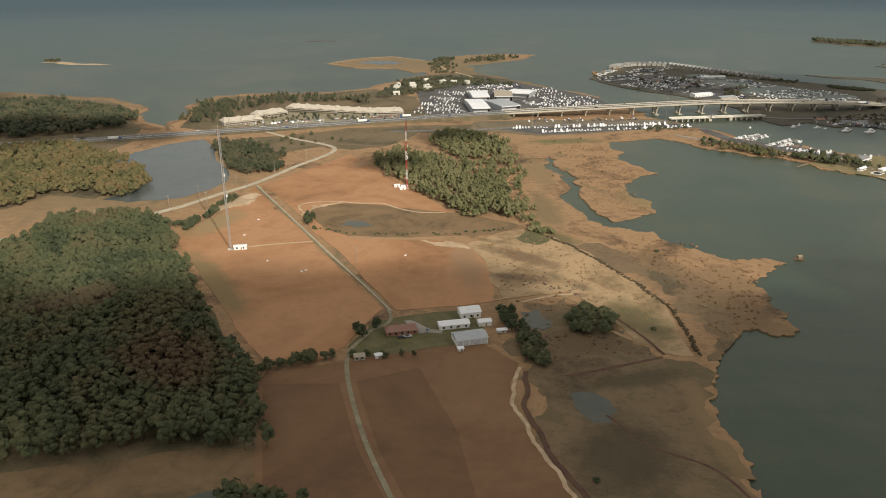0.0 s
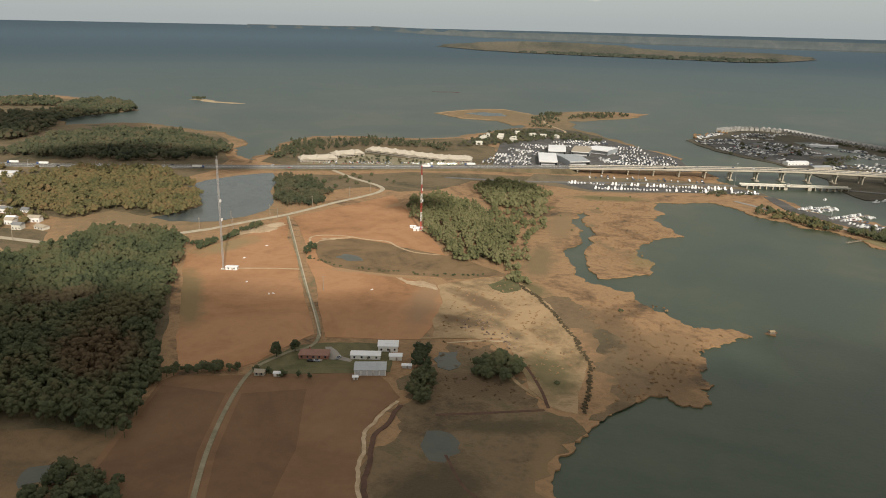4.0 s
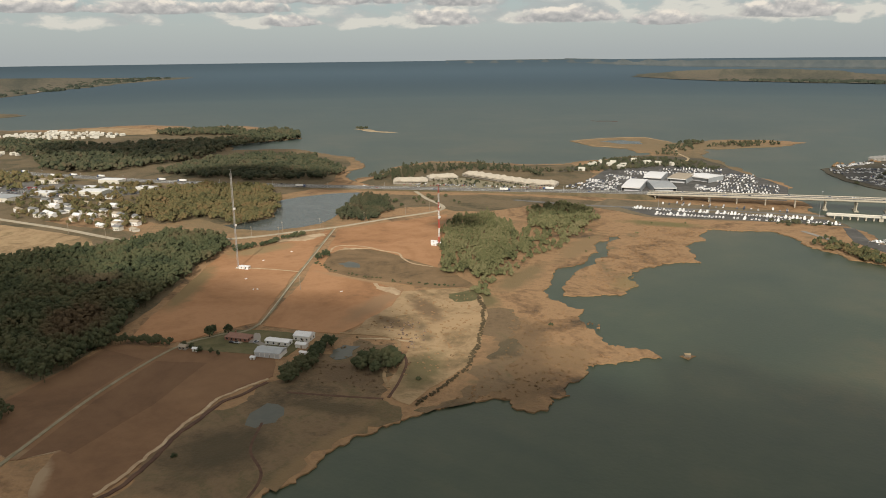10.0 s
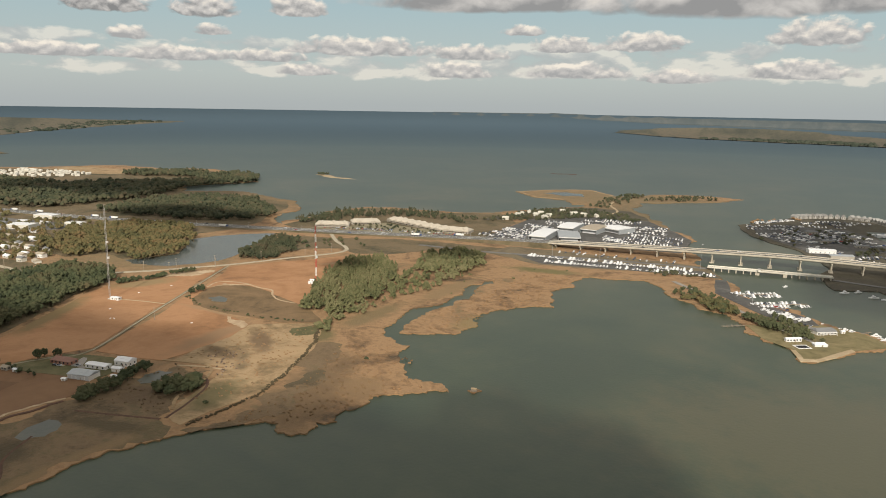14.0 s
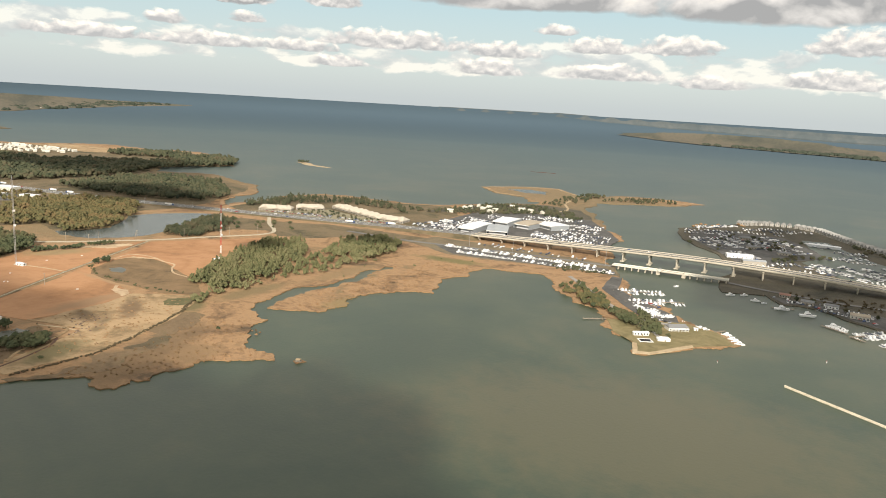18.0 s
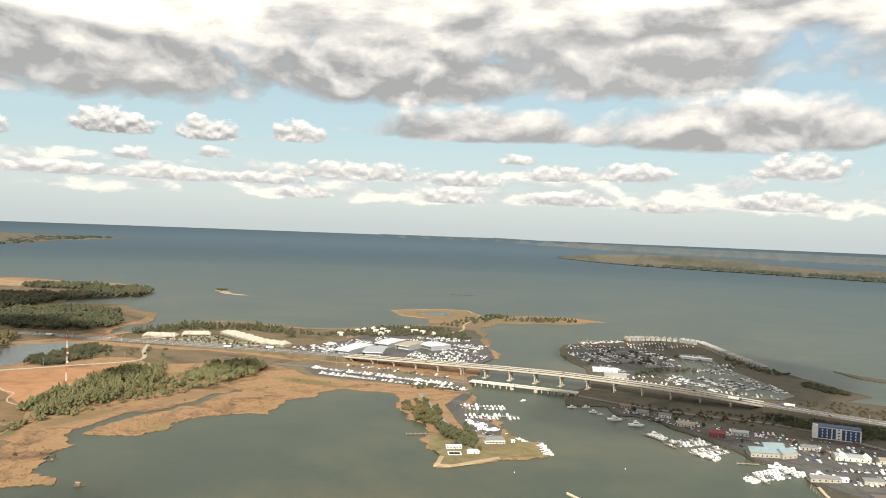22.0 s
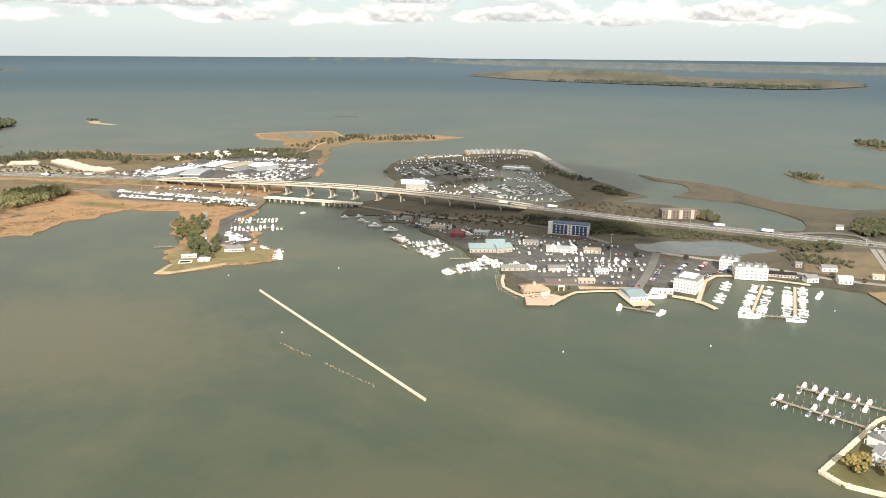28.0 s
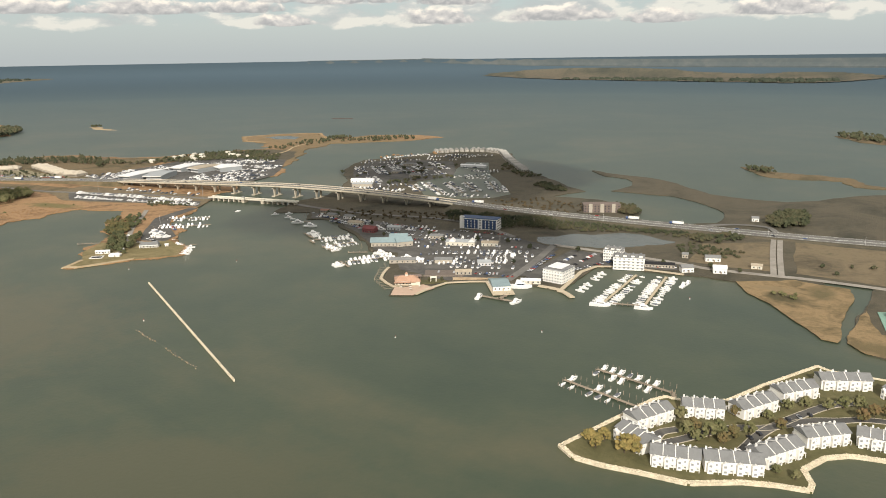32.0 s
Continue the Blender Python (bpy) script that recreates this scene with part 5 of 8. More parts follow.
def house(p, q, depth, h, wall, roof, rise, label, category="house", group="", floors=1, cols=4, hip=0.0, name="house", win=True, z=1.0, sides="fr", over=0.4, flat=False, door=True, win_size=(1.2, 1.4)):
    x, y, turn, sx = edge(p, q, depth)
    t = thing(name, x, y, z, turn, label, category, group)
    part("wall", box_bm(sx, depth, h + 0.3, 0, 0, -0.3), wall, t)
    if flat:
        part("roof", box_bm(sx + 0.5, depth + 0.5, 0.5, 0, 0, h, bevel=0.1), roof, t)
    elif rise:
        part("roof", gable_bm(sx, depth, rise, h, over, hip=hip), roof, t)
        if not hip:
            for s in (-1, 1):
                bm = bmesh.new()
                v = [bm.verts.new(c) for c in ((s * sx / 2, -depth / 2, h - 0.02), (s * sx / 2, depth / 2, h - 0.02), (s * sx / 2, 0, h + rise * 0.92), (s * (sx / 2 - 0.3), -depth / 2, h - 0.02), (s * (sx / 2 - 0.3), depth / 2, h - 0.02), (s * (sx / 2 - 0.3), 0, h + rise * 0.92))]
                for f in ((0, 1, 2), (5, 4, 3), (0, 3, 4, 1), (1, 4, 5, 2), (2, 5, 3, 0)):
                    bm.faces.new([v[i] for i in f])
                bmesh.ops.recalc_face_normals(bm, faces=bm.faces[:])
                part("gable", bm, wall, t)
    if win:
        add_windows(t, sx, depth, floors, cols, win_size[0], win_size[1], h / floors, sides)
    if door:
        part("door", box_bm(1.1, 0.14, 2.1, sx * 0.08, -depth / 2 - 0.05, 0), TIMBER, t, "plain wooden door")
    return t


ground("farm_drive", [(-19, 455), (-15, 456), (-2, 443), (6, 441), (5, 437), (-3, 438), (-9, 437)], 1.3, PALEROAD, "grey gravel forecourt of the farmhouse", "drive", 0.2, 0.04, seed=145)
for x, y, a_ in ((-16, 432, 12), (-20, 431, 14), (-4, 440, 80)):
    FARM_CARS.append((x, y, a_))
for k, (x, y) in enumerate(((-158, 664), (-161, 622), (-129, 562), (-99, 540), (-96, 542), (-165, 588), (-22, 572))):
    heap = thing("debris_heap", x, y, 1.1, 40 * k, "small heap of white debris on the bare field", "debris", "field debris")
    part("heap", box_bm(2.4, 1.3, 0.7, 0, 0, 0, bevel=0.3), WHITE, heap)
    part("board", box_bm(1.6, 0.5, 0.25, 1.9, 0.5, 0, bevel=0.1), TIMBER, heap)
wood("brush", [(59, 518), (67, 535), (85, 538), (107, 516), (114, 484), (99, 484), (88, 495), (70, 498)], 5.0, 0.8, 2.6, BRUSH, "low pinkish-brown brush piles in the meadow", "round", 2, seed=110, keep=0.5)
road("basin_bank", [(-119, 681), (-128, 703), (-121, 715), (-96, 719), (-70, 713), (-49, 712), (-34, 697), (-14, 684), (12, 682)], 2.2, PALESOIL, "pale sandy rim along the grass basin", 1.36, 0.3, "bank", 6)
road("lane_verge", [(-184.4, 779), (-88.4, 589), (-28.4, 471)], 0.9, PATH_SAND, "pale worn wheel track of the farm lane", 1.43, 0.3, "lane", 6)
farm = house((-29, 433), (-10, 437), 9, 3.0, BRICK, ROOF_RED, 2.4, "low red-brick farmhouse with a red-brown shingle roof", "house", cols=5, hip=2.5)
part("chimney", box_bm(1.0, 1.0, 2.2, -3, 0.5, 4.4), BRICK, farm)
part("porch", box_bm(8, 3.0, 0.3, 2, -6.0, 0), CONCRETE, farm, "pale concrete porch")
house((4, 441), (23, 445), 7, 3.2, WHITE, ROOF_WHITE, 0.9, "long low white poultry shed", "shed", name="shed", cols=4)
shed = house((18, 457), (31, 460), 10, 4.2, WHITE, ROOF_WHITE, 1.8, "tall white metal barn", "barn", name="barn", cols=3)
part("roof_sign", box_bm(7, 0.1, 0.05, 1, -2.6, 5.3), METAL_GREY, shed, "grey stripe on the white roof")
house((29, 446), (37, 448), 5, 3.0, WHITE, ROOF_WHITE, 1.2, "small white shed beside the barn", "shed", name="shed", win=False)
barn = house((14, 419), (33, 424), 12, 4.0, WHITE, METAL_GREY, 1.8, "long machine barn with a grey metal roof", "barn", name="barn", cols=3, win=False)
for k in range(5):
    part("sliding_door", box_bm(3.2, 0.15, 3.3, -7.6 + 3.8 * k, -6.1, 0), STEEL, barn, "pale sliding door")
house((-46, 403), (-40, 404), 4.5, 2.6, TANWALL, ROOF_TAN, 1.4, "small tan wooden outbuilding", "shed", name="shed", cols=2)
house((-34, 405), (-30, 406), 3, 2.4, WHITE, ROOF_WHITE, 0.7, "little white shed beside the lane", "shed", name="shed", win=False)
house((15, 413), (18, 414), 3, 2.0, WHITE, ROOF_WHITE, 0.4, "white stock tank hut beside the barn", "shed", name="shed", win=False)
house((40, 437), (46, 438), 3, 2.0, STEEL, ROOF_WHITE, 0.6, "pale farm trailer under the trees", "trailer", name="trailer", win=False)
house((-161, 586), (-151, 588), 5, 3.0, WHITE, ROOF_WHITE, 0.6, "white transmitter hut beside the tower", "hut", name="hut", cols=2)
for x, y in ((-32, 764), (-34, 758), (-40, 768)):
    house((x, y), (x + 6, y + 1), 4, 2.6, WHITE, ROOF_WHITE, 0.7, "white equipment hut at the foot of the tower", "hut", "tower huts", name="hut", win=False)

for p, q, d in (((-300, 1094), (-250, 1124), 26), ((-262, 1150), (-225, 1185), 26), ((-234, 1218), (-150, 1190), 26), ((-150, 1190), (-95, 1174), 24), ((-95, 1174), (-45, 1180), 26)):
    t = house(p, q, d, 4.5, TANWALL, STORE_ROOF, 4.6, "long store building under a pale tan shingle roof", "store", "row of stores", cols=10, name="store", hip=5)
    part("canopy", box_bm((Vector(q) - Vector(p)).length * 0.9, 3, 0.4, 0, -d / 2 - 1.4, 3.2), STORE_ROOF, t, "tan walkway canopy")
    run = (Vector(q) - Vector(p)).length
    for k in range(max(2, int(run / 17))):
        part("cross_gable", gable_bm(d + 2.5, 11, (2.6, 3.6, 3.1)[k % 3], 5.2, 0.3, hip=(0, 4, 2)[k % 3]), STORE_ROOF, t).matrix_basis = pose(-run / 2 + run * (k + 0.5) / max(2, int(run / 17)), 0, 0, 0, 0, 90)
wood("lot_trees", [(-296, 1084), (-150, 1124), (-40, 1160), (-70, 1174), (-150, 1180), (-225, 1196), (-255, 1140)], 13, 5, 5, LEAF_DARK, "small dark trees among the parked cars", "round", 4, seed=111, keep=0.7)
ground("car_park", [(-300, 1080), (-150, 1120), (-30, 1160), (-60, 1176), (-150, 1182), (-225, 1200), (-255, 1140)], 1.2, GRAVEL, "pale parking lot before the stores", "car park", 0.3, 0.02, seed=95)

SHEDS = (((62, 1185), (90, 1188), 84, ROOF_WHITE), ((109, 1198), (140, 1212), 66, METAL_GREY), ((68, 1294), (97, 1296), 66, ROOF_WHITE), ((106, 1302), (136, 1300), 64, ROOF_TAN), ((131, 1340), (167, 1325), 44, ROOF_WHITE))
for p, q, d, roof in SHEDS:
    x, y, turn, sx = edge(p, q, d)
    t = thing("boat_shed", x, y, 1.0, turn, "large open boat storage shed with a low metal roof", "boat shed", "boat sheds")
    part("roof", gable_bm(sx, d, 1.6, 8.4, 0.5), roof, t)
    part("side_wall", box_bm(0.3, d, 8.2, -sx / 2, 0, 0), METAL_GREY, t)
    part("side_wall", box_bm(0.3, d, 8.2, sx / 2, 0, 0), METAL_GREY, t)
    part("back_wall", box_bm(sx, 0.3, 8.2, 0, d / 2, 0), METAL_GREY, t)
    for k in range(4):
        part("rack", box_bm(sx * 0.8, 0.4, 6.5, 0, -d / 2 + 6 + k * d / 4.6, 0), STEEL, t, "grey storage rack")
    part("front_beam", box_bm(sx, 0.5, 1.6, 0, -d / 2, 6.8), WHITE, t)
ground("car_park", [(-10, 1172), (60, 1178), (170, 1192), (296, 1215), (286, 1335), (252, 1394), (212, 1450), (170, 1510), (70, 1500), (-30, 1400)], 1.2, ASPHALT, "dark boatyard asphalt", "car park", 0.3, 0.02, seed=96)
ground("scrubland", [(-100, 1335), (-90, 1440), (-60, 1545), (-20, 1615), (20, 1640), (100, 1630), (150, 1560), (170, 1512), (70, 1502), (-32, 1402)], 1.02, EASTSCRUB, "dark rough ground behind the boatyard", "ground", 0.3, 0.05, seed=103)
ground("rough_ground", [(50, 1050), (148, 1018), (380, 1066), (352, 1130), (200, 1132), (60, 1118)], 1.08, EASTGRASS, "dry rough ground under the highway bridge", "ground", 0.2, 0.05, seed=104)
ground("car_park", [(90, 1068), (150, 1026), (375, 1070), (350, 1100), (180, 1078)], 1.2, ASPHALT, "asphalt boat park below the bridge", "car park", 0.3, 0.02, seed=97)
road("old_road", [(-60, 1050), (51, 1058), (203, 1098), (300, 1115), (350, 1122)], 8, ROADTOP, "old two-lane road below the highway bridge", 1.5)

rnd_h = random.Random(5)
SUBURB = [(-728, 755), (-708, 782), (-612, 672), (-648, 777), (-493, 700), (-470, 650), (-430, 645), (-530, 655), (-560, 700), (-590, 690), (-640, 700), (-690, 720), (-560, 740), (-620, 740), (-520, 690), (-670, 690), (-455, 665), (-545, 670), (-600, 650), (-660, 660)]
for i, (x, y) in enumerate(SUBURB):
    for dx, dy in ((0, 0), (19, 9)):
        a = rnd_h.uniform(-0.3, 0.3)
        w = rnd_h.uniform(9, 14)
        p = (x + dx, y + dy)
        house(p, (p[0] + w * math.cos(a), p[1] + w * math.sin(a)), 8, rnd_h.choice((3, 5.2)), rnd_h.choice((WHITE, WHITE, CREAM)), rnd_h.choice((ROOF_GREY, ROOF_TAN, ROOF_WHITE)), 2.2, "white clapboard house among autumn trees", "house", "village houses", cols=3, sides="f")
for p, q, d, h, r in (((-690, 785), (-655, 800), 26, 7, ROOF_WHITE), ((-760, 750), (-730, 760), 22, 5, ROOF_WHITE), ((-770, 880), (-730, 890), 20, 6, ROOF_WHITE), ((-650, 860), (-620, 868), 16, 5, ROOF_WHITE), ((-800, 690), (-740, 700), 30, 6, METAL_GREY), ((-870, 830), (-830, 845), 22, 6, ROOF_TAN), ((-700, 840), (-680, 846), 12, 4, ROOF_WHITE), ((-740, 830), (-722, 835), 12, 4, ROOF_WHITE)):
    house(p, q, d, h, CREAM, r, 1.0, "pale flat commercial building beside the highway", "commercial building", "roadside buildings", cols=8, name="commercial_building", flat=True)
ground("car_park", [(-900, 840), (-640, 880), (-600, 860), (-640, 800), (-700, 760), (-860, 700), (-900, 760)], 1.2, ROADTOP, "pale parking lots beside the highway", "car park", 0.3, 0.02, seed=98)


def far_houses(name, poly, gap, label, seed, keep=0.8):
    """Many tiny pale houses, too far off to tell apart."""
    rnd = random.Random(seed)
    bm = bmesh.new()
    xs, ys = [p[0] for p in poly], [p[1] for p in poly]
    y = min(ys)
    while y < max(ys):
        x = min(xs)
        while x < max(xs):
            if rnd.random() < keep and inside((x, y), poly):
                q = bmesh.new()
                s = rnd.uniform(0.8, 1.3)
                box_bm(11 * s, 8 * s, 4.5, 0, 0, 0, q)
                gable_bm(11 * s, 8 * s, 2.4, 4.5, bm=q)
                m = Matrix.Translation((x + rnd.uniform(-4, 4), y + rnd.uniform(-4, 4), 1)) @ Matrix.Rotation(rnd.uniform(0, 3), 4, "Z")
                for v in q.verts:
                    v.co = m @ v.co
                me = bpy.data.meshes.new("tmp")
                q.to_mesh(me)
                q.free()
                bm.from_mesh(me)
                bpy.data.meshes.remove(me)
            x += gap
        y += gap
    for v in bm.verts:
        v.co = far(*v.co)
    return tagged(obj(name, bm, CREAM), label, "houses", kind="stuff")


far_houses("far_houses", [(-1720, 1260), (-1560, 1250), (-1380, 1400), (-1440, 1480), (-1720, 1440)], 26, "dense estate of small pale houses far off", 1)
far_houses("far_houses", [(-1330, 1000), (-1230, 1010), (-1210, 1060), (-1330, 1060)], 28, "pale houses beside the forest", 2)
far_houses("far_houses", [(-4000, 2500), (-4500, 3200), (-5000, 3900), (-5100, 3700), (-4200, 2500)], 90, "pale houses strung along the far shore", 3, 0.5)
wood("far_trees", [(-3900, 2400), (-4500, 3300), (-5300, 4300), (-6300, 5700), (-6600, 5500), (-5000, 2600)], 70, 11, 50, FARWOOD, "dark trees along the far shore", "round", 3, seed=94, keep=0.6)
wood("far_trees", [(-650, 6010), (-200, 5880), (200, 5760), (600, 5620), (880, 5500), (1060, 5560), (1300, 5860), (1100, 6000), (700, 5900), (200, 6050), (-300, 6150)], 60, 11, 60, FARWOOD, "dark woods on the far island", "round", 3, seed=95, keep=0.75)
wood("far_trees", [(1150, 2370), (1206, 2430), (1295, 2320), (1345, 2200), (1295, 2200), (1210, 2250)], 14, 10, 12, LEAF_DARK, "dark trees on the spit", "round", 4, seed=97, keep=0.6)
wood("far_trees", [(1018, 1765), (1050, 1745), (1085, 1725), (1085, 1690), (1060, 1690), (1030, 1735)], 8, 9, 8, LEAF_DARK, "dark trees on the marsh spit", "round", 4, seed=98, keep=0.6)

far_houses("yard_houses", [(-90, 1345), (-70, 1470), (-20, 1550), (60, 1530), (110, 1480), (20, 1470), (-45, 1365)], 27, "pale houses among trees behind the boatyard", 4, 0.45)

for poly, sd in (([(176, 425), (205, 442), (228, 480), (236, 520), (258, 550), (230, 558), (190, 618), (135, 595), (160, 540), (175, 470)], 101), ([(166, 668), (203, 690), (203, 780), (238, 820), (213, 890), (225, 970), (162, 975), (158, 820), (154, 720)], 102), ([(60, 400), (130, 410), (110, 470), (95, 498), (55, 480)], 103), ([(45, 500), (95, 505), (125, 430), (150, 480), (110, 590), (82, 630), (45, 600)], 104)):
    wood("reeds", poly, 5.5, 0.5, 3.0, MARSH if sd != 103 else WETMARSH, "low tan reed clumps on the marsh", "round", 1, seed=sd, keep=0.5)


# ---- boats, docks, vehicles ----
def hull_bm(length, beam, height, n=9):
    """A planing hull: transom astern, sharp raised bow."""
    bm = bmesh.new()
    rows = []
    for k in range(n):
        u = k / (n - 1)
        b = beam / 2 * (1 - max(0, (u - 0.45) / 0.55) ** 2.2) + 0.02
        sheer = height * (0.78 + 0.35 * u * u)
        keel = -0.35 + 0.5 * max(0, (u - 0.6) / 0.4) ** 2 * height
        x = length * (u - 0.5)
        rows.append([bm.verts.new((x, y, z)) for y, z in ((-b * 0.92, sheer - 0.08), (-b, sheer), (-b * 0.8, 0.1 + keel), (0, keel), (b * 0.8, 0.1 + keel), (b, sheer), (b * 0.92, sheer - 0.08))])
    for a, c in zip(rows, rows[1:]):
        for i in range(6):
            bm.faces.new((a[i], a[i + 1], c[i + 1], c[i]))
        bm.faces.new((a[6], a[0], c[0], c[6]))
    bm.faces.new(rows[0])
    bmesh.ops.recalc_face_normals(bm, faces=bm.faces[:])
    return bm


def cabin_bm(length, width, height, x, z, slope=0.35):
    bm = box_bm(length, width, height, x, 0, z)
    for v in bm.verts:
        if v.co.z > z + height / 2:
            v.co.y *= 0.8
            v.co.x = x + (v.co.x - x) * (1 - slope) - length * slope * 0.2
    return bm


def make_boat(kind):
    label = {"cruiser": "white motor cruiser with a raised cabin", "runabout": "small white open motor boat", "sail": "white sailing yacht with a bare mast", "covered": "white motor boat under a dark canvas cover"}[kind]
    L, B, H = {"cruiser": (11, 3.6, 1.5), "runabout": (7, 2.5, 1.1), "sail": (10, 3.0, 1.2), "covered": (8.5, 2.8, 1.2)}[kind]
    t = thing("boat", 0, 0, -400, 0, label, "boat", "boats")
    part("hull", hull_bm(L, B, H), HULL, t)
    if kind == "cruiser":
        part("cabin", cabin_bm(L * 0.5, B * 0.78, 1.5, L * 0.02, H * 0.8), HULL, t)
        part("windscreen", cabin_bm(L * 0.36, B * 0.8, 0.5, L * 0.03, H * 0.8 + 0.6), GLASS, t, "dark glass band")
        part("flybridge", cabin_bm(L * 0.26, B * 0.6, 1.0, -L * 0.05, H * 0.8 + 1.45), HULL, t)
    elif kind == "runabout":
        part("console", cabin_bm(1.2, 1.1, 1.1, 0, H * 0.7), HULL, t)
        part("outboard_motor", box_bm(0.6, 0.5, 1.3, -L / 2 - 0.2, 0, 0.2, bevel=0.1), DARK, t, "black outboard motor")
    elif kind == "sail":
        part("cabin", cabin_bm(L * 0.4, B * 0.6, 0.6, 0.3, H * 0.85), HULL, t)
        part("mast", tube_bm((0.8, 0, H * 0.8), (0.8, 0, 13.5), 0.12, 0.08, 6), STEEL, t)
        part("boom", tube_bm((0.8, 0, 2.4), (-3.6, 0, 2.3), 0.1, 0.08, 6), STEEL, t)
    else:
        part("cover", cabin_bm(L * 0.72, B * 0.86, 0.9, -L * 0.08, H * 0.82, 0.3), CANVAS, t, "dark grey canvas cover")
    return t


KINDS = ("cruiser", "runabout", "sail", "covered")
BOATS = {k: make_boat(k) for k in KINDS}
rnd_b = random.Random(9)
used_first = set()


def boat(x, y, turn, z=0.0, kinds="cruiser cruiser runabout covered", scale=None):
    kind = rnd_b.choice(kinds.split())
    m = pose(x, y, z, 0, 0, turn)
    if kind not in used_first:
        used_first.add(kind)
        ob = BOATS[kind]
        ob.matrix_basis = m
    else:
        ob = copy_thing(BOATS[kind], m)
    s = scale or rnd_b.uniform(0.8, 1.15)
    ob.scale = (s, s, s)
    return ob


def boats_along(p, q, gap, side=0.0, turn=90, z=0.0, kinds="cruiser cruiser runabout covered", skip=0.1, wobble=6, scale=None):
    """Boats abreast along the line p-q, moored across it."""
    p, q = Vector(p), Vector(q)
    d = (q - p)
    n = max(1, int(d.length / gap))
    a = math.degrees(math.atan2(d.y, d.x))
    out = Vector((-d.y, d.x)).normalized() * side
    for k in range(n):
        if rnd_b.random() < skip:
            continue
        c = p + d * (k + 0.5) / n + out
        boat(c.x, c.y, a + turn + rnd_b.uniform(-wobble, wobble), z, kinds, scale)


def dock(p, q, width=2.0, piles=8.0, label="grey timber dock on round piles", fingers=0.0, gap=9.0, z=1.1, mat=None):
    p, q = Vector(p), Vector(q)
    d = (q - p)
    t = thing("dock", p.x, p.y, 0, math.degrees(math.atan2(d.y, d.x)), label, "dock", "docks")
    L = d.length
    n = max(2, int(L / 6))
    for k in range(n):
        part("plank_section", box_bm(L / n - 0.08, width, 0.25, L * (k + 0.5) / n, 0, z - 0.25), mat or TIMBER, t)
    for k in range(int(L / piles) + 1):
        for s in (-1, 1):
            part("post", tube_bm((k * piles, s * (width / 2 + 0.2), -1.5), (k * piles, s * (width / 2 + 0.2), z + 1.2), 0.2, 0.17, 6), TIMBER, t)
    if fingers:
        k = gap / 2
        while k < L:
            for s in (-1, 1):
                part("mooring_post", tube_bm((k, s * (width / 2 + fingers), -1.5), (k, s * (width / 2 + fingers), z + 1.8), 0.2, 0.17, 6), TIMBER, t)
            k += gap
    return t


def make_car(paint):
    t = thing("car", 0, 0, -400, 0, paint.name.replace("car paint ", "") + " parked car on the asphalt", "car", "cars")
    part("body", box_bm(4.5, 1.8, 0.75, 0, 0, 0.35, bevel=0.15), paint, t)
    part("cabin", cabin_bm(2.5, 1.6, 0.6, -0.2, 1.05, 0.3), GLASS, t)
    for x in (-1.4, 1.4):
        for y in (-0.85, 0.85):
            part("wheel", tube_bm((x, y - 0.1, 0.33), (x, y + 0.1, 0.33), 0.33, 0.33, 8), DARK, t)
    return t


def make_truck():
    t = thing("truck", 0, 0, -400, 0, "white articulated lorry on the highway", "truck", "trucks")
    part("trailer", box_bm(13, 2.6, 2.8, -2, 0, 1.2, bevel=0.08), WHITE, t)
    part("cab", box_bm(3.0, 2.5, 2.6, 6.6, 0, 0.7, bevel=0.2), CARS[4], t, "dark blue cab")
    for x in (-7, -5.8, 3.6, 4.8, 7.2):
        for y in (-1.1, 1.1):
            part("wheel", tube_bm((x, y - 0.2, 0.5), (x, y + 0.2, 0.5), 0.5, 0.5, 8), DARK, t)
    return t


CAR_KINDS = [make_car(p) for p in CARS]
car_first = set()


def car(x, y, turn, z=1.2, truck=None):
    i = rnd_b.choice((0, 0, 1, 1, 2, 3, 4))
    m = pose(x, y, z, 0, 0, turn)
    if truck:
        if "truck" not in car_first:
            car_first.add("truck")
            truck.matrix_basis = m
            return truck
        return copy_thing(truck, m)
    if i not in car_first:
        car_first.add(i)
        CAR_KINDS[i].matrix_basis = m
        return CAR_KINDS[i]
    return copy_thing(CAR_KINDS[i], m)


def cars_along(p, q, gap, turn=90, z=1.25, skip=0.25):
    p, q = Vector(p), Vector(q)
    d = q - p
    a = math.degrees(math.atan2(d.y, d.x))
    for k in range(int(d.length / gap)):
        if rnd_b.random() > skip:
            c = p + d * (k + 0.5) / int(d.length / gap)
            car(c.x, c.y, a + turn + rnd_b.uniform(-3, 3), z)


TRUCK = make_truck()
for x, y, a_ in FARM_CARS:
    car(x, y, a_, 1.25)
whole = [Vector(p) for p in approach_w] + [Vector(p) for p in deck_line[1:]] + [Vector(p) for p in approach_e[1:]]
total = sum((b - a).length for a, b in zip(whole, whole[1:]))
s = 900.0
while s < total - 1400:
    p, d = line_at(whole, s)
    lane = rnd_b.choice((-9.5, -5.5, 5.5, 9.5))
    a = math.degrees(math.atan2(d.y, d.x))
    pt = Vector((p.x, p.y)) + Vector((d.y, -d.x)).normalized() * lane
    car(pt.x, pt.y, a + (180 if lane < 0 else 0), p.z + 0.02, TRUCK if rnd_b.random() < 0.2 else None)
    s += rnd_b.uniform(25, 75)
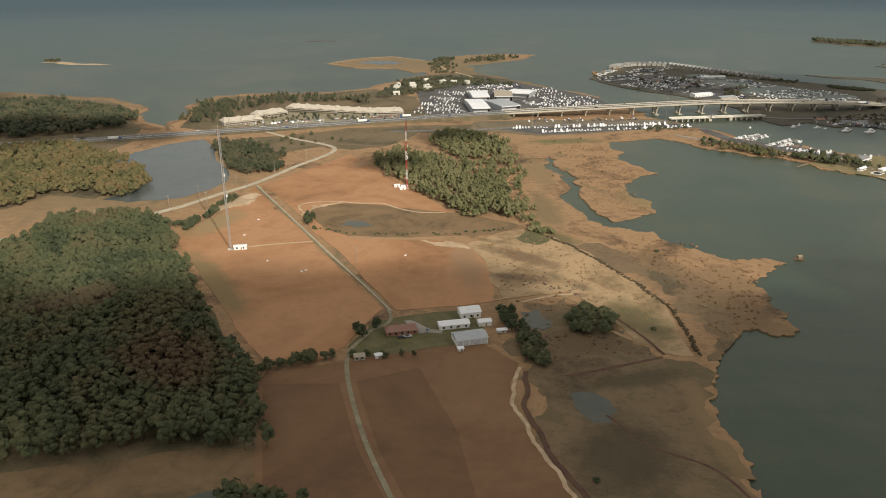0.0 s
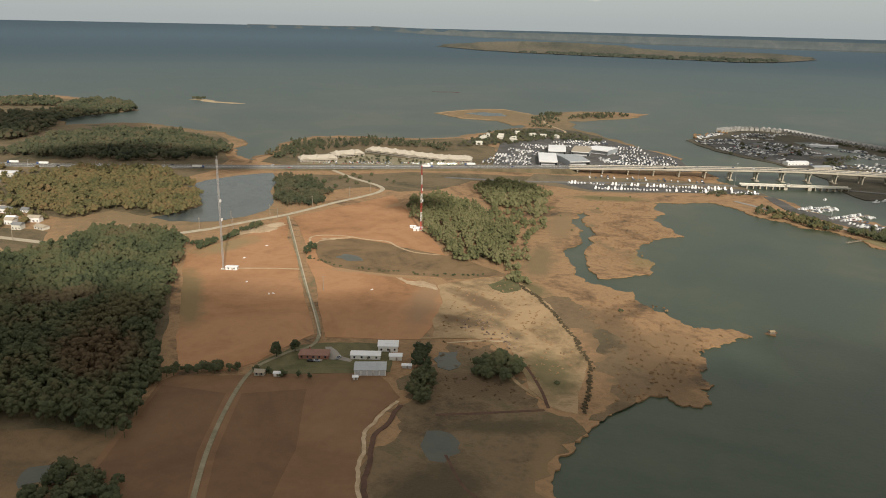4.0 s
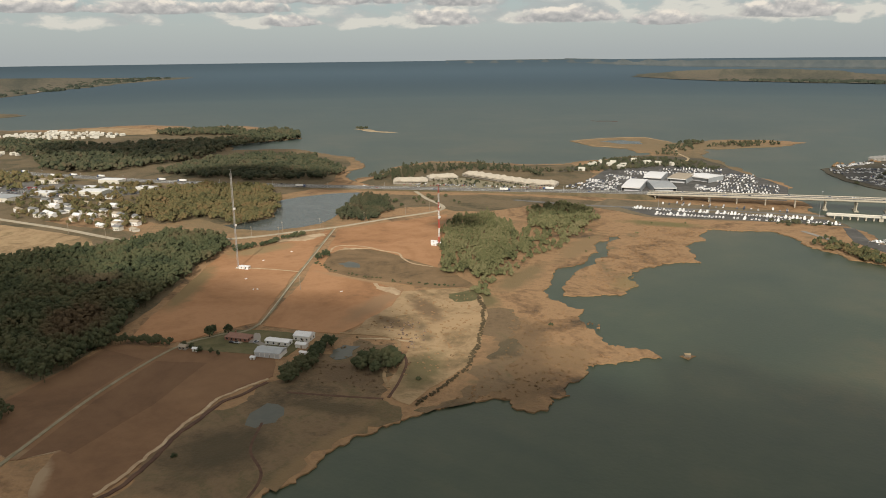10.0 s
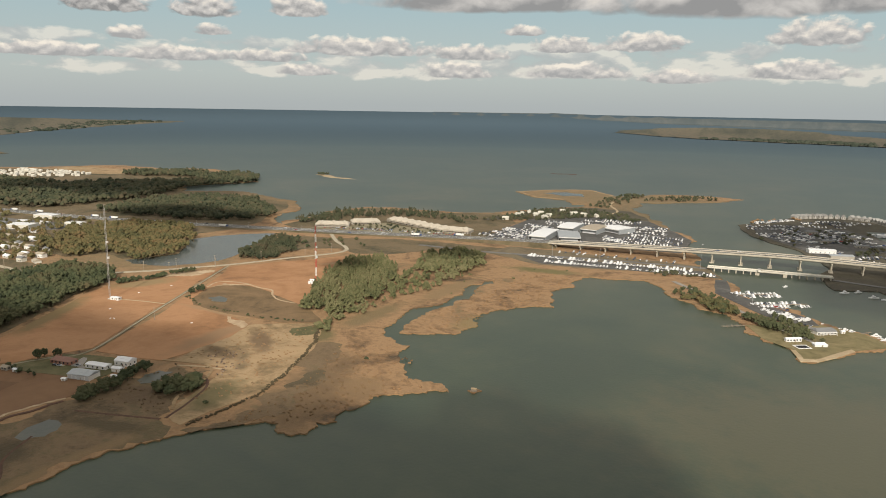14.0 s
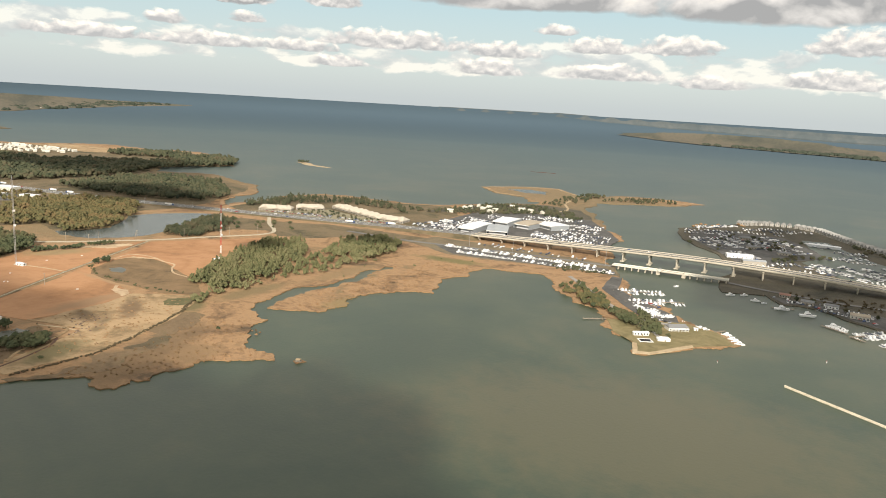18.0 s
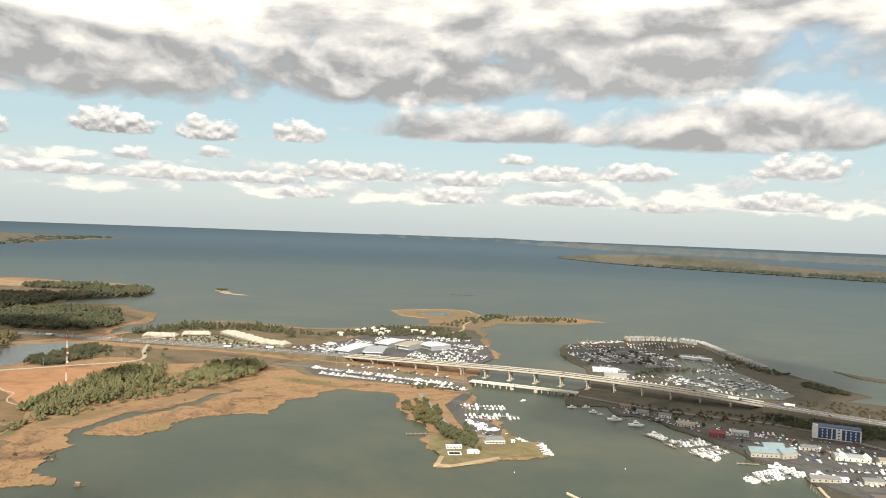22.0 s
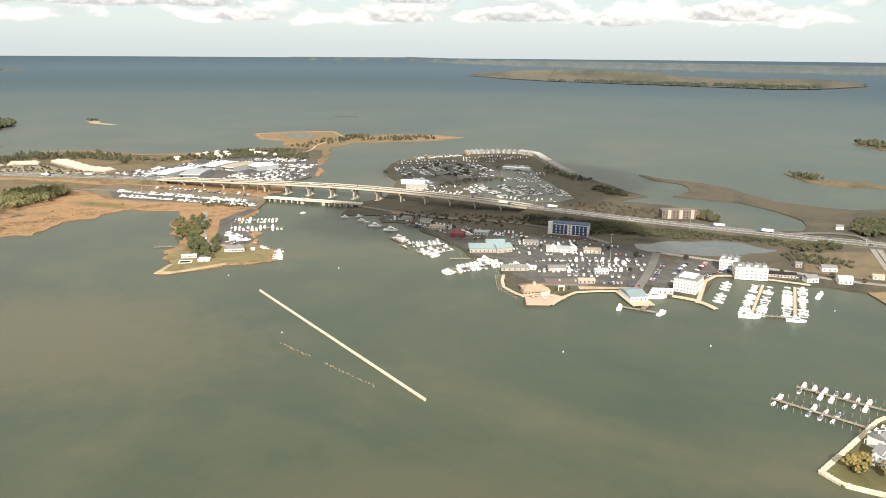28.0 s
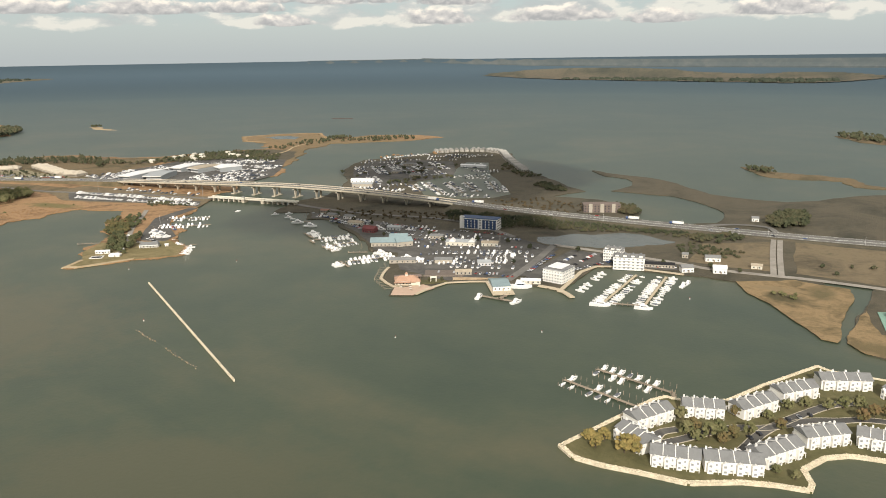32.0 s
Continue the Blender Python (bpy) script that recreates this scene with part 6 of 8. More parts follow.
for sh in (-12.2, -1.2, 1.2, 12.2):
    tagged(obj("lane_line", ribbon_bm([(p.x, p.y, p.z + 0.05) for p in whole], 0.35, 0, 0.04, sh), LINE), "white painted edge line on the highway", "road marking", kind="structure")
s = 1500.0
while s < total - 1300:
    p, d = line_at(whole, s)
    if abs(p.x - 400) > 330:
        q = Vector((p.x, p.y)) + Vector((d.y, -d.x)).normalized() * 15
        t = thing("street_lamp", q.x, q.y, p.z - 1.5, math.degrees(math.atan2(d.y, d.x)) + 90, "grey steel street lamp beside the highway", "street lamp", "street lamps")
        part("post", tube_bm((0, 0, 0), (0, 0, 11), 0.14, 0.09, 6), STEEL, t)
        part("arm", tube_bm((0, 0, 10.8), (2.4, 0, 11.2), 0.07, 0.05, 5), STEEL, t)
        part("lamp_head", box_bm(0.9, 0.35, 0.2, 2.6, 0, 11.1, bevel=0.05), STEEL, t)
    s += 95

# old bascule bridge
old = thing("bascule_bridge", 352, 1118, 0, 8.5, "low old concrete drawbridge on many piers with an opening span", "bridge")
part("deck", box_bm(62, 10, 1.0, 30, 0, 4.2, bevel=0.1), CREAM, old)
part("deck", box_bm(56, 10, 1.0, 122, 0, 4.2, bevel=0.1), CREAM, old)
part("opening_span", box_bm(33, 10, 1.4, 77.5, 0, 4.0, bevel=0.1), CONCRETE, old, "pale opening span")
for s in (-5, 5):
    for x0, L in ((0, 62), (94, 56), (61.5, 32)):
        part("railing", box_bm(L, 0.25, 1.1, x0 + L / 2, s, 5.2), CREAM, old)
for x in list(range(8, 60, 9)) + [61, 94] + list(range(102, 150, 9)):
    big = x in (61, 94)
    part("pier", box_bm(5 if big else 1.5, 11 if big else 9, 5.0, x, 0, -0.8, bevel=0.2), CONCRETE, old)
part("tender_house", box_bm(4, 3.4, 4.0, 63, -6.5, 5.0, bevel=0.1), CREAM, old, "cream bridge tender house")
part("tender_roof", gable_bm(4, 3.4, 1.2, 9.0, 0.4, 63, -6.5, hip=1.5), ROOF_GREY, old)
road("old_road", [(500, 1140), (560, 1130), (640, 1128), (720, 1140), (790, 1130), (860, 1090)], 8, ROADTOP, "old two-lane road east of the drawbridge", 1.6)

# boat park beside the bridge
for p, q in (((108, 1066), (225, 1080)), ((225, 1080), (338, 1092)), ((150, 1040), (262, 1058)), ((262, 1058), (370, 1076))):
    boats_along(p, q, 4.3, 0, 80, 1.9, "runabout cruiser runabout covered", 0.12, 8, 1.0)
# marina of the point
dock((400, 985), (450, 1020))
boats_along((404, 988), (450, 1020), 4.6, 6, 90, 0)
boats_along((404, 988), (450, 1020), 4.6, -6, 90, 0)
dock((428, 945), (482, 990))
boats_along((432, 948), (482, 988), 4.6, 6, 90, 0, "cruiser sail covered")
boats_along((432, 948), (482, 988), 4.6, -6, 90, 0, "cruiser cruiser runabout")
boats_along((442, 934), (490, 912), 4.4, 0, 80, 1.8, "runabout cruiser covered", 0.05)
boats_along((448, 926), (484, 906), 5, 0, 80, 1.8, "cruiser runabout", 0.1)
dock((562, 860), (537, 894))
dock((537, 894), (545, 906))
boats_along((562, 862), (541, 892), 6.5, -6.5, 90, 0, "cruiser cruiser runabout", 0.0, 4, 0.95)
boats_along((500, 914), (532, 896), 6.0, -3, 80, 0, "cruiser runabout sail", 0.1, 8, 0.9)
dock((417, 846), (436, 861), 1.6, 5)
# condo docks
dock((1059, 770), (1112, 756), 2.2, 6, fingers=8, gap=4.6)
dock((1112, 757), (1115, 747), 2.2, 6)
dock((1045, 744), (1098, 727), 2.2, 6, fingers=8, gap=4.6)
for a, b, s in (((1059, 770), (1102, 759), -5.5), ((1059, 770), (1102, 759), 5.5), ((1045, 744), (1084, 732), -5.5), ((1045, 744), (1084, 732), 5.5)):
    boats_along(a, b, 6.2, s, 90, 0.2, "cruiser runabout runabout cruiser covered", 0.2, 5, 0.8)
# basin at the white hotel
for a, b in (((1022, 906), (1026, 1000)), ((1055, 913), (1053, 1006))):
    dock(a, b, 2.4, 9, "pale timber dock on round piles", mat=DECKING)
    boats_along(a, b, 5.4, 6.3, 90, 0, "cruiser cruiser cruiser runabout covered", 0.1, 3, 0.8)
    boats_along(a, b, 5.4, -6.3, 90, 0, "cruiser cruiser cruiser runabout covered", 0.1, 3, 0.8)
dock((1030, 908), (1056, 914), 2.4, 4)
boat(1021, 900, 10, 0, "cruiser", 1.6)
boat(1056, 907, 8, 0, "cruiser", 1.4)
boat(1073, 985, 80, 0, "cruiser", 1.2)
boat(1075, 995, 80, 0, "cruiser", 1.0)
boats_along((990, 925), (992, 995), 10, -3, 82, 0, "cruiser", 0.25, 5, 0.85)
# harbour of the narrows
for a, b in (((652, 977), (684, 1015)), ((684, 959), (706, 993)), ((745, 918), (779, 958))):
    dock(a, b, 2.2, 8)
    boats_along(a, b, 4.6, 6, 90, 0, "cruiser cruiser runabout cruiser covered", 0.1)
    boats_along(a, b, 4.6, -6, 90, 0, "cruiser cruiser runabout cruiser covered", 0.1)
for a, b in (((567, 1046), (590, 1056)), ((623, 1003), (649, 987)), ((708, 948), (684, 959)), ((725, 951), (744, 961)), ((738, 918), (759, 904)), ((652, 977), (666, 968))):
    dock(a, b, 2.2, 6)
boats_along((690, 955), (708, 947), 5, 6, 90, 0, "cruiser")
boats_along((740, 916), (759, 903), 5, -6, 90, 0, "cruiser cruiser runabout")
boats_along((628, 1001), (649, 987), 5, 6, 90, 0, "cruiser cruiser runabout")
for x, y, a, k, s in ((516, 1074, 30, "cruiser", 1.0), (530, 1086, 40, "cruiser", 0.9), (546, 1066, 10, "cruiser", 1.0), (556, 1062, 30, "runabout", 1.0), (578, 1046, 20, "cruiser", 1.5), (606, 1036, 20, "cruiser", 1.6), (634, 1006, 30, "cruiser", 1.4), (644, 1000, 30, "cruiser", 1.0), (760, 962, 10, "cruiser", 1.5), (796, 958, 15, "cruiser", 1.4), (452, 1070, 60, "runabout", 1.2), (808, 960, 20, "cruiser", 1.0), (920, 875, 95, "cruiser", 1.2), (955, 876, 70, "cruiser", 1.2), (941, 917, 20, "cruiser", 2.0), (690, 1062, 10, "cruiser", 1.1), (700, 1055, 10, "cruiser", 1.1), (712, 1066, 15, "cruiser", 1.0)):
    boat(x, y, a, 0 if y < 1050 or x < 580 else 1.2, k, s)
# boats ashore and cars on the eastern lots
for p, q in (((812, 985), (905, 1030)), ((848, 958), (905, 990)), ((852, 946), (915, 970)), ((870, 1000), (915, 1020))):
    boats_along(p, q, 6.5, 0, 80, 1.9, "covered runabout covered cruiser", 0.22, 12, 0.95)
for p, q in (((800, 975), (845, 1000)), ((800, 945), (840, 965)), ((880, 935), (925, 942)), ((930, 960), (930, 1040)), ((1028, 1030), (1056, 1040)), ((1026, 1045), (1050, 1052)), ((760, 1030), (830, 1060)), ((780, 1090), (850, 1095)), ((610, 1070), (670, 1060)), ((710, 1045), (760, 1050)), ((960, 975), (1000, 1050))):
    cars_along(p, q, 4.2)
for p, q in (((480, 935), (440, 965)), ((470, 900), (500, 890)), ((-280, 1092), (-160, 1128)), ((-150, 1130), (-50, 1162)), ((-850, 740), (-700, 790)), ((-840, 760), (-700, 810))):
    cars_along(p, q, 5.0)


def far_boats(name, rows, label, seed, z=0.0, skip=0.12):
    """Rows of far boats joined into one mesh."""
    rnd = random.Random(seed)
    base = [hull_bm(10, 3.2, 1.4, 5), cabin_bm(5, 2.4, 1.6, 0, 1.1)]
    arr = []
    off = 0
    V, F = [], []
    for b in base:
        bmesh.ops.triangulate(b, faces=b.faces[:])
        b.verts.index_update()
        V.append(np.array([v.co[:] for v in b.verts]))
        F.append(np.array([[v.index for v in f.verts] for f in b.faces]) + off)
        off += len(b.verts)
        b.free()
    V, F = np.concatenate(V), np.concatenate(F)
    vs, fs, n = [], [], 0
    for p, q, gap in rows:
        p, q = Vector(p), Vector(q)
        d = q - p
        a = math.atan2(d.y, d.x) + math.pi / 2
        side = Vector((-d.y, d.x)).normalized()
        for k in range(int(d.length / gap)):
            for s in (-5.6, 5.6):
                if rnd.random() < skip:
                    continue
                c = p + d * (k + 0.5) * gap / d.length + side * s
                t, g = a + rnd.uniform(-0.1, 0.1), rnd.uniform(0.62, 0.95)
                rot = np.array(((math.cos(t), -math.sin(t), 0), (math.sin(t), math.cos(t), 0), (0, 0, 1)))
                vs.append(V @ rot.T * g + (c.x, c.y, z))
                fs.append(F + n)
                n += len(V)
    return tagged(raw(name, np.concatenate(vs), np.concatenate(fs), HULL_MIX), label, "boats", kind="stuff")


HULL_MIX = material("mixed boat hulls and covers", [(0.05, 0.06, 0.085), (0.18, 0.18, 0.18), (0.36, 0.355, 0.345), (0.6, 0.59, 0.575), (0.78, 0.77, 0.75)], 0.4, scale=0.2, fine=1.0, bump=0.0, island=1.1, spec=0.5)
SLIPS = [((567, 1352), (611, 1302)), ((576, 1377), (657, 1293)), ((608, 1394), (676, 1320)), ((635, 1408), (693, 1338)), ((670, 1428), (714, 1358)), ((613, 1449), (660, 1464)), ((588, 1527), (614, 1529))]
ground("marina_basin", [(558, 1380), (600, 1322), (629, 1282), (690, 1274), (735, 1300), (748, 1340), (690, 1428), (641, 1495), (573, 1632), (530, 1620), (558, 1520), (580, 1450)], 1.05, WATER, "sheltered marina basin full of moored boats", "water", 0.3, 0.02, seed=120)
ground("car_park", [(350, 1560), (372, 1460), (440, 1365), (490, 1285), (525, 1298), (545, 1380), (590, 1450), (560, 1520), (500, 1620), (420, 1610)], 1.2, ASPHALT, "dark marina yard asphalt", "car park", 0.3, 0.02, seed=121)
far_boats("moored_boats", [(a, b, 6.4) for a, b in SLIPS], "rows of white motor boats in marina slips", 1, 1.0, 0.18)
for a, b in SLIPS:
    dock(a, b, 2.2, 14)
far_boats("moored_boats", [((333, 1555), (430, 1622), 6), ((345, 1520), (430, 1580), 7.5), ((430, 1622), (500, 1650), 6.5), ((365, 1470), (420, 1500), 8), ((510, 1460), (550, 1500), 8), ((395, 1500), (470, 1420), 6), ((412, 1530), (500, 1440), 6), ((440, 1560), (520, 1480), 6), ((400, 1570), (425, 1545), 6), ((470, 1590), (540, 1520), 6), ((380, 1470), (440, 1400), 7), ((455, 1395), (500, 1350), 7)], "white boats laid up round the marina yard", 2, 1.2, 0.3)
far_boats("yard_boats", [((175, 1340), (240, 1330), 6), ((180, 1370), (245, 1362), 6), ((170, 1410), (235, 1400), 6), ((60, 1400), (160, 1420), 6), ((0, 1300), (50, 1290), 6), ((-10, 1250), (45, 1245), 6), ((0, 1210), (55, 1205), 6), ((20, 1360), (60, 1370), 6), ((110, 1440), (170, 1460), 6), ((150, 1290), (200, 1250), 6)], "white boats stored in the western boatyard", 3, 1.4, 0.3)
far_boats("yard_boats", [((110, 1120), (330, 1138), 9)], "boats stored beneath the highway bridge", 4, 1.3, 0.5)


far_boats("yard_boats", [((-30, 1196), (50, 1190), 5), ((-25, 1225), (48, 1216), 5), ((-20, 1268), (45, 1262), 5), ((-5, 1330), (50, 1320), 5), ((10, 1390), (60, 1385), 5), ((180, 1215), (285, 1232), 5), ((160, 1236), (280, 1252), 5), ((160, 1262), (282, 1275), 5), ((185, 1292), (280, 1302), 5), ((190, 1318), (275, 1330), 5), ((60, 1440), (150, 1452), 5), ((90, 1470), (165, 1485), 5), ((180, 1430), (225, 1425), 5)], "mixed boats on stands in the western boatyard", 5, 1.4, 0.22)
far_boats("moored_boats", [((585, 1560), (560, 1610), 6), ((600, 1520), (640, 1540), 6), ((585, 1440), (640, 1500), 6.5), ((655, 1290), (735, 1310), 6.5), ((700, 1400), (735, 1340), 6.5), ((545, 1590), (575, 1545), 6), ((340, 1600), (400, 1700), 6), ((420, 1660), (520, 1700), 6), ((440, 1700), (540, 1730), 6), ((500, 1290), (590, 1300), 7), ((520, 1320), (560, 1350), 7)], "white and grey boats moored round the basin", 6, 1.15, 0.2)


far_boats("yard_boats", [((785, 1008), (845, 1036), 4.6), ((850, 1005), (912, 1030), 4.6), ((862, 985), (916, 1006), 4.6), ((760, 1046), (830, 1076), 4.8), ((700, 1070), (760, 1090), 5), ((640, 1082), (690, 1080), 5), ((575, 1092), (625, 1098), 5), ((840, 970), (900, 996), 4.6), ((820, 940), (860, 958), 4.6)], "white and covered boats laid up on the harbour lots", 7, 1.3, 0.45)


def far_cars(name, rows, label, seed, z=1.3, skip=0.3):
    """Rows of parked cars, too many to count, joined: bodies with darker cabins, one mesh a colour."""
    rnd = random.Random(seed)
    for i, paint in enumerate(CARS):
        bm = bmesh.new()
        for p, q, gap in rows:
            p, q = Vector(p), Vector(q)
            d = q - p
            for k in range(int(d.length / gap)):
                pick, wob, lost = rnd.choice((0, 0, 1, 1, 2, 3, 4)), rnd.uniform(-0.5, 0.5), rnd.random() < skip
                if lost or pick != i:
                    continue
                c = p + d * (k + 0.5) * gap / d.length + Vector((wob, wob))
                a = math.atan2(d.y, d.x) + math.pi / 2
                box_bm(4.5, 1.8, 0.8, c.x, c.y, z + 0.3, bm, a, 0.12)
                box_bm(2.4, 1.5, 0.55, c.x, c.y, z + 1.08, bm, a, 0.2)
        if bm.verts:
            tagged(obj(name, bm, paint), label, "cars", kind="stuff")
        else:
            bm.free()


far_cars("parked_cars", [((-275, 1098), (-160, 1135), 3.4), ((-150, 1138), (-55, 1168), 3.4), ((-260, 1110), (-170, 1142), 3.4), ((-880, 770), (-700, 820), 4), ((-860, 790), (-700, 835), 4), ((-850, 740), (-720, 775), 4)], "many parked cars on the store lots", 40)
far_cars("parked_cars", [((560, 1100), (640, 1070), 3.6), ((650, 1062), (680, 1045), 3.4), ((690, 1075), (760, 1064), 3.4), ((700, 1085), (770, 1074), 3.4), ((775, 1000), (800, 1012), 3.4), ((790, 1045), (850, 1062), 3.4), ((800, 1066), (880, 1080), 3.4), ((860, 1040), (910, 1052), 3.4), ((850, 925), (910, 945), 3.6), ((945, 990), (952, 1050), 3.4), ((962, 1000), (968, 1055), 3.4), ((1000, 1052), (1045, 1056), 3.6), ((720, 1015), (735, 1040), 3.2), ((770, 1015), (795, 1030), 3.4)], "many parked cars on the harbour lots", 41, 1.2)
far_cars("parked_cars", [((425, 1545), (510, 1460), 3.6), ((470, 1370), (520, 1330), 3.6), ((530, 1430), (565, 1480), 3.6), ((380, 1540), (410, 1500), 3.6)], "many parked cars in the marina yard", 42, 1.2, 0.4)


# ---- eastern waterfront ----
ground("car_park", [(556, 1104), (576, 1075), (592, 1083), (616, 1081), (648, 1052), (682, 1031), (706, 1010), (730, 991), (744, 972), (776, 972), (790, 945), (812, 918), (870, 906), (905, 932), (935, 955), (925, 1062), (850, 1092), (780, 1088), (760, 1085), (650, 1098)], 1.15, ASPHALT, "dark asphalt lots round the harbour", "car park", 0.3, 0.02, seed=130)
ground("car_park", [(938, 935), (985, 1016), (1030, 1020), (1030, 1062), (940, 1062), (930, 960)], 1.2, ASPHALT, "hotel parking lot", "car park", 0.3, 0.02, seed=131)
ground("car_park", [(1024, 1024), (1058, 1032), (1050, 1060), (1022, 1054)], 1.25, ASPHALT, "small parking lot behind the quay", "car park", 0.3, 0.02, seed=132)
ground("promenade", [(838, 866), (847, 845), (865, 853), (872, 880), (858, 884), (846, 868)], 1.3, PINK, "pink paved terrace at the water's edge", "terrace", 0.8, 0.01, seed=133)
road("promenade_walk", [(866, 856), (875, 899), (914, 922)], 3, DECKING, "tan waterside boardwalk", 1.35, 0.8, "boardwalk", 2)
road("promenade_walk", [(955, 927), (976, 924), (994, 908)], 5, DECKING, "tan waterside boardwalk", 1.38, 0.8, "boardwalk", 2)
road("promenade_walk", [(978, 918), (983, 1012), (1066, 1020)], 4, DECKING, "tan waterside boardwalk", 1.44, 0.8, "boardwalk", 3)
road("promenade_walk", [(797, 920), (811, 884), (838, 866)], 3, DECKING, "tan harbour boardwalk", 1.35, 0.8, "boardwalk", 2)
ground("restaurant_lawn", [(845, 872), (862, 888), (874, 902), (866, 906), (842, 892)], 1.3, LAWN, "rough lawn beside the restaurant", "lawn", 0.3, 0.03, seed=134)
road("town_road", [(923, 930), (922, 990), (917, 1055), (915, 1075)], 8, ROADTOP, "straight grey road to the quay", 1.4)
road("town_road", [(915, 1075), (980, 1068), (1050, 1058), (1081, 1050), (1119, 1050), (1147, 1051), (1187, 1052), (1330, 1040)], 7, PALEROAD, "grey waterfront road", 1.4)
for dx in (-3.4, 3.4):
    road("town_road", [(1130 + dx, 1212), (1137 + dx, 1130), (1145 + dx, 1054)], 5.6, PALEROAD, "pale divided crossroad", 1.5)
road("town_road", [(1040, 1232), (1066, 1252), (1090, 1262), (1115, 1259), (1127, 1237)], 7, ROADTOP, "curved slip road beside the highway", 2.0)
ground("tennis_court", [(1226, 978), (1243, 985), (1246, 926), (1232, 924)], 1.4, COURT, "green tennis court", "tennis court", 0.4, 0.0, seed=135)
for u in (0.25, 0.75):
    a = Vector((1229, 951)).lerp(Vector((1244.5, 955)), u)
    tagged(obj("court_line", ribbon_bm([(a.x, a.y - 20), (a.x, a.y + 22)], 0.3, 1.46, 0.05), LINE), "white court line", "court marking", kind="structure")
ground("marsh_east", [(1113, 1019), (1127, 986), (1149, 962), (1170, 926), (1189, 895), (1200, 893), (1201, 939), (1209, 1000), (1205, 1037), (1160, 1046)], 1.05, EASTMARSH, "tan marsh grass between the creek and the bay", "marsh", 0.4, 0.05, seed=136)
ground("marsh_east", [(1207, 921), (1206, 895), (1217, 879), (1241, 870), (1300, 856), (1300, 920), (1228, 924), (1219, 992)], 1.05, EASTMARSH, "tan marsh grass beside the creek", "marsh", 0.4, 0.05, seed=137)
ground("meadow_east", [(1160, 1068), (1330, 1052), (1330, 1195), (1150, 1198)], 1.05, EASTGRASS, "dry grass beside the crossroad", "meadow", 0.4, 0.03, seed=138)
ground("meadow_east", [(1060, 1068), (1140, 1066), (1130, 1190), (1060, 1150)], 1.05, EASTGRASS, "brown rough grass beside the crossroad", "meadow", 0.4, 0.03, seed=139)


def hotel(p, q, depth, floors, wall, roofm, label, cols, h=None, name="hotel", mansard=True, balcony=False, z=1.0, glass=None):
    x, y, turn, sx = edge(p, q, depth)
    h = h or 3.1 * floors
    t = thing(name, x, y, z, turn, label, "hotel")
    part("wall", box_bm(sx, depth, h + 0.5, 0, 0, -0.5), wall, t)
    part("roof", box_bm(sx + 0.6, depth + 0.6, 0.6, 0, 0, h, bevel=0.1), roofm, t)
    if mansard:
        part("parapet", gable_bm(sx, depth, 2.0, h + 0.6, 0.3, hip=depth / 2 - 1), roofm, t)
    add_windows(t, sx, depth, floors, cols, round(sx / cols * 0.42, 1), 1.3, h / floors, "flr", 0.9, glass)
    if balcony:
        for f in range(1, floors):
            part("balcony", box_bm(sx * 0.98, 1.4, 0.25, 0, -depth / 2 - 0.7, f * h / floors - 0.2), WHITE, t)
            part("balcony_rail", box_bm(sx * 0.98, 0.12, 1.0, 0, -depth / 2 - 1.35, f * h / floors + 0.05), WHITE, t)
    return t


navy = hotel((782, 1106), (829, 1111), 16, 4, WHITE, NAVY, "four-storey white hotel with navy window bays", 12, 13, mansard=False)
for k in range(10):
    if k not in (0, 5):
        part("window_bay", box_bm(3.3, 0.3, 11.2, -21 + 4.6 * k, -8.1, 0.8), NAVY, navy, "dark navy window bay")
part("tower", box_bm(5, 4, 15, -21.5, -7.0, 0), WHITE, navy, "white stair tower")
white = hotel((953, 943), (973, 940), 24, 4, WHITE, ROOF_WHITE, "five-storey white waterfront hotel under a white roof", 7, 11.6, balcony=True, mansard=False, glass=PALEGLASS)
part("skirt_roof", gable_bm(20.3, 24, 2.0, 12.1, 0.5, hip=7), ROOF_GREY, white, "grey mansard slope")
part("upper_roof", box_bm(14, 17, 1.0, 0, 0, 13.2, bevel=0.2), ROOF_WHITE, white, "flat white upper roof")
part("entrance_canopy", box_bm(8, 5, 0.6, -14, 4, 3.6, bevel=0.1), ROOF_WHITE, white)
for k, (p, q) in enumerate((((983, 1034), (1001, 1034)), ((1000, 1010), (1029, 1017)))):
    t = hotel(p, q, 15, 4, WHITE, ROOF_GREY, "white waterfront apartment house with dormer gables", 7, 12, "apartment_house", True, True, glass=PALEGLASS)
    n = 3 + k
    L = (Vector(q) - Vector(p)).length
    for j in range(n):
        u = -L / 2 + L * (j + 0.5) / n
        part("dormer", box_bm(3.4, 6, 3.2, u, -4.2, 11.6), WHITE, t)
        part("dormer_roof", gable_bm(6.4, 3.4, 1.5, 14.8, 0.2), ROOF_GREY, t).matrix_basis = pose(u, -4.2, 0, 0, 0, 90)
brown = hotel((889, 1256), (933, 1276), 16, 3, BROWNSTONE, BROWNSTONE, "brown brick apartment block with pale arched gables", 11, 10, "apartment_block", True)
for u in (-15, 0, 15):
    part("gable_bay", box_bm(4.6, 2, 11.5, u, -8.6, 0), TANWALL, brown, "pale arched gable bay")

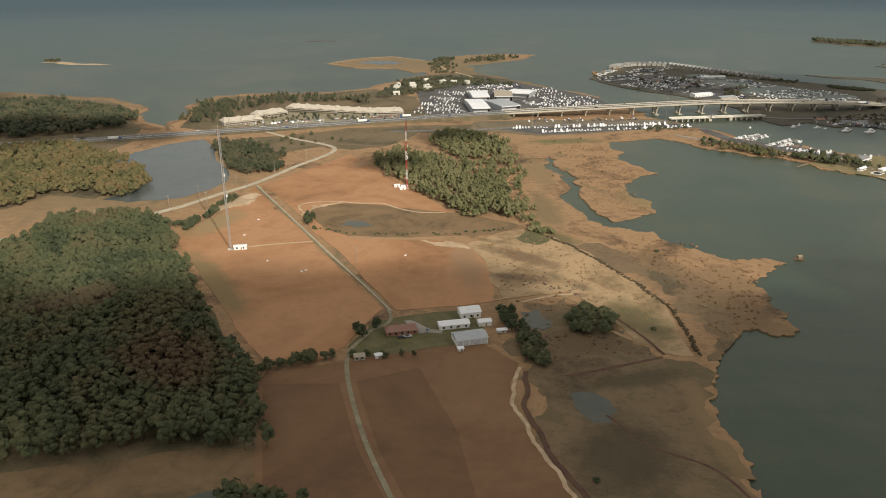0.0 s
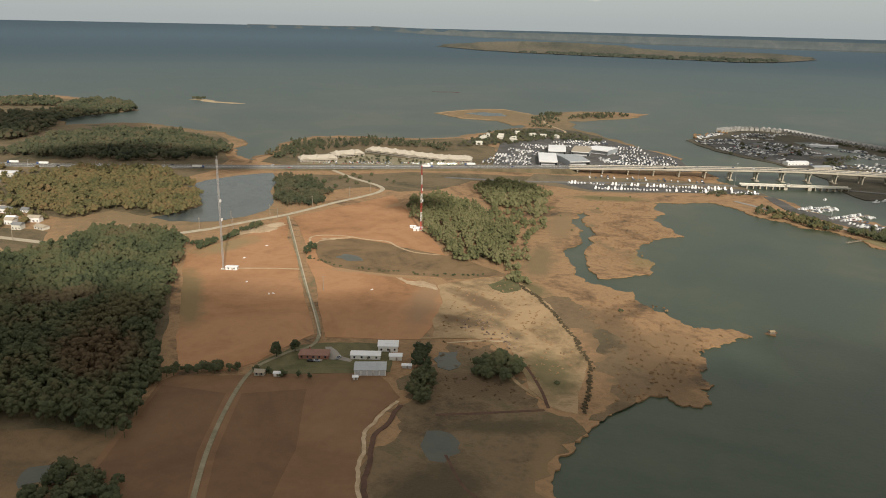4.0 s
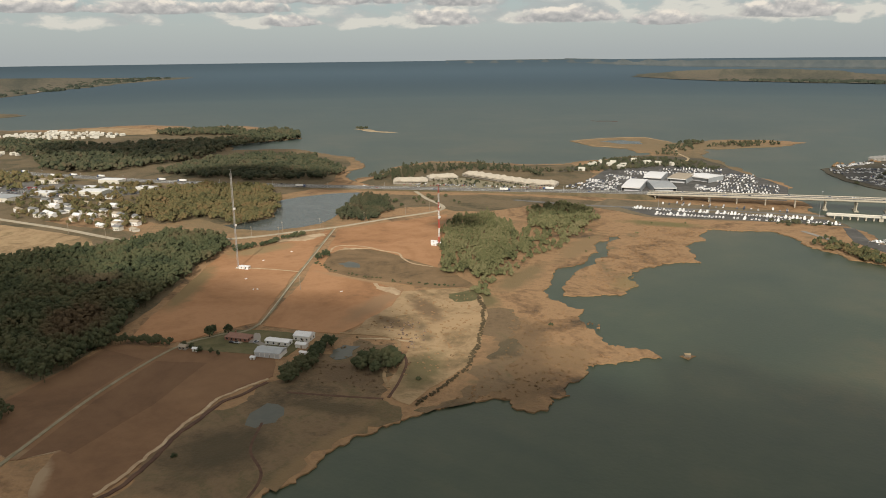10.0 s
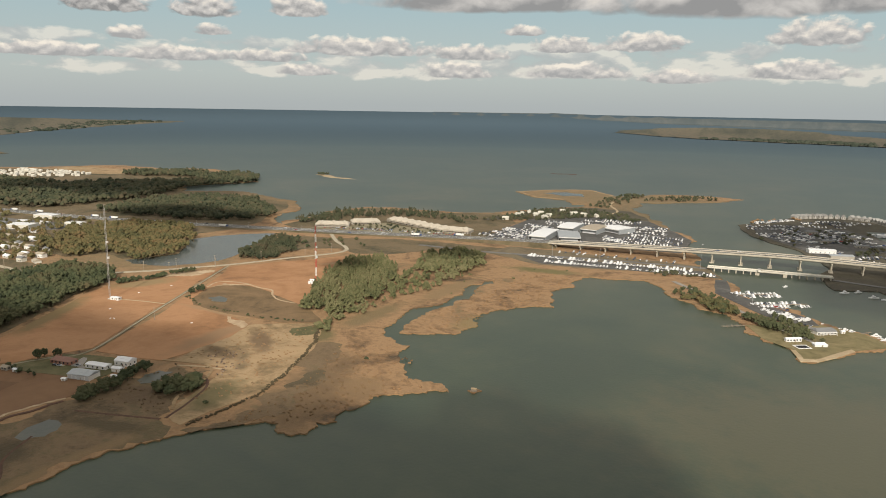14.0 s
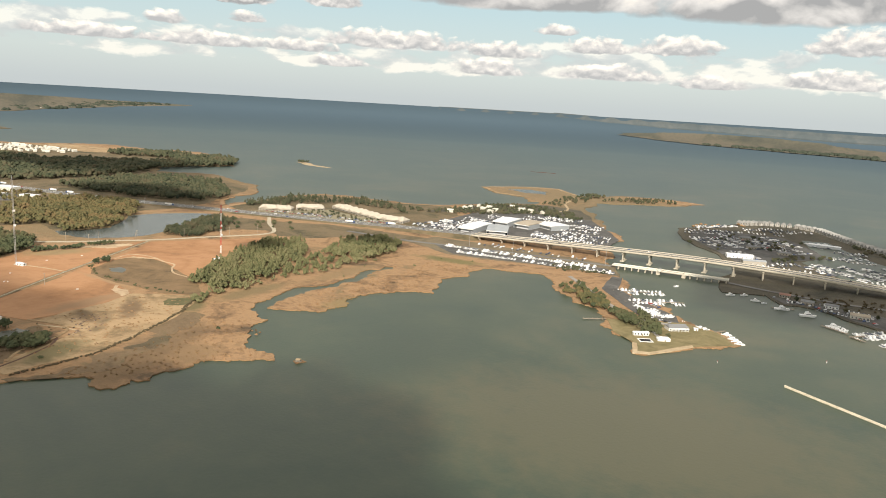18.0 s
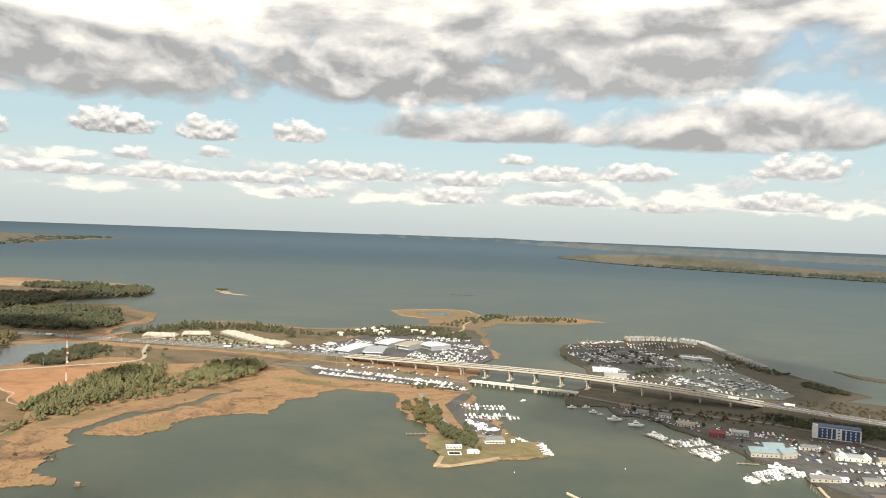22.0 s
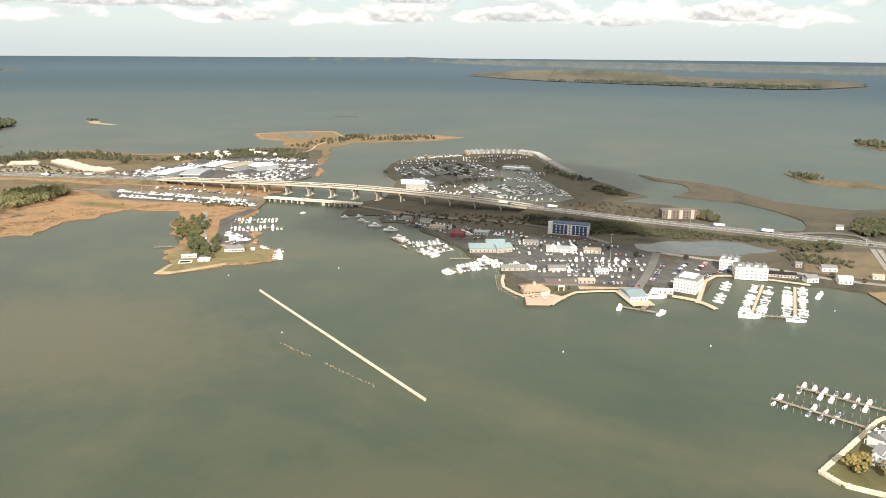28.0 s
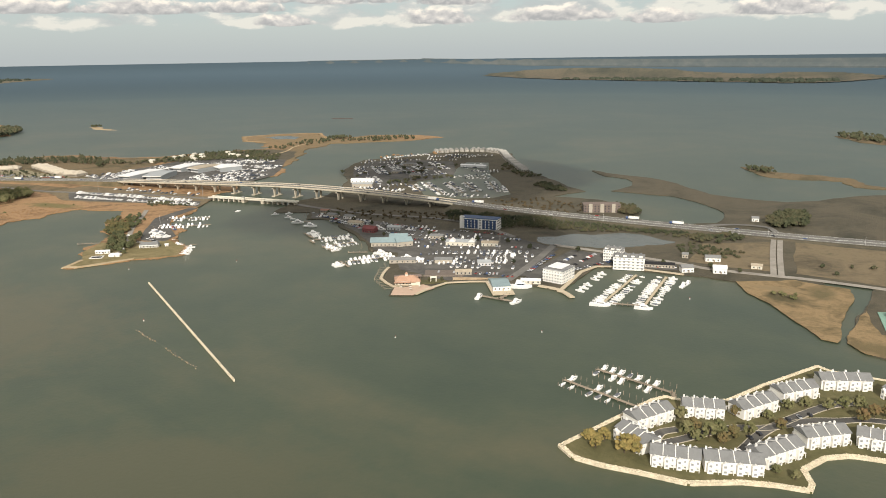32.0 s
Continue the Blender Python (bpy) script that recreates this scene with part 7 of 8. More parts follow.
rest = house((836, 870), (854, 882), 14, 4.2, CREAM, ROOF_ORANGE, 3.2, "cream restaurant with an orange tiled roof and cupola", "restaurant", name="restaurant", cols=7, hip=5, sides="flr")
part("cupola", box_bm(2.4, 2.4, 2.2, 0, 0, 6.8, bevel=0.1), CREAM, rest)
part("cupola_roof", gable_bm(2.4, 2.4, 1.8, 9.0, 0.3, hip=1.4), ROOF_ORANGE, rest)
part("wing_roof", gable_bm(9, 7, 2.0, 4.0, 0.3, 8, -6, hip=2), ROOF_ORANGE, rest)
part("wing", box_bm(8.5, 6.5, 4.0, 8, -6, 0), CREAM, rest)
part("veranda_roof", box_bm(20, 3.5, 0.3, -2, -8.6, 3.2), ROOF_ORANGE, rest)
part("veranda_deck", box_bm(22, 5, 0.3, -2, -9.0, 0.3), DECKING, rest)
shade = thing("shade_roof", 836, 893, 1.2, 34, "long brown thatched shade roof behind the restaurant", "shade roof")
part("roof", gable_bm(26, 6, 1.4, 3.0, 0.3, hip=1.5), BROWNSTONE, shade)
for k in range(5):
    for s in (-2.6, 2.6):
        part("post", box_bm(0.25, 0.25, 3.0, -12 + 6 * k, s, 0), TIMBER, shade)
ground("paved_lot", [(846, 906), (880, 922), (872, 944), (836, 926)], 1.27, BROWNPAVE, "brown paved lot inside a low fence", "car park", 0.2, 0.0, seed=143)
fence = thing("lot_fence", 846, 906, 1.2, 25, "low dark timber fence round the paved lot", "fence")
for k in range(13):
    part("post", box_bm(0.15, 0.15, 1.3, 3 * k, 0, 0), TIMBER, fence)
part("rail", box_bm(37, 0.08, 0.12, 18, 0, 1.1), TIMBER, fence)
part("rail", box_bm(37, 0.08, 0.12, 18, 0, 0.6), TIMBER, fence)
ground("sand_court", [(876, 908), (914, 930), (918, 936), (872, 916)], 1.28, PALESOIL, "sandy strip behind the boardwalk", "sand", 0.2, 0.02, seed=144)
for k in range(7):
    u = thing("parasol", 840 + 3.4 * k, 873 - (k % 3) * 5, 1.3, 0, "small cream parasol on the terrace", "parasol", "terrace parasols")
    part("pole", tube_bm((0, 0, 0), (0, 0, 2.3), 0.04, 0.04, 5), STEEL, u)
    part("canopy", tube_bm((0, 0, 1.9), (0, 0, 2.5), 1.4, 0.05, 8), CREAM, u)
gate = thing("arch_gate", 862, 896, 1.2, 30, "cream arched garden gate beside the restaurant", "gate")
for s in (-2.5, 2.5):
    part("post", box_bm(0.9, 0.9, 4, s, 0, 0, bevel=0.1), CREAM, gate)
part("lintel", gable_bm(5.8, 1.0, 1.2, 4, 0.2), CREAM, gate)
for k in range(14):
    u = k / 13
    a = Vector((796, 918)).lerp(Vector((812, 883)), u * 2) if u < 0.5 else Vector((812, 883)).lerp(Vector((838, 862)), u * 2 - 1)
    t = thing("mooring_pile", a.x - 5, a.y - 5, 0, 0, "dark timber mooring pile off the boardwalk", "pile", "mooring piles")
    part("shaft", tube_bm((0, 0, -1.5), (0, 0, 3.0), 0.25, 0.2, 7), TIMBER, t)
    part("crosspiece", tube_bm((0, 0, 1.2), (5, 5, 1.2), 0.15, 0.15, 5), TIMBER, t)

house((734, 982), (762, 996), 14, 5.0, TANWALL, ROOF_TEAL, 4.0, "crab restaurant with a pale teal metal roof", "restaurant", name="restaurant", cols=7, over=1.2)
house((744, 1004), (762, 1014), 12, 6.0, TANWALL, ROOF_TEAL, 4.0, "restaurant wing under a pale teal roof", "restaurant", name="restaurant", cols=4)
house((762, 992), (774, 1006), 12, 5.5, TANWALL, ROOF_TEAL, 4.0, "teal-roofed restaurant wing with a steep gable", "restaurant", name="restaurant", cols=3)
house((685, 1036), (701, 1037), 10, 5.0, BARN_RED, BARN_RED, 3.0, "red waterfront warehouse beside moored boats", "warehouse", name="warehouse", cols=5)
house((646, 1060), (665, 1062), 9, 4.0, CREAM, ROOF_TAN, 2.2, "low cream harbour building", "harbour building", name="harbour_building", cols=5)
house((592, 1088), (606, 1088), 8, 4.0, TANWALL, ROOF_GREY, 2.0, "small grey-roofed harbour shed", "shed", name="shed", cols=3)
mall = house((807, 1022), (838, 1032), 14, 4.5, CREAM, METAL_GREY, 1.2, "long pale seafood market with white gables", "market", name="market", cols=6)
for u in (-9, 13):
    part("front_gable", gable_bm(8, 7, 3.4, 5.0, 0.2), WHITE, mall).matrix_basis = pose(u, -4, 0, 0, 0, 90)
house((790, 932), (814, 944), 9, 3.6, TANWALL, ROOF_GREY, 2.0, "low grey-roofed boathouse on the harbour", "boathouse", name="boathouse", cols=5)
house((806, 944), (820, 950), 7, 3.0, WHITE, ROOF_WHITE, 1.2, "white boathouse on the harbour edge", "boathouse", name="boathouse", cols=3)
house((832, 952), (848, 960), 10, 4.0, TANWALL, ROOF_GREY, 1.4, "grey boxy workshop among parked boats", "workshop", name="workshop", win=False)
pier_rest = house((925, 893), (938, 902), 26, 4.0, WHITE, ROOF_TEAL, 2.6, "white dock bar with a pale teal roof over the water", "dock bar", name="dock_bar", cols=4, z=1.6)
part("deck", box_bm(20, 40, 0.4, 0, -4, -0.6), DECKING, pier_rest, "tan timber deck")
for u in (-9, 0, 9):
    for v in (-22, -12, -2, 8):
        part("post", tube_bm((u, v, -4), (u, v, -0.4), 0.25, 0.25, 6), TIMBER, pier_rest)
dock((921, 878), (956, 876), 3, 5)
dock((938, 877), (940, 892), 3, 5)
house((938, 926), (955, 932), 7, 3.4, CREAM, ROOF_WHITE, 1.2, "low white waterside pavilion on the boardwalk", "pavilion", name="pavilion", cols=4)
house((1063, 1026), (1073, 1032), 9, 4.5, WHITE, ROOF_GREY, 2.6, "white house standing on the quay", "house", name="house", cols=3)
house((1090, 1036), (1102, 1039), 10, 5.0, WHITE, ROOF_WHITE, 2.4, "white house beside the marsh", "house", cols=3)
house((1076, 1076), (1090, 1080), 9, 4.0, WHITE, ROOF_GREY, 2.2, "low white house across the road", "house", cols=3)
house((1052, 1080), (1058, 1081), 6, 4.0, TANWALL, ROOF_GREY, 1.6, "small tan house beside the road", "house", cols=2)
house((1120, 1068), (1130, 1069), 7, 3.4, CREAM, ROOF_TAN, 1.6, "small cream house beside the road", "house", cols=2)
house((1094, 1290), (1102, 1292), 6, 4.0, WHITE, ROOF_GREY, 2.0, "white house beside dark trees", "house", cols=2)
house((459, 1330), (495, 1345), 14, 5.0, WHITE, ROOF_WHITE, 1.4, "long white marina shed on asphalt", "shed", name="shed", cols=6)
house((490, 1290), (520, 1304), 14, 6.0, TANWALL, METAL_GREY, 1.4, "grey marina workshop beside the bridge", "workshop", name="workshop", cols=4)
house((548, 1560), (598, 1563), 12, 4.5, STEEL, ROOF_WHITE, 1.0, "long covered slip with a white roof", "boat shed", name="boat_shed", win=False)
for x, y in ((470, 1440), (500, 1500), (440, 1530), (520, 1420)):
    house((x, y), (x + 18, y + 8), 10, 4.0, TANWALL, ROOF_GREY, 1.6, "low brown building in the marina yard", "marina building", "marina buildings", cols=4, name="marina_building")
TOWNWALL, TOWNROOF = plain("pale townhouse siding", (0.4, 0.375, 0.33), 0.7, 0.15, obj_random=0.4), plain("weathered townhouse shingles", (0.3, 0.29, 0.27), 0.85, 0.2, obj_random=0.5)
town = [(409, 1722), (436, 1752), (466, 1774), (502, 1778), (536, 1764), (592, 1669), (635, 1602), (674, 1548)]
s = 4.0
tl = [Vector(p) for p in town]
n_t = 0
while s < 425 and n_t < 38:
    p, d = line_at(tl, s)
    q = p + Vector((-d.y, d.x)) * 13
    t = house(p, q, 8.5, 5.2, TOWNWALL, TOWNROOF, 3.8, "pale grey shingled townhouse on the shore", "townhouse", "shore townhouses", floors=2, cols=3, name="townhouse", sides="lf")
    s += 11.2
    n_t += 1
# point with clubhouse
wood("woods", [(348, 962), (372, 960), (428, 908), (418, 892), (392, 900), (362, 930)], 6, 7, 6, LEAF_FALL, "olive and brown trees along the point", "round", 5, seed=170, keep=0.6)
wood("woods", [(428, 898), (452, 892), (498, 846), (480, 836), (440, 866)], 6, 9, 7, LEAF, "dense dark trees on the point", "round", 5, seed=171, keep=0.65)
ground("point_lawn", [(436, 862), (456, 824), (484, 803), (494, 776), (506, 781), (520, 803), (533, 830), (563, 860), (540, 892), (500, 905), (470, 880)], 1.15, DRYLAWN, "dry yellow-green lawn on the point", "lawn", 0.3, 0.02, seed=140)
ground("car_park", [(440, 960), (400, 1000), (385, 1060), (372, 1060), (385, 985), (430, 930), (470, 890), (500, 900), (490, 925)], 1.2, ASPHALT, "grey parking lot of the marina", "car park", 0.3, 0.02, seed=141)
pool = thing("swimming_pool", 491, 815, 1.3, 35, "white-rimmed swimming pool behind a low wall", "swimming pool")
for dx, dy, sx, sy in ((0, -4.6, 13, 1.2), (0, 4.6, 13, 1.2), (-5.9, 0, 1.2, 8), (5.9, 0, 1.2, 8)):
    part("rim", box_bm(sx, sy, 0.4, dx, dy, 0), WHITE, pool)
part("water", box_bm(10.6, 8, 0.15, 0, 0, 0), DARK, pool, "dark still pool water")
house((477, 824), (489, 833), 4.0, 2.8, WHITE, ROOF_WHITE, 1.2, "white row of cabanas beside the pool", "pool house", name="pool_house", cols=5)
house((501, 822), (511, 828), 6, 2.2, WHITE, ROOF_WHITE, 1.8, "white marquee tent on the lawn", "tent", name="tent", win=False, hip=2.5)
club = house((500, 863), (516, 876), 11, 3.6, WHITE, ROOF_GREY, 2.4, "long white clubhouse with a grey roof and porch", "clubhouse", name="clubhouse", cols=6, hip=2)
part("porch_roof", box_bm(19, 3.2, 0.25, 0, -7.0, 2.7, bevel=0.05), WHITE, club)
for k in range(6):
    part("porch_post", box_bm(0.22, 0.22, 2.7, -9 + 3.6 * k, -8.3, 0), WHITE, club)
road("point_drive", [(330, 1018), (360, 985), (397, 941), (430, 908), (455, 886), (480, 884), (498, 888)], 6, PALEROAD, "grey drive along the point to the clubhouse", 1.42)
road("point_drive", [(455, 886), (466, 868), (486, 850), (498, 836)], 4, PALEROAD, "narrow drive to the pool", 1.44)
for x, y, w in ((442, 893, 3), (470, 905, 4), (490, 846, 3), (520, 882, 3)):
    house((x, y), (x + w, y + w * 0.7), 3, 2.4, WHITE, ROOF_WHITE, 0.8, "little white hut beside the drive", "hut", "point huts", name="hut", win=False)
ground("shore_sand", [(483, 801), (493, 771), (506, 777), (520, 800), (533, 827), (530, 832), (516, 806), (504, 783), (495, 779), (487, 802)], 1.25, SAND, "sandy bank at the point", "sand", 0.9, 0.03, seed=142)


HARBOUR_EDGE = [Vector(p) for p in EAST_QUAY[1:18]]
edge_len = sum((b - a).length for a, b in zip(HARBOUR_EDGE, HARBOUR_EDGE[1:]))
rnd_q = random.Random(12)
s = 6.0
while s < edge_len:
    p, d = line_at(HARBOUR_EDGE, s)
    t = thing("mooring_pile", p.x + d.y * rnd_q.uniform(2, 9), p.y - d.x * rnd_q.uniform(2, 9), 0, 0, "dark timber mooring pile off the harbour quay", "pile", "harbour piles")
    part("shaft", tube_bm((0, 0, -1.5), (0, 0, rnd_q.uniform(1.8, 3.2)), 0.25, 0.2, 7), TIMBER, t)
    s += rnd_q.uniform(5, 10)


# ---- breakwater ----
bw = thing("breakwater", 618, 775.3, 0, -29.1, "long straight pale timber breakwater wall in the bay", "breakwater")
bm_panel = bpy.data.meshes.new("panel")
b = box_bm(2.9, 1.0, 2.3, 0, 0, -1.0, bevel=0.12)
b.to_mesh(bm_panel)
b.free()
bm_panel.materials.append(ROCK)
for k in range(89):
    ob = new("panel", bm_panel)
    ob.parent, ob.matrix_basis = bw, pose(1.5 + 3.0 * k, 0, rnd_b.uniform(-0.08, 0.08))
part("cap", box_bm(267, 1.3, 0.3, 133.5, 0, 1.3, bevel=0.05), ROCK, bw, "sun-bleached timber cap")
for k in range(46):
    u = k / 45
    if 0.34 < u < 0.5 or rnd_b.random() < 0.15:
        continue
    p = Vector((711, 683)).lerp(Vector((812, 650)), u)
    t = thing("old_pile", p.x + rnd_b.uniform(-1, 1), p.y + rnd_b.uniform(-1, 1), 0, rnd_b.uniform(0, 90), "stub of an old pile beside the breakwater", "pile", "old piles")
    part("stub", tube_bm((0, 0, -1), (rnd_b.uniform(-0.3, 0.3), 0, rnd_b.uniform(0.4, 1.1)), 0.5, 0.4, 7), TIMBER if k % 3 else SAND, t)
blind = thing("duck_blind", 288, 563, 0.4, 20, "brown brushy duck blind on the tiny islet", "duck blind")
part("platform", box_bm(5, 3.4, 0.3, 0, 0, 0.3), TIMBER, blind)
part("hide", box_bm(3.4, 2.4, 1.6, 0, 0, 0.6, bevel=0.3), TIMBER, blind)
part("roof", gable_bm(3.6, 2.6, 0.6, 2.2, 0.3), SAND, blind)
for u, v in ((-2.2, -1.4), (2.2, -1.4), (-2.2, 1.4), (2.2, 1.4)):
    part("post", tube_bm((u, v, -1.2), (u, v, 0.8), 0.15, 0.12, 6), TIMBER, blind)
for x, y in ((700, 700), (560, 800), (905, 760), (1000, 820), (1085, 950), (640, 870)):
    t = thing("buoy", x, y, 0, 0, "small white channel buoy in the bay", "buoy", "buoys")
    part("float", tube_bm((0, 0, -0.3), (0, 0, 1.0), 0.45, 0.35, 8), WHITE, t)
    part("mark", tube_bm((0, 0, 1.0), (0, 0, 2.2), 0.12, 0.1, 6), RED, t)


# ---- apartment peninsula ----
rnd_r = random.Random(31)
bank = [Vector(p) for p in CONDO[:10]] + [Vector((1420, 850))]
bank2 = [Vector((1071, 662))] + [Vector(p) for p in CONDO[:-13:-1]] + [Vector((1420, 730))]
rocks_v, rocks_f, n = [], [], 0
for chain, inward in ((bank, -1.2), (bank2, 1.2)):
    core = [(*(line_at(chain, k * 4.0)[0]), 1.42) for k in range(min(105, int(sum((b - a).length for a, b in zip(chain, chain[1:])) / 4)))]
    tagged(obj("rock_bank", ribbon_bm(core, 2.9, 0, 2.2, -inward), ROCK), "bed of pale stones along the bank", "bank", kind="structure")
    L = sum((b - a).length for a, b in zip(chain, chain[1:]))
    s = 0.0
    while s < min(L, 420):
        p, d = line_at(chain, s)
        side = Vector((-d.y, d.x)).normalized()
        for k in range(5):
            v, f = LUMPS[rnd_r.randrange(10)]
            g = rnd_r.uniform(0.24, 0.46)
            off = inward + rnd_r.uniform(-1.5, 1.5)
            c = p + side * off + d * rnd_r.uniform(-0.4, 0.4)
            rocks_v.append(v * (g, g, g * 0.8) + (c.x, c.y, 1.32 + rnd_r.uniform(-0.1, 0.2)))
            rocks_f.append(f + n)
            n += len(v)
        s += 0.7
tagged(raw("riprap", np.concatenate(rocks_v), np.concatenate(rocks_f), ROCK), "pale rough stone blocks lining the banks", "stones", kind="stuff")


def terrace(p, q, label, units=4, depth=12.0):
    """A row of two-storey houses: plain grey roof cut by white party walls, gabled white bays, chimneys on the ridge."""
    x, y, turn, sx = edge(p, q, depth)
    t = thing("apartment_terrace", x, y, 1.3, turn, label, "apartment terrace", "white terraces")
    h, rise = 6.6, 2.9
    slope = math.atan2(rise, depth / 2 + 0.5)
    part("wall", box_bm(sx, depth, h + 0.4, 0, 0, -0.4), WHITE, t)
    part("roof", gable_bm(sx, depth, rise, h, 0.5), ROOF_GREY, t)
    for s_ in (-1, 1):
        bm = bmesh.new()
        v = [bm.verts.new((s_ * (sx / 2 + 0.35 - e), yy, zz)) for e in (0, 0.3) for yy, zz in ((-depth / 2, h - 0.3), (depth / 2, h - 0.3), (0, h + rise - 0.25))]
        for f in ((0, 1, 2), (5, 4, 3), (0, 3, 4, 1), (1, 4, 5, 2), (2, 5, 3, 0)):
            bm.faces.new([v[k] for k in f])
        bmesh.ops.recalc_face_normals(bm, faces=bm.faces[:])
        part("gable", bm, WHITE, t)
    w = sx / units
    for k in range(units):
        u = -sx / 2 + w * (k + 0.5)
        for side in (-1, 1):
            c = u + w * 0.14 * side
            bay = part("bay", box_bm(w * 0.42, 2.0, h - 0.5, c, side * (depth / 2 + 0.8), -0.4), WHITE, t)
            part("bay_roof", gable_bm(2.0, w * 0.42, 1.1, h - 0.9, 0.15), WHITE, bay, "white gabled bay top").matrix_basis = pose(c, side * (depth / 2 + 0.95), 0, 0, 0, 90)
            for f in range(2):
                ob = new("window", pane_mesh(round(w * 0.2, 1), 1.2, PALEGLASS))
                ob.parent, ob.matrix_basis = bay, pose(c, side * (depth / 2 + 1.78), 0.9 + 2.8 * f)
                ob = new("window", pane_mesh(0.9, 1.2, PALEGLASS))
                ob.parent, ob.matrix_basis = t, pose(u - w * 0.3 * side, side * (depth / 2 + 0.04), 0.9 + 2.8 * f)
            part("porch", box_bm(w * 0.36, 1.8, 0.2, u - w * 0.28 * side, side * (depth / 2 + 0.9), 2.6), WHITE, t)
            part("porch_post", box_bm(0.25, 0.25, 2.7, u - w * 0.42 * side, side * (depth / 2 + 1.6), -0.1), WHITE, t)
        part("chimney", box_bm(0.9, 0.9, 2.0, u - w * 0.34, 0.9, h + rise - 0.9), WHITE, t)
        if k:
            for s_ in (-1, 1):
                bm = box_bm(0.4, (depth / 2 + 0.7) / math.cos(slope), 0.55)
                bm.transform(Matrix.Translation((u - w / 2, s_ * depth / 4, h + rise / 2 - 0.15)) @ Matrix.Rotation(-s_ * slope, 4, "X"))
                part("party_wall_cap", bm, WHITE, t)
    return t


TERRACES = (((1096, 684), (1114, 672)), ((1120, 664), (1144, 669)), ((1146, 670), (1173, 679)), ((1172, 686), (1189, 709)), ((1190, 718), (1210, 734)), ((1213, 733), (1237, 733)), ((1105, 697), (1120, 720)), ((1124, 726), (1146, 733)), ((1156, 737), (1172, 760)), ((1174, 770), (1192, 789)), ((1193, 801), (1221, 813)), ((1226, 806), (1238, 793)), ((1240, 734), (1264, 740)), ((1250, 800), (1276, 806)))
for i, (p, q) in enumerate(TERRACES):
    terrace(p, q, "two-storey white terrace with grey roof, white party walls and bays", 4 if i != 11 else 3)
road("drive", [(1125, 709), (1117, 700), (1118, 688), (1128, 697), (1149, 722), (1169, 733), (1189, 752), (1204, 760), (1226, 770), (1290, 775)], 6, ASPHALT, "dark looping drive between the terraces", 1.5)
road("drive", [(1160, 700), (1170, 732), (1196, 775), (1215, 792)], 6, ASPHALT, "dark drive between the terraces", 1.52)
for way_, z in (([(1125, 709), (1117, 700), (1118, 688), (1128, 697), (1149, 722), (1169, 733), (1189, 752), (1204, 760), (1226, 770), (1290, 775)], 1.56), ([(1160, 700), (1170, 732), (1196, 775), (1215, 792)], 1.58)):
    for sh in (-3.1, 3.1):
        tagged(obj("kerb", ribbon_bm(smooth_line(way_, 8), 0.45, z, 0.3, sh), CONCRETE), "pale concrete kerb along the drive", "kerb", kind="structure")
for p, q in (((1130, 706), (1146, 722)), ((1176, 745), (1192, 762)), ((1160, 712), (1168, 726))):
    cars_along(p, q, 6, 70, 1.55, 0.4)


def tree(x, y, h, w, mat, label, seed, z=1.3):
    rnd = random.Random(seed)
    t = thing("tree", x, y, z, rnd.uniform(0, 360), label, "tree", "garden trees")
    bm = tube_bm((0, 0, -0.3), (0.1, 0, h * 0.5), 0.35, 0.2, 7)
    for k in range(4):
        a = k * 1.6 + rnd.random()
        tube_bm((0, 0, h * 0.35), (w * 0.3 * math.cos(a), w * 0.3 * math.sin(a), h * 0.7), 0.16, 0.06, 5, bm)
    part("trunk", bm, BARK, t)
    vs, fs, off = [], [], 0
    for k in range(46):
        v, f = TUFTS[rnd.randrange(14)]
        u, a, q = rnd.random(), rnd.uniform(0, 6.283), rnd.random() ** 0.45
        r = w * 0.5 * math.sqrt(max(0.1, 1 - (2 * u - 0.8) ** 2)) * q
        g = w * rnd.uniform(0.08, 0.17)
        vs.append(v * g + (r * math.cos(a), r * math.sin(a), h * (0.3 + 0.64 * u)))
        fs.append(f + off)
        off += len(v)
    c = raw("crown", np.concatenate(vs), np.concatenate(fs), mat)
    c.parent = t
    return t


TREES = ((1086, 671, 9), (1092, 677, 8), (1090, 668, 7), (1105, 670, 11), (1110, 672, 10), (1130, 704, 9), (1133, 711, 8), (1142, 707, 9), (1146, 713, 9), (1154, 712, 8), (1161, 720, 8), (1124, 722, 8), (1151, 740, 7), (1177, 762, 7), (1186, 770, 7), (1176, 734, 7), (1214, 781, 9), (1206, 778, 8), (1230, 777, 9), (1178, 685, 5), (1187, 683, 5), (1216, 765, 8), (1137, 700, 7), (1168, 744, 6), (1222, 774, 8), (1198, 772, 7), (1240, 770, 8), (1150, 704, 7))
for i, (x, y, h) in enumerate(TREES):
    m = GOLD if i in (0, 1, 2, 3, 4) else (LEAF_FALL, PINE, PINE)[i % 3]
    tree(x, y, h, h * 0.95, m, "yellowing garden tree on the lawn" if m is GOLD else "small dark green garden tree beside the drive", 200 + i)
for i, (x, y, h) in enumerate(((459, 874, 9), (470, 864, 10), (480, 858, 10), (490, 860, 8), (466, 888, 9), (458, 900, 8), (484, 868, 9), (474, 876, 10), (506, 838, 5), (-44, 432, 9), (-36, 444, 8), (-48, 440, 7))):
    tree(x, y, h, h * 0.9, LEAF, "dark green broadleaf tree on the grass", 300 + i, 1.1)

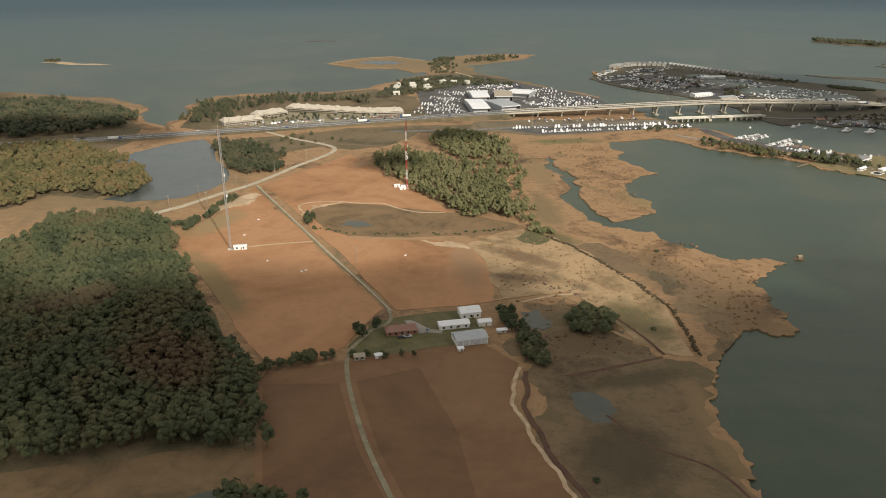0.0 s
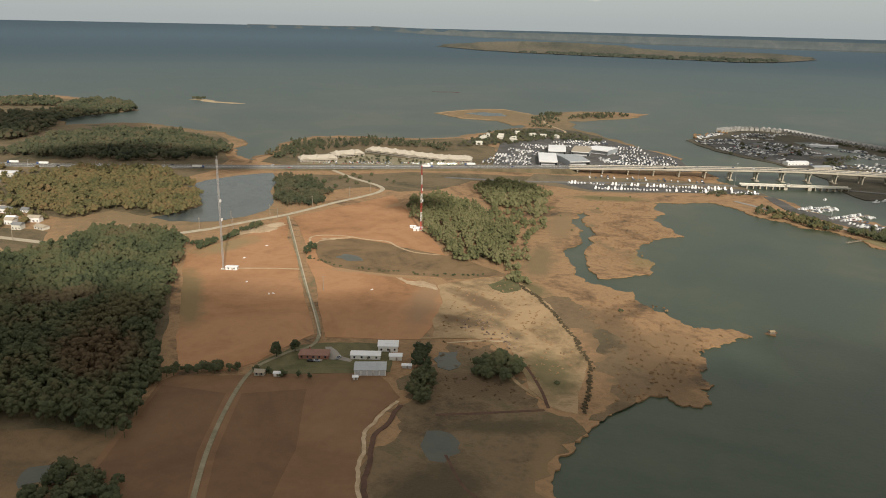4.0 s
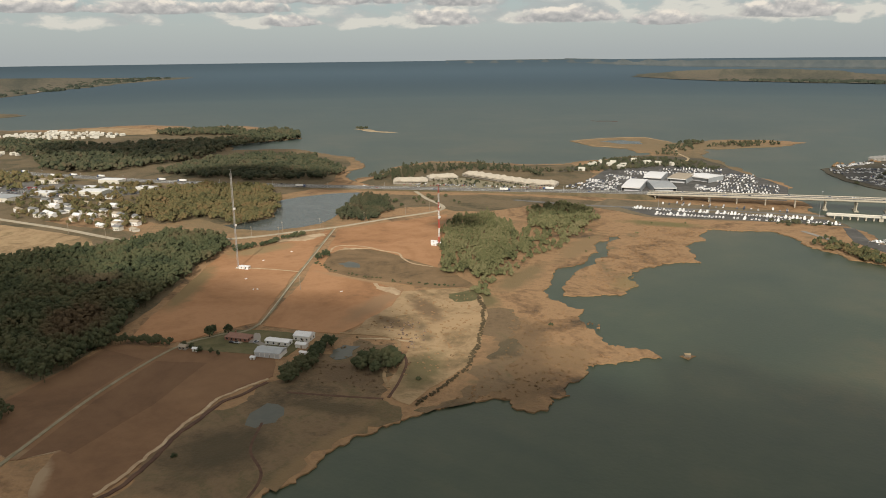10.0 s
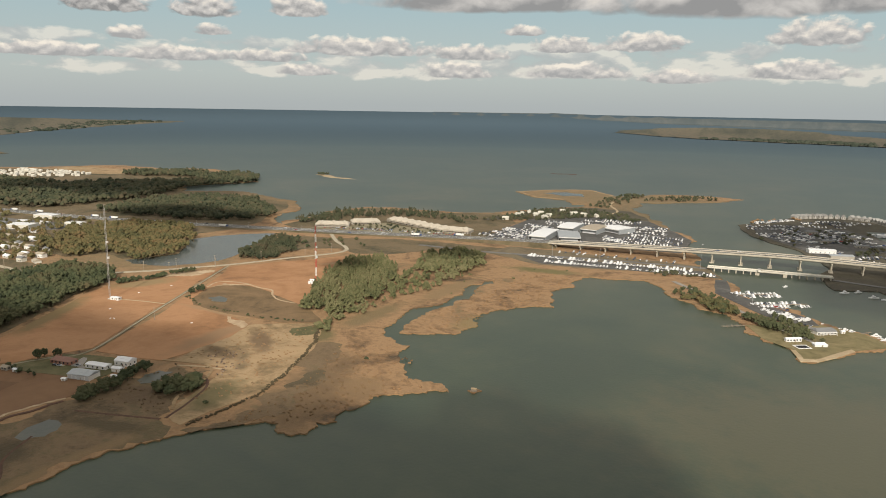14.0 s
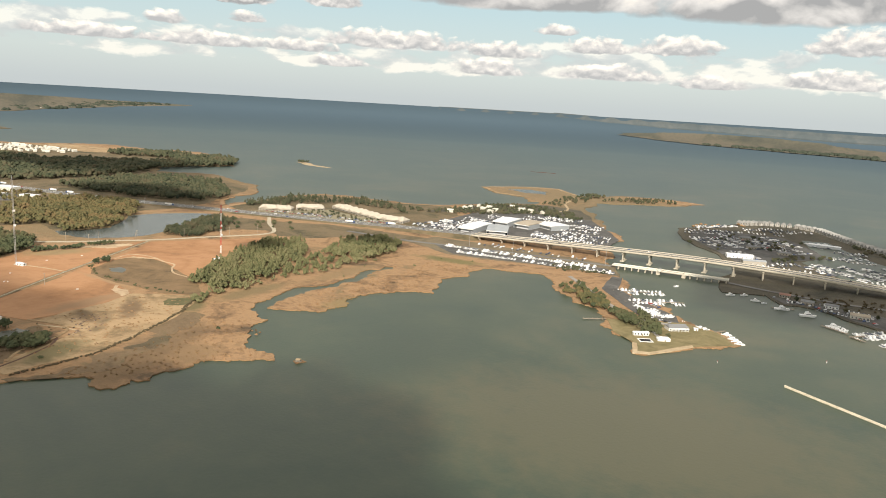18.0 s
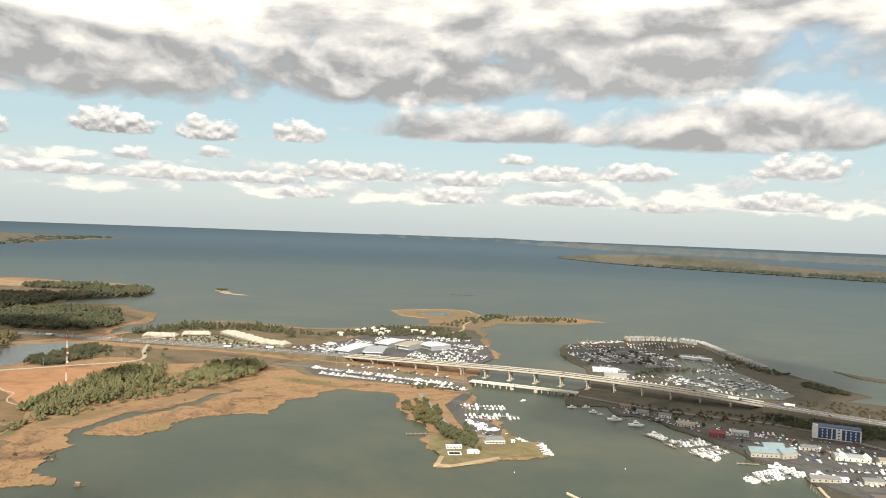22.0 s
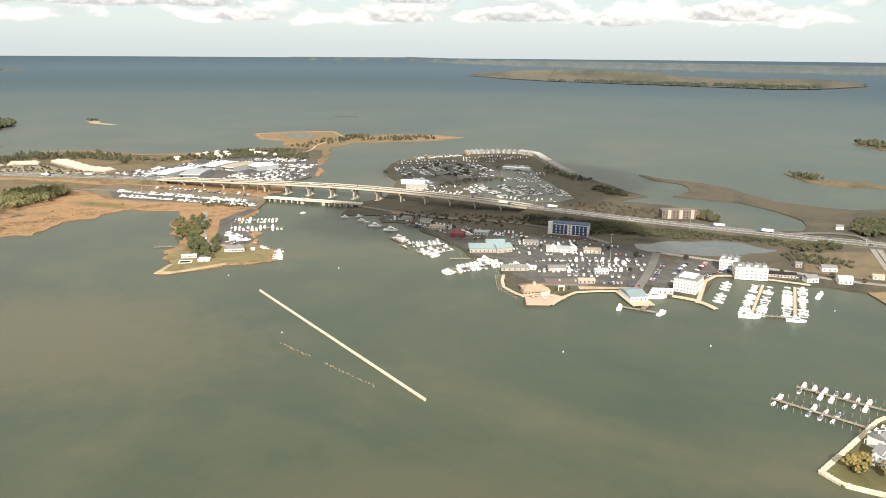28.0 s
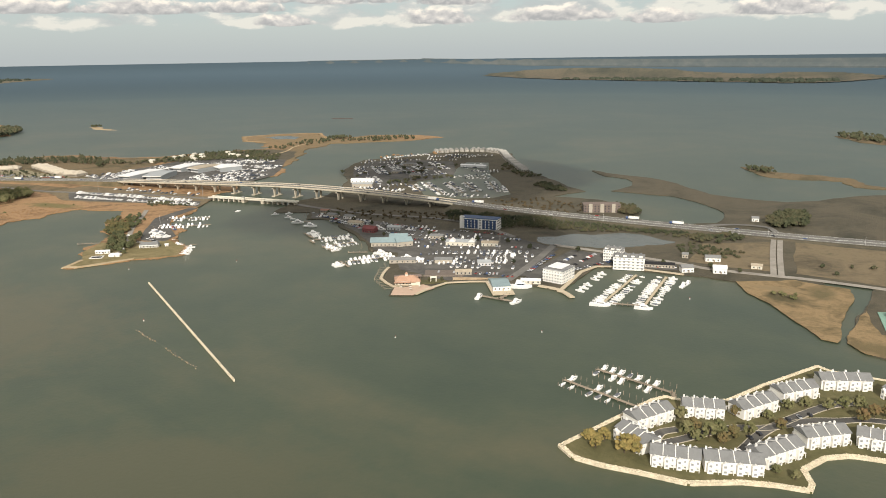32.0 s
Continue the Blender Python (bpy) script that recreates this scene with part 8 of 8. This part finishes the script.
house((1027, 1029), (1054, 1036), 9, 3.6, TANWALL, DARK, 1.6, "long low waterside building with a black roof", "restaurant", name="restaurant", cols=9)
for p, q, d, h, wallm, roofm, lab in (((706, 1058), (722, 1062), 9, 4, STEEL, METAL_GREY, "grey metal workshop on the harbour lot"), ((775, 1042), (790, 1047), 8, 3.5, TANWALL, ROOF_GREY, "low tan shop on the harbour lot"), ((845, 1035), (862, 1042), 9, 4, CREAM, ROOF_TAN, "cream shop with a tan roof on the lot"), ((876, 962), (888, 968), 8, 4, STEEL, METAL_GREY, "grey boat workshop on the lot"), ((618, 1090), (632, 1091), 8, 3.6, WHITE, ROOF_GREY, "white harbour cottage beside the road"), ((566, 1108), (578, 1109), 7, 3.4, TANWALL, ROOF_RED, "small brown harbour house"), ((870, 925), (884, 932), 7, 3.2, TANWALL, ROOF_TAN, "low tan store near the boardwalk")):
    house(p, q, d, h, wallm, roofm, 1.8, lab, "building", "harbour buildings", name="harbour_building", cols=4)
for x, y, h in ((720, 1030, 5), (748, 1022, 6), (768, 1056, 6), (796, 1036, 5), (830, 1056, 6), (866, 1060, 6), (905, 985, 5), (898, 1046, 6), (640, 1082, 6), (672, 1076, 5), (604, 1096, 7), (586, 1100, 6), (858, 895, 4), (868, 902, 4), (1008, 1046, 5), (992, 1056, 5), (1040, 1048, 5), (948, 1058, 6), (1085, 1052, 6), (1112, 1048, 5)):
    tree(x, y, h, h * 0.95, LEAF_DARK, "small dark bare-branched tree beside the lot", int(x + y), 1.1)
for x, y, h in ((432, 884, 7), (444, 874, 8), (454, 864, 9), (422, 894, 7), (466, 856, 9)):
    tree(x, y, h, h * 0.95, LEAF, "green and brown tree beside the drive", int(x + y), 1.1)

wood("woods", [(720, 1185), (830, 1190), (870, 1195), (880, 1150), (840, 1130), (820, 1125), (750, 1135)], 5.5, 6, 5.5, LEAF_DARK, "dark scrub behind the navy hotel", "round", 3, seed=150, keep=0.95)
wood("woods", [(870, 1195), (1080, 1195), (1060, 1175), (960, 1165), (890, 1140), (860, 1150)], 5, 3, 4.6, LEAF_DARK, "dark scrub along the highway bank", "round", 3, seed=151, keep=0.85)
wood("woods", [(1045, 1165), (1075, 1205), (1100, 1195), (1080, 1150), (1055, 1150)], 8, 6, 8, LEAF_DARK, "dark bushes beside the highway", "round", 4, seed=152)
wood("woods", [(1108, 1280), (1118, 1335), (1136, 1365), (1153, 1352), (1156, 1286), (1133, 1257)], 6.5, 9, 9, LEAF_DARK, "dark trees on the marsh", "round", 4, seed=153)
wood("woods", [(936, 1272), (958, 1250), (954, 1290), (938, 1314), (915, 1326), (912, 1300)], 5.5, 7, 7, LEAF_DARK, "dark trees behind the brown block", "round", 4, seed=154)
wood("woods", [(748, 1462), (790, 1432), (828, 1402), (800, 1392), (752, 1420)], 6, 4, 6, LEAF_DARK, "dark bushes at the island's tip", "round", 4, seed=155)
wood("woods", [(620, 1640), (690, 1560), (730, 1510), (700, 1500), (640, 1560), (600, 1610)], 9, 4, 6, LEAF_DARK, "dark planting behind the townhouses", "round", 4, seed=156)
wood("woods", [(400, 1748), (430, 1735), (425, 1700), (390, 1690), (375, 1660), (340, 1600), (330, 1590), (370, 1690)], 12, 4, 7, MARSH, "brown reeds on the island's edge", "round", 4, seed=157, keep=0.7)
wood("woods", [(1140, 992), (1160, 1000), (1175, 985), (1160, 975)], 7, 3.5, 5, PINE, "olive bushes on the marsh", "round", 4, seed=158)
wood("woods", [(1228, 985), (1245, 1000), (1290, 1040), (1300, 1000), (1260, 960), (1250, 930)], 8, 5, 6, LEAF_DARK, "garden trees beside the tennis court", "round", 4, seed=159, keep=0.7)
wood("woods", [(640, 1100), (700, 1105), (760, 1140), (720, 1170), (640, 1160), (560, 1130)], 10, 3, 4.5, DYKE, "brown bushes below the bridge", "round", 3, seed=160, keep=0.7)
wood("woods", [(1030, 1120), (1045, 1145), (1100, 1130), (1110, 1090), (1060, 1100)], 6, 3, 4.5, LEAF_DARK, "dark bushes beside the pond", "round", 3, seed=161, keep=0.8)
wood("woods", [(860, 1210), (885, 1250), (870, 1300), (800, 1330), (760, 1290), (720, 1260), (740, 1230)], 9, 3, 4.5, DYKE, "brown scrub beyond the highway", "round", 3, seed=162, keep=0.5)
wood("woods", [(495, 1310), (525, 1320), (560, 1400), (600, 1440), (585, 1460), (540, 1400)], 9, 6, 7, LEAF_DARK, "dark trees between yard and basin", "round", 4, seed=164, keep=0.6)
wood("woods", [(400, 1400), (440, 1380), (520, 1440), (540, 1540), (480, 1600), (420, 1560), (380, 1500)], 22, 5, 7, LEAF_DARK, "scattered brown trees in the marina yard", "round", 4, seed=165, keep=0.5)
wood("woods", [(1165, 1075), (1330, 1060), (1330, 1110), (1170, 1125)], 22, 4, 6, LEAF_DARK, "scattered brown bushes in the meadow", "round", 4, seed=166, keep=0.4)
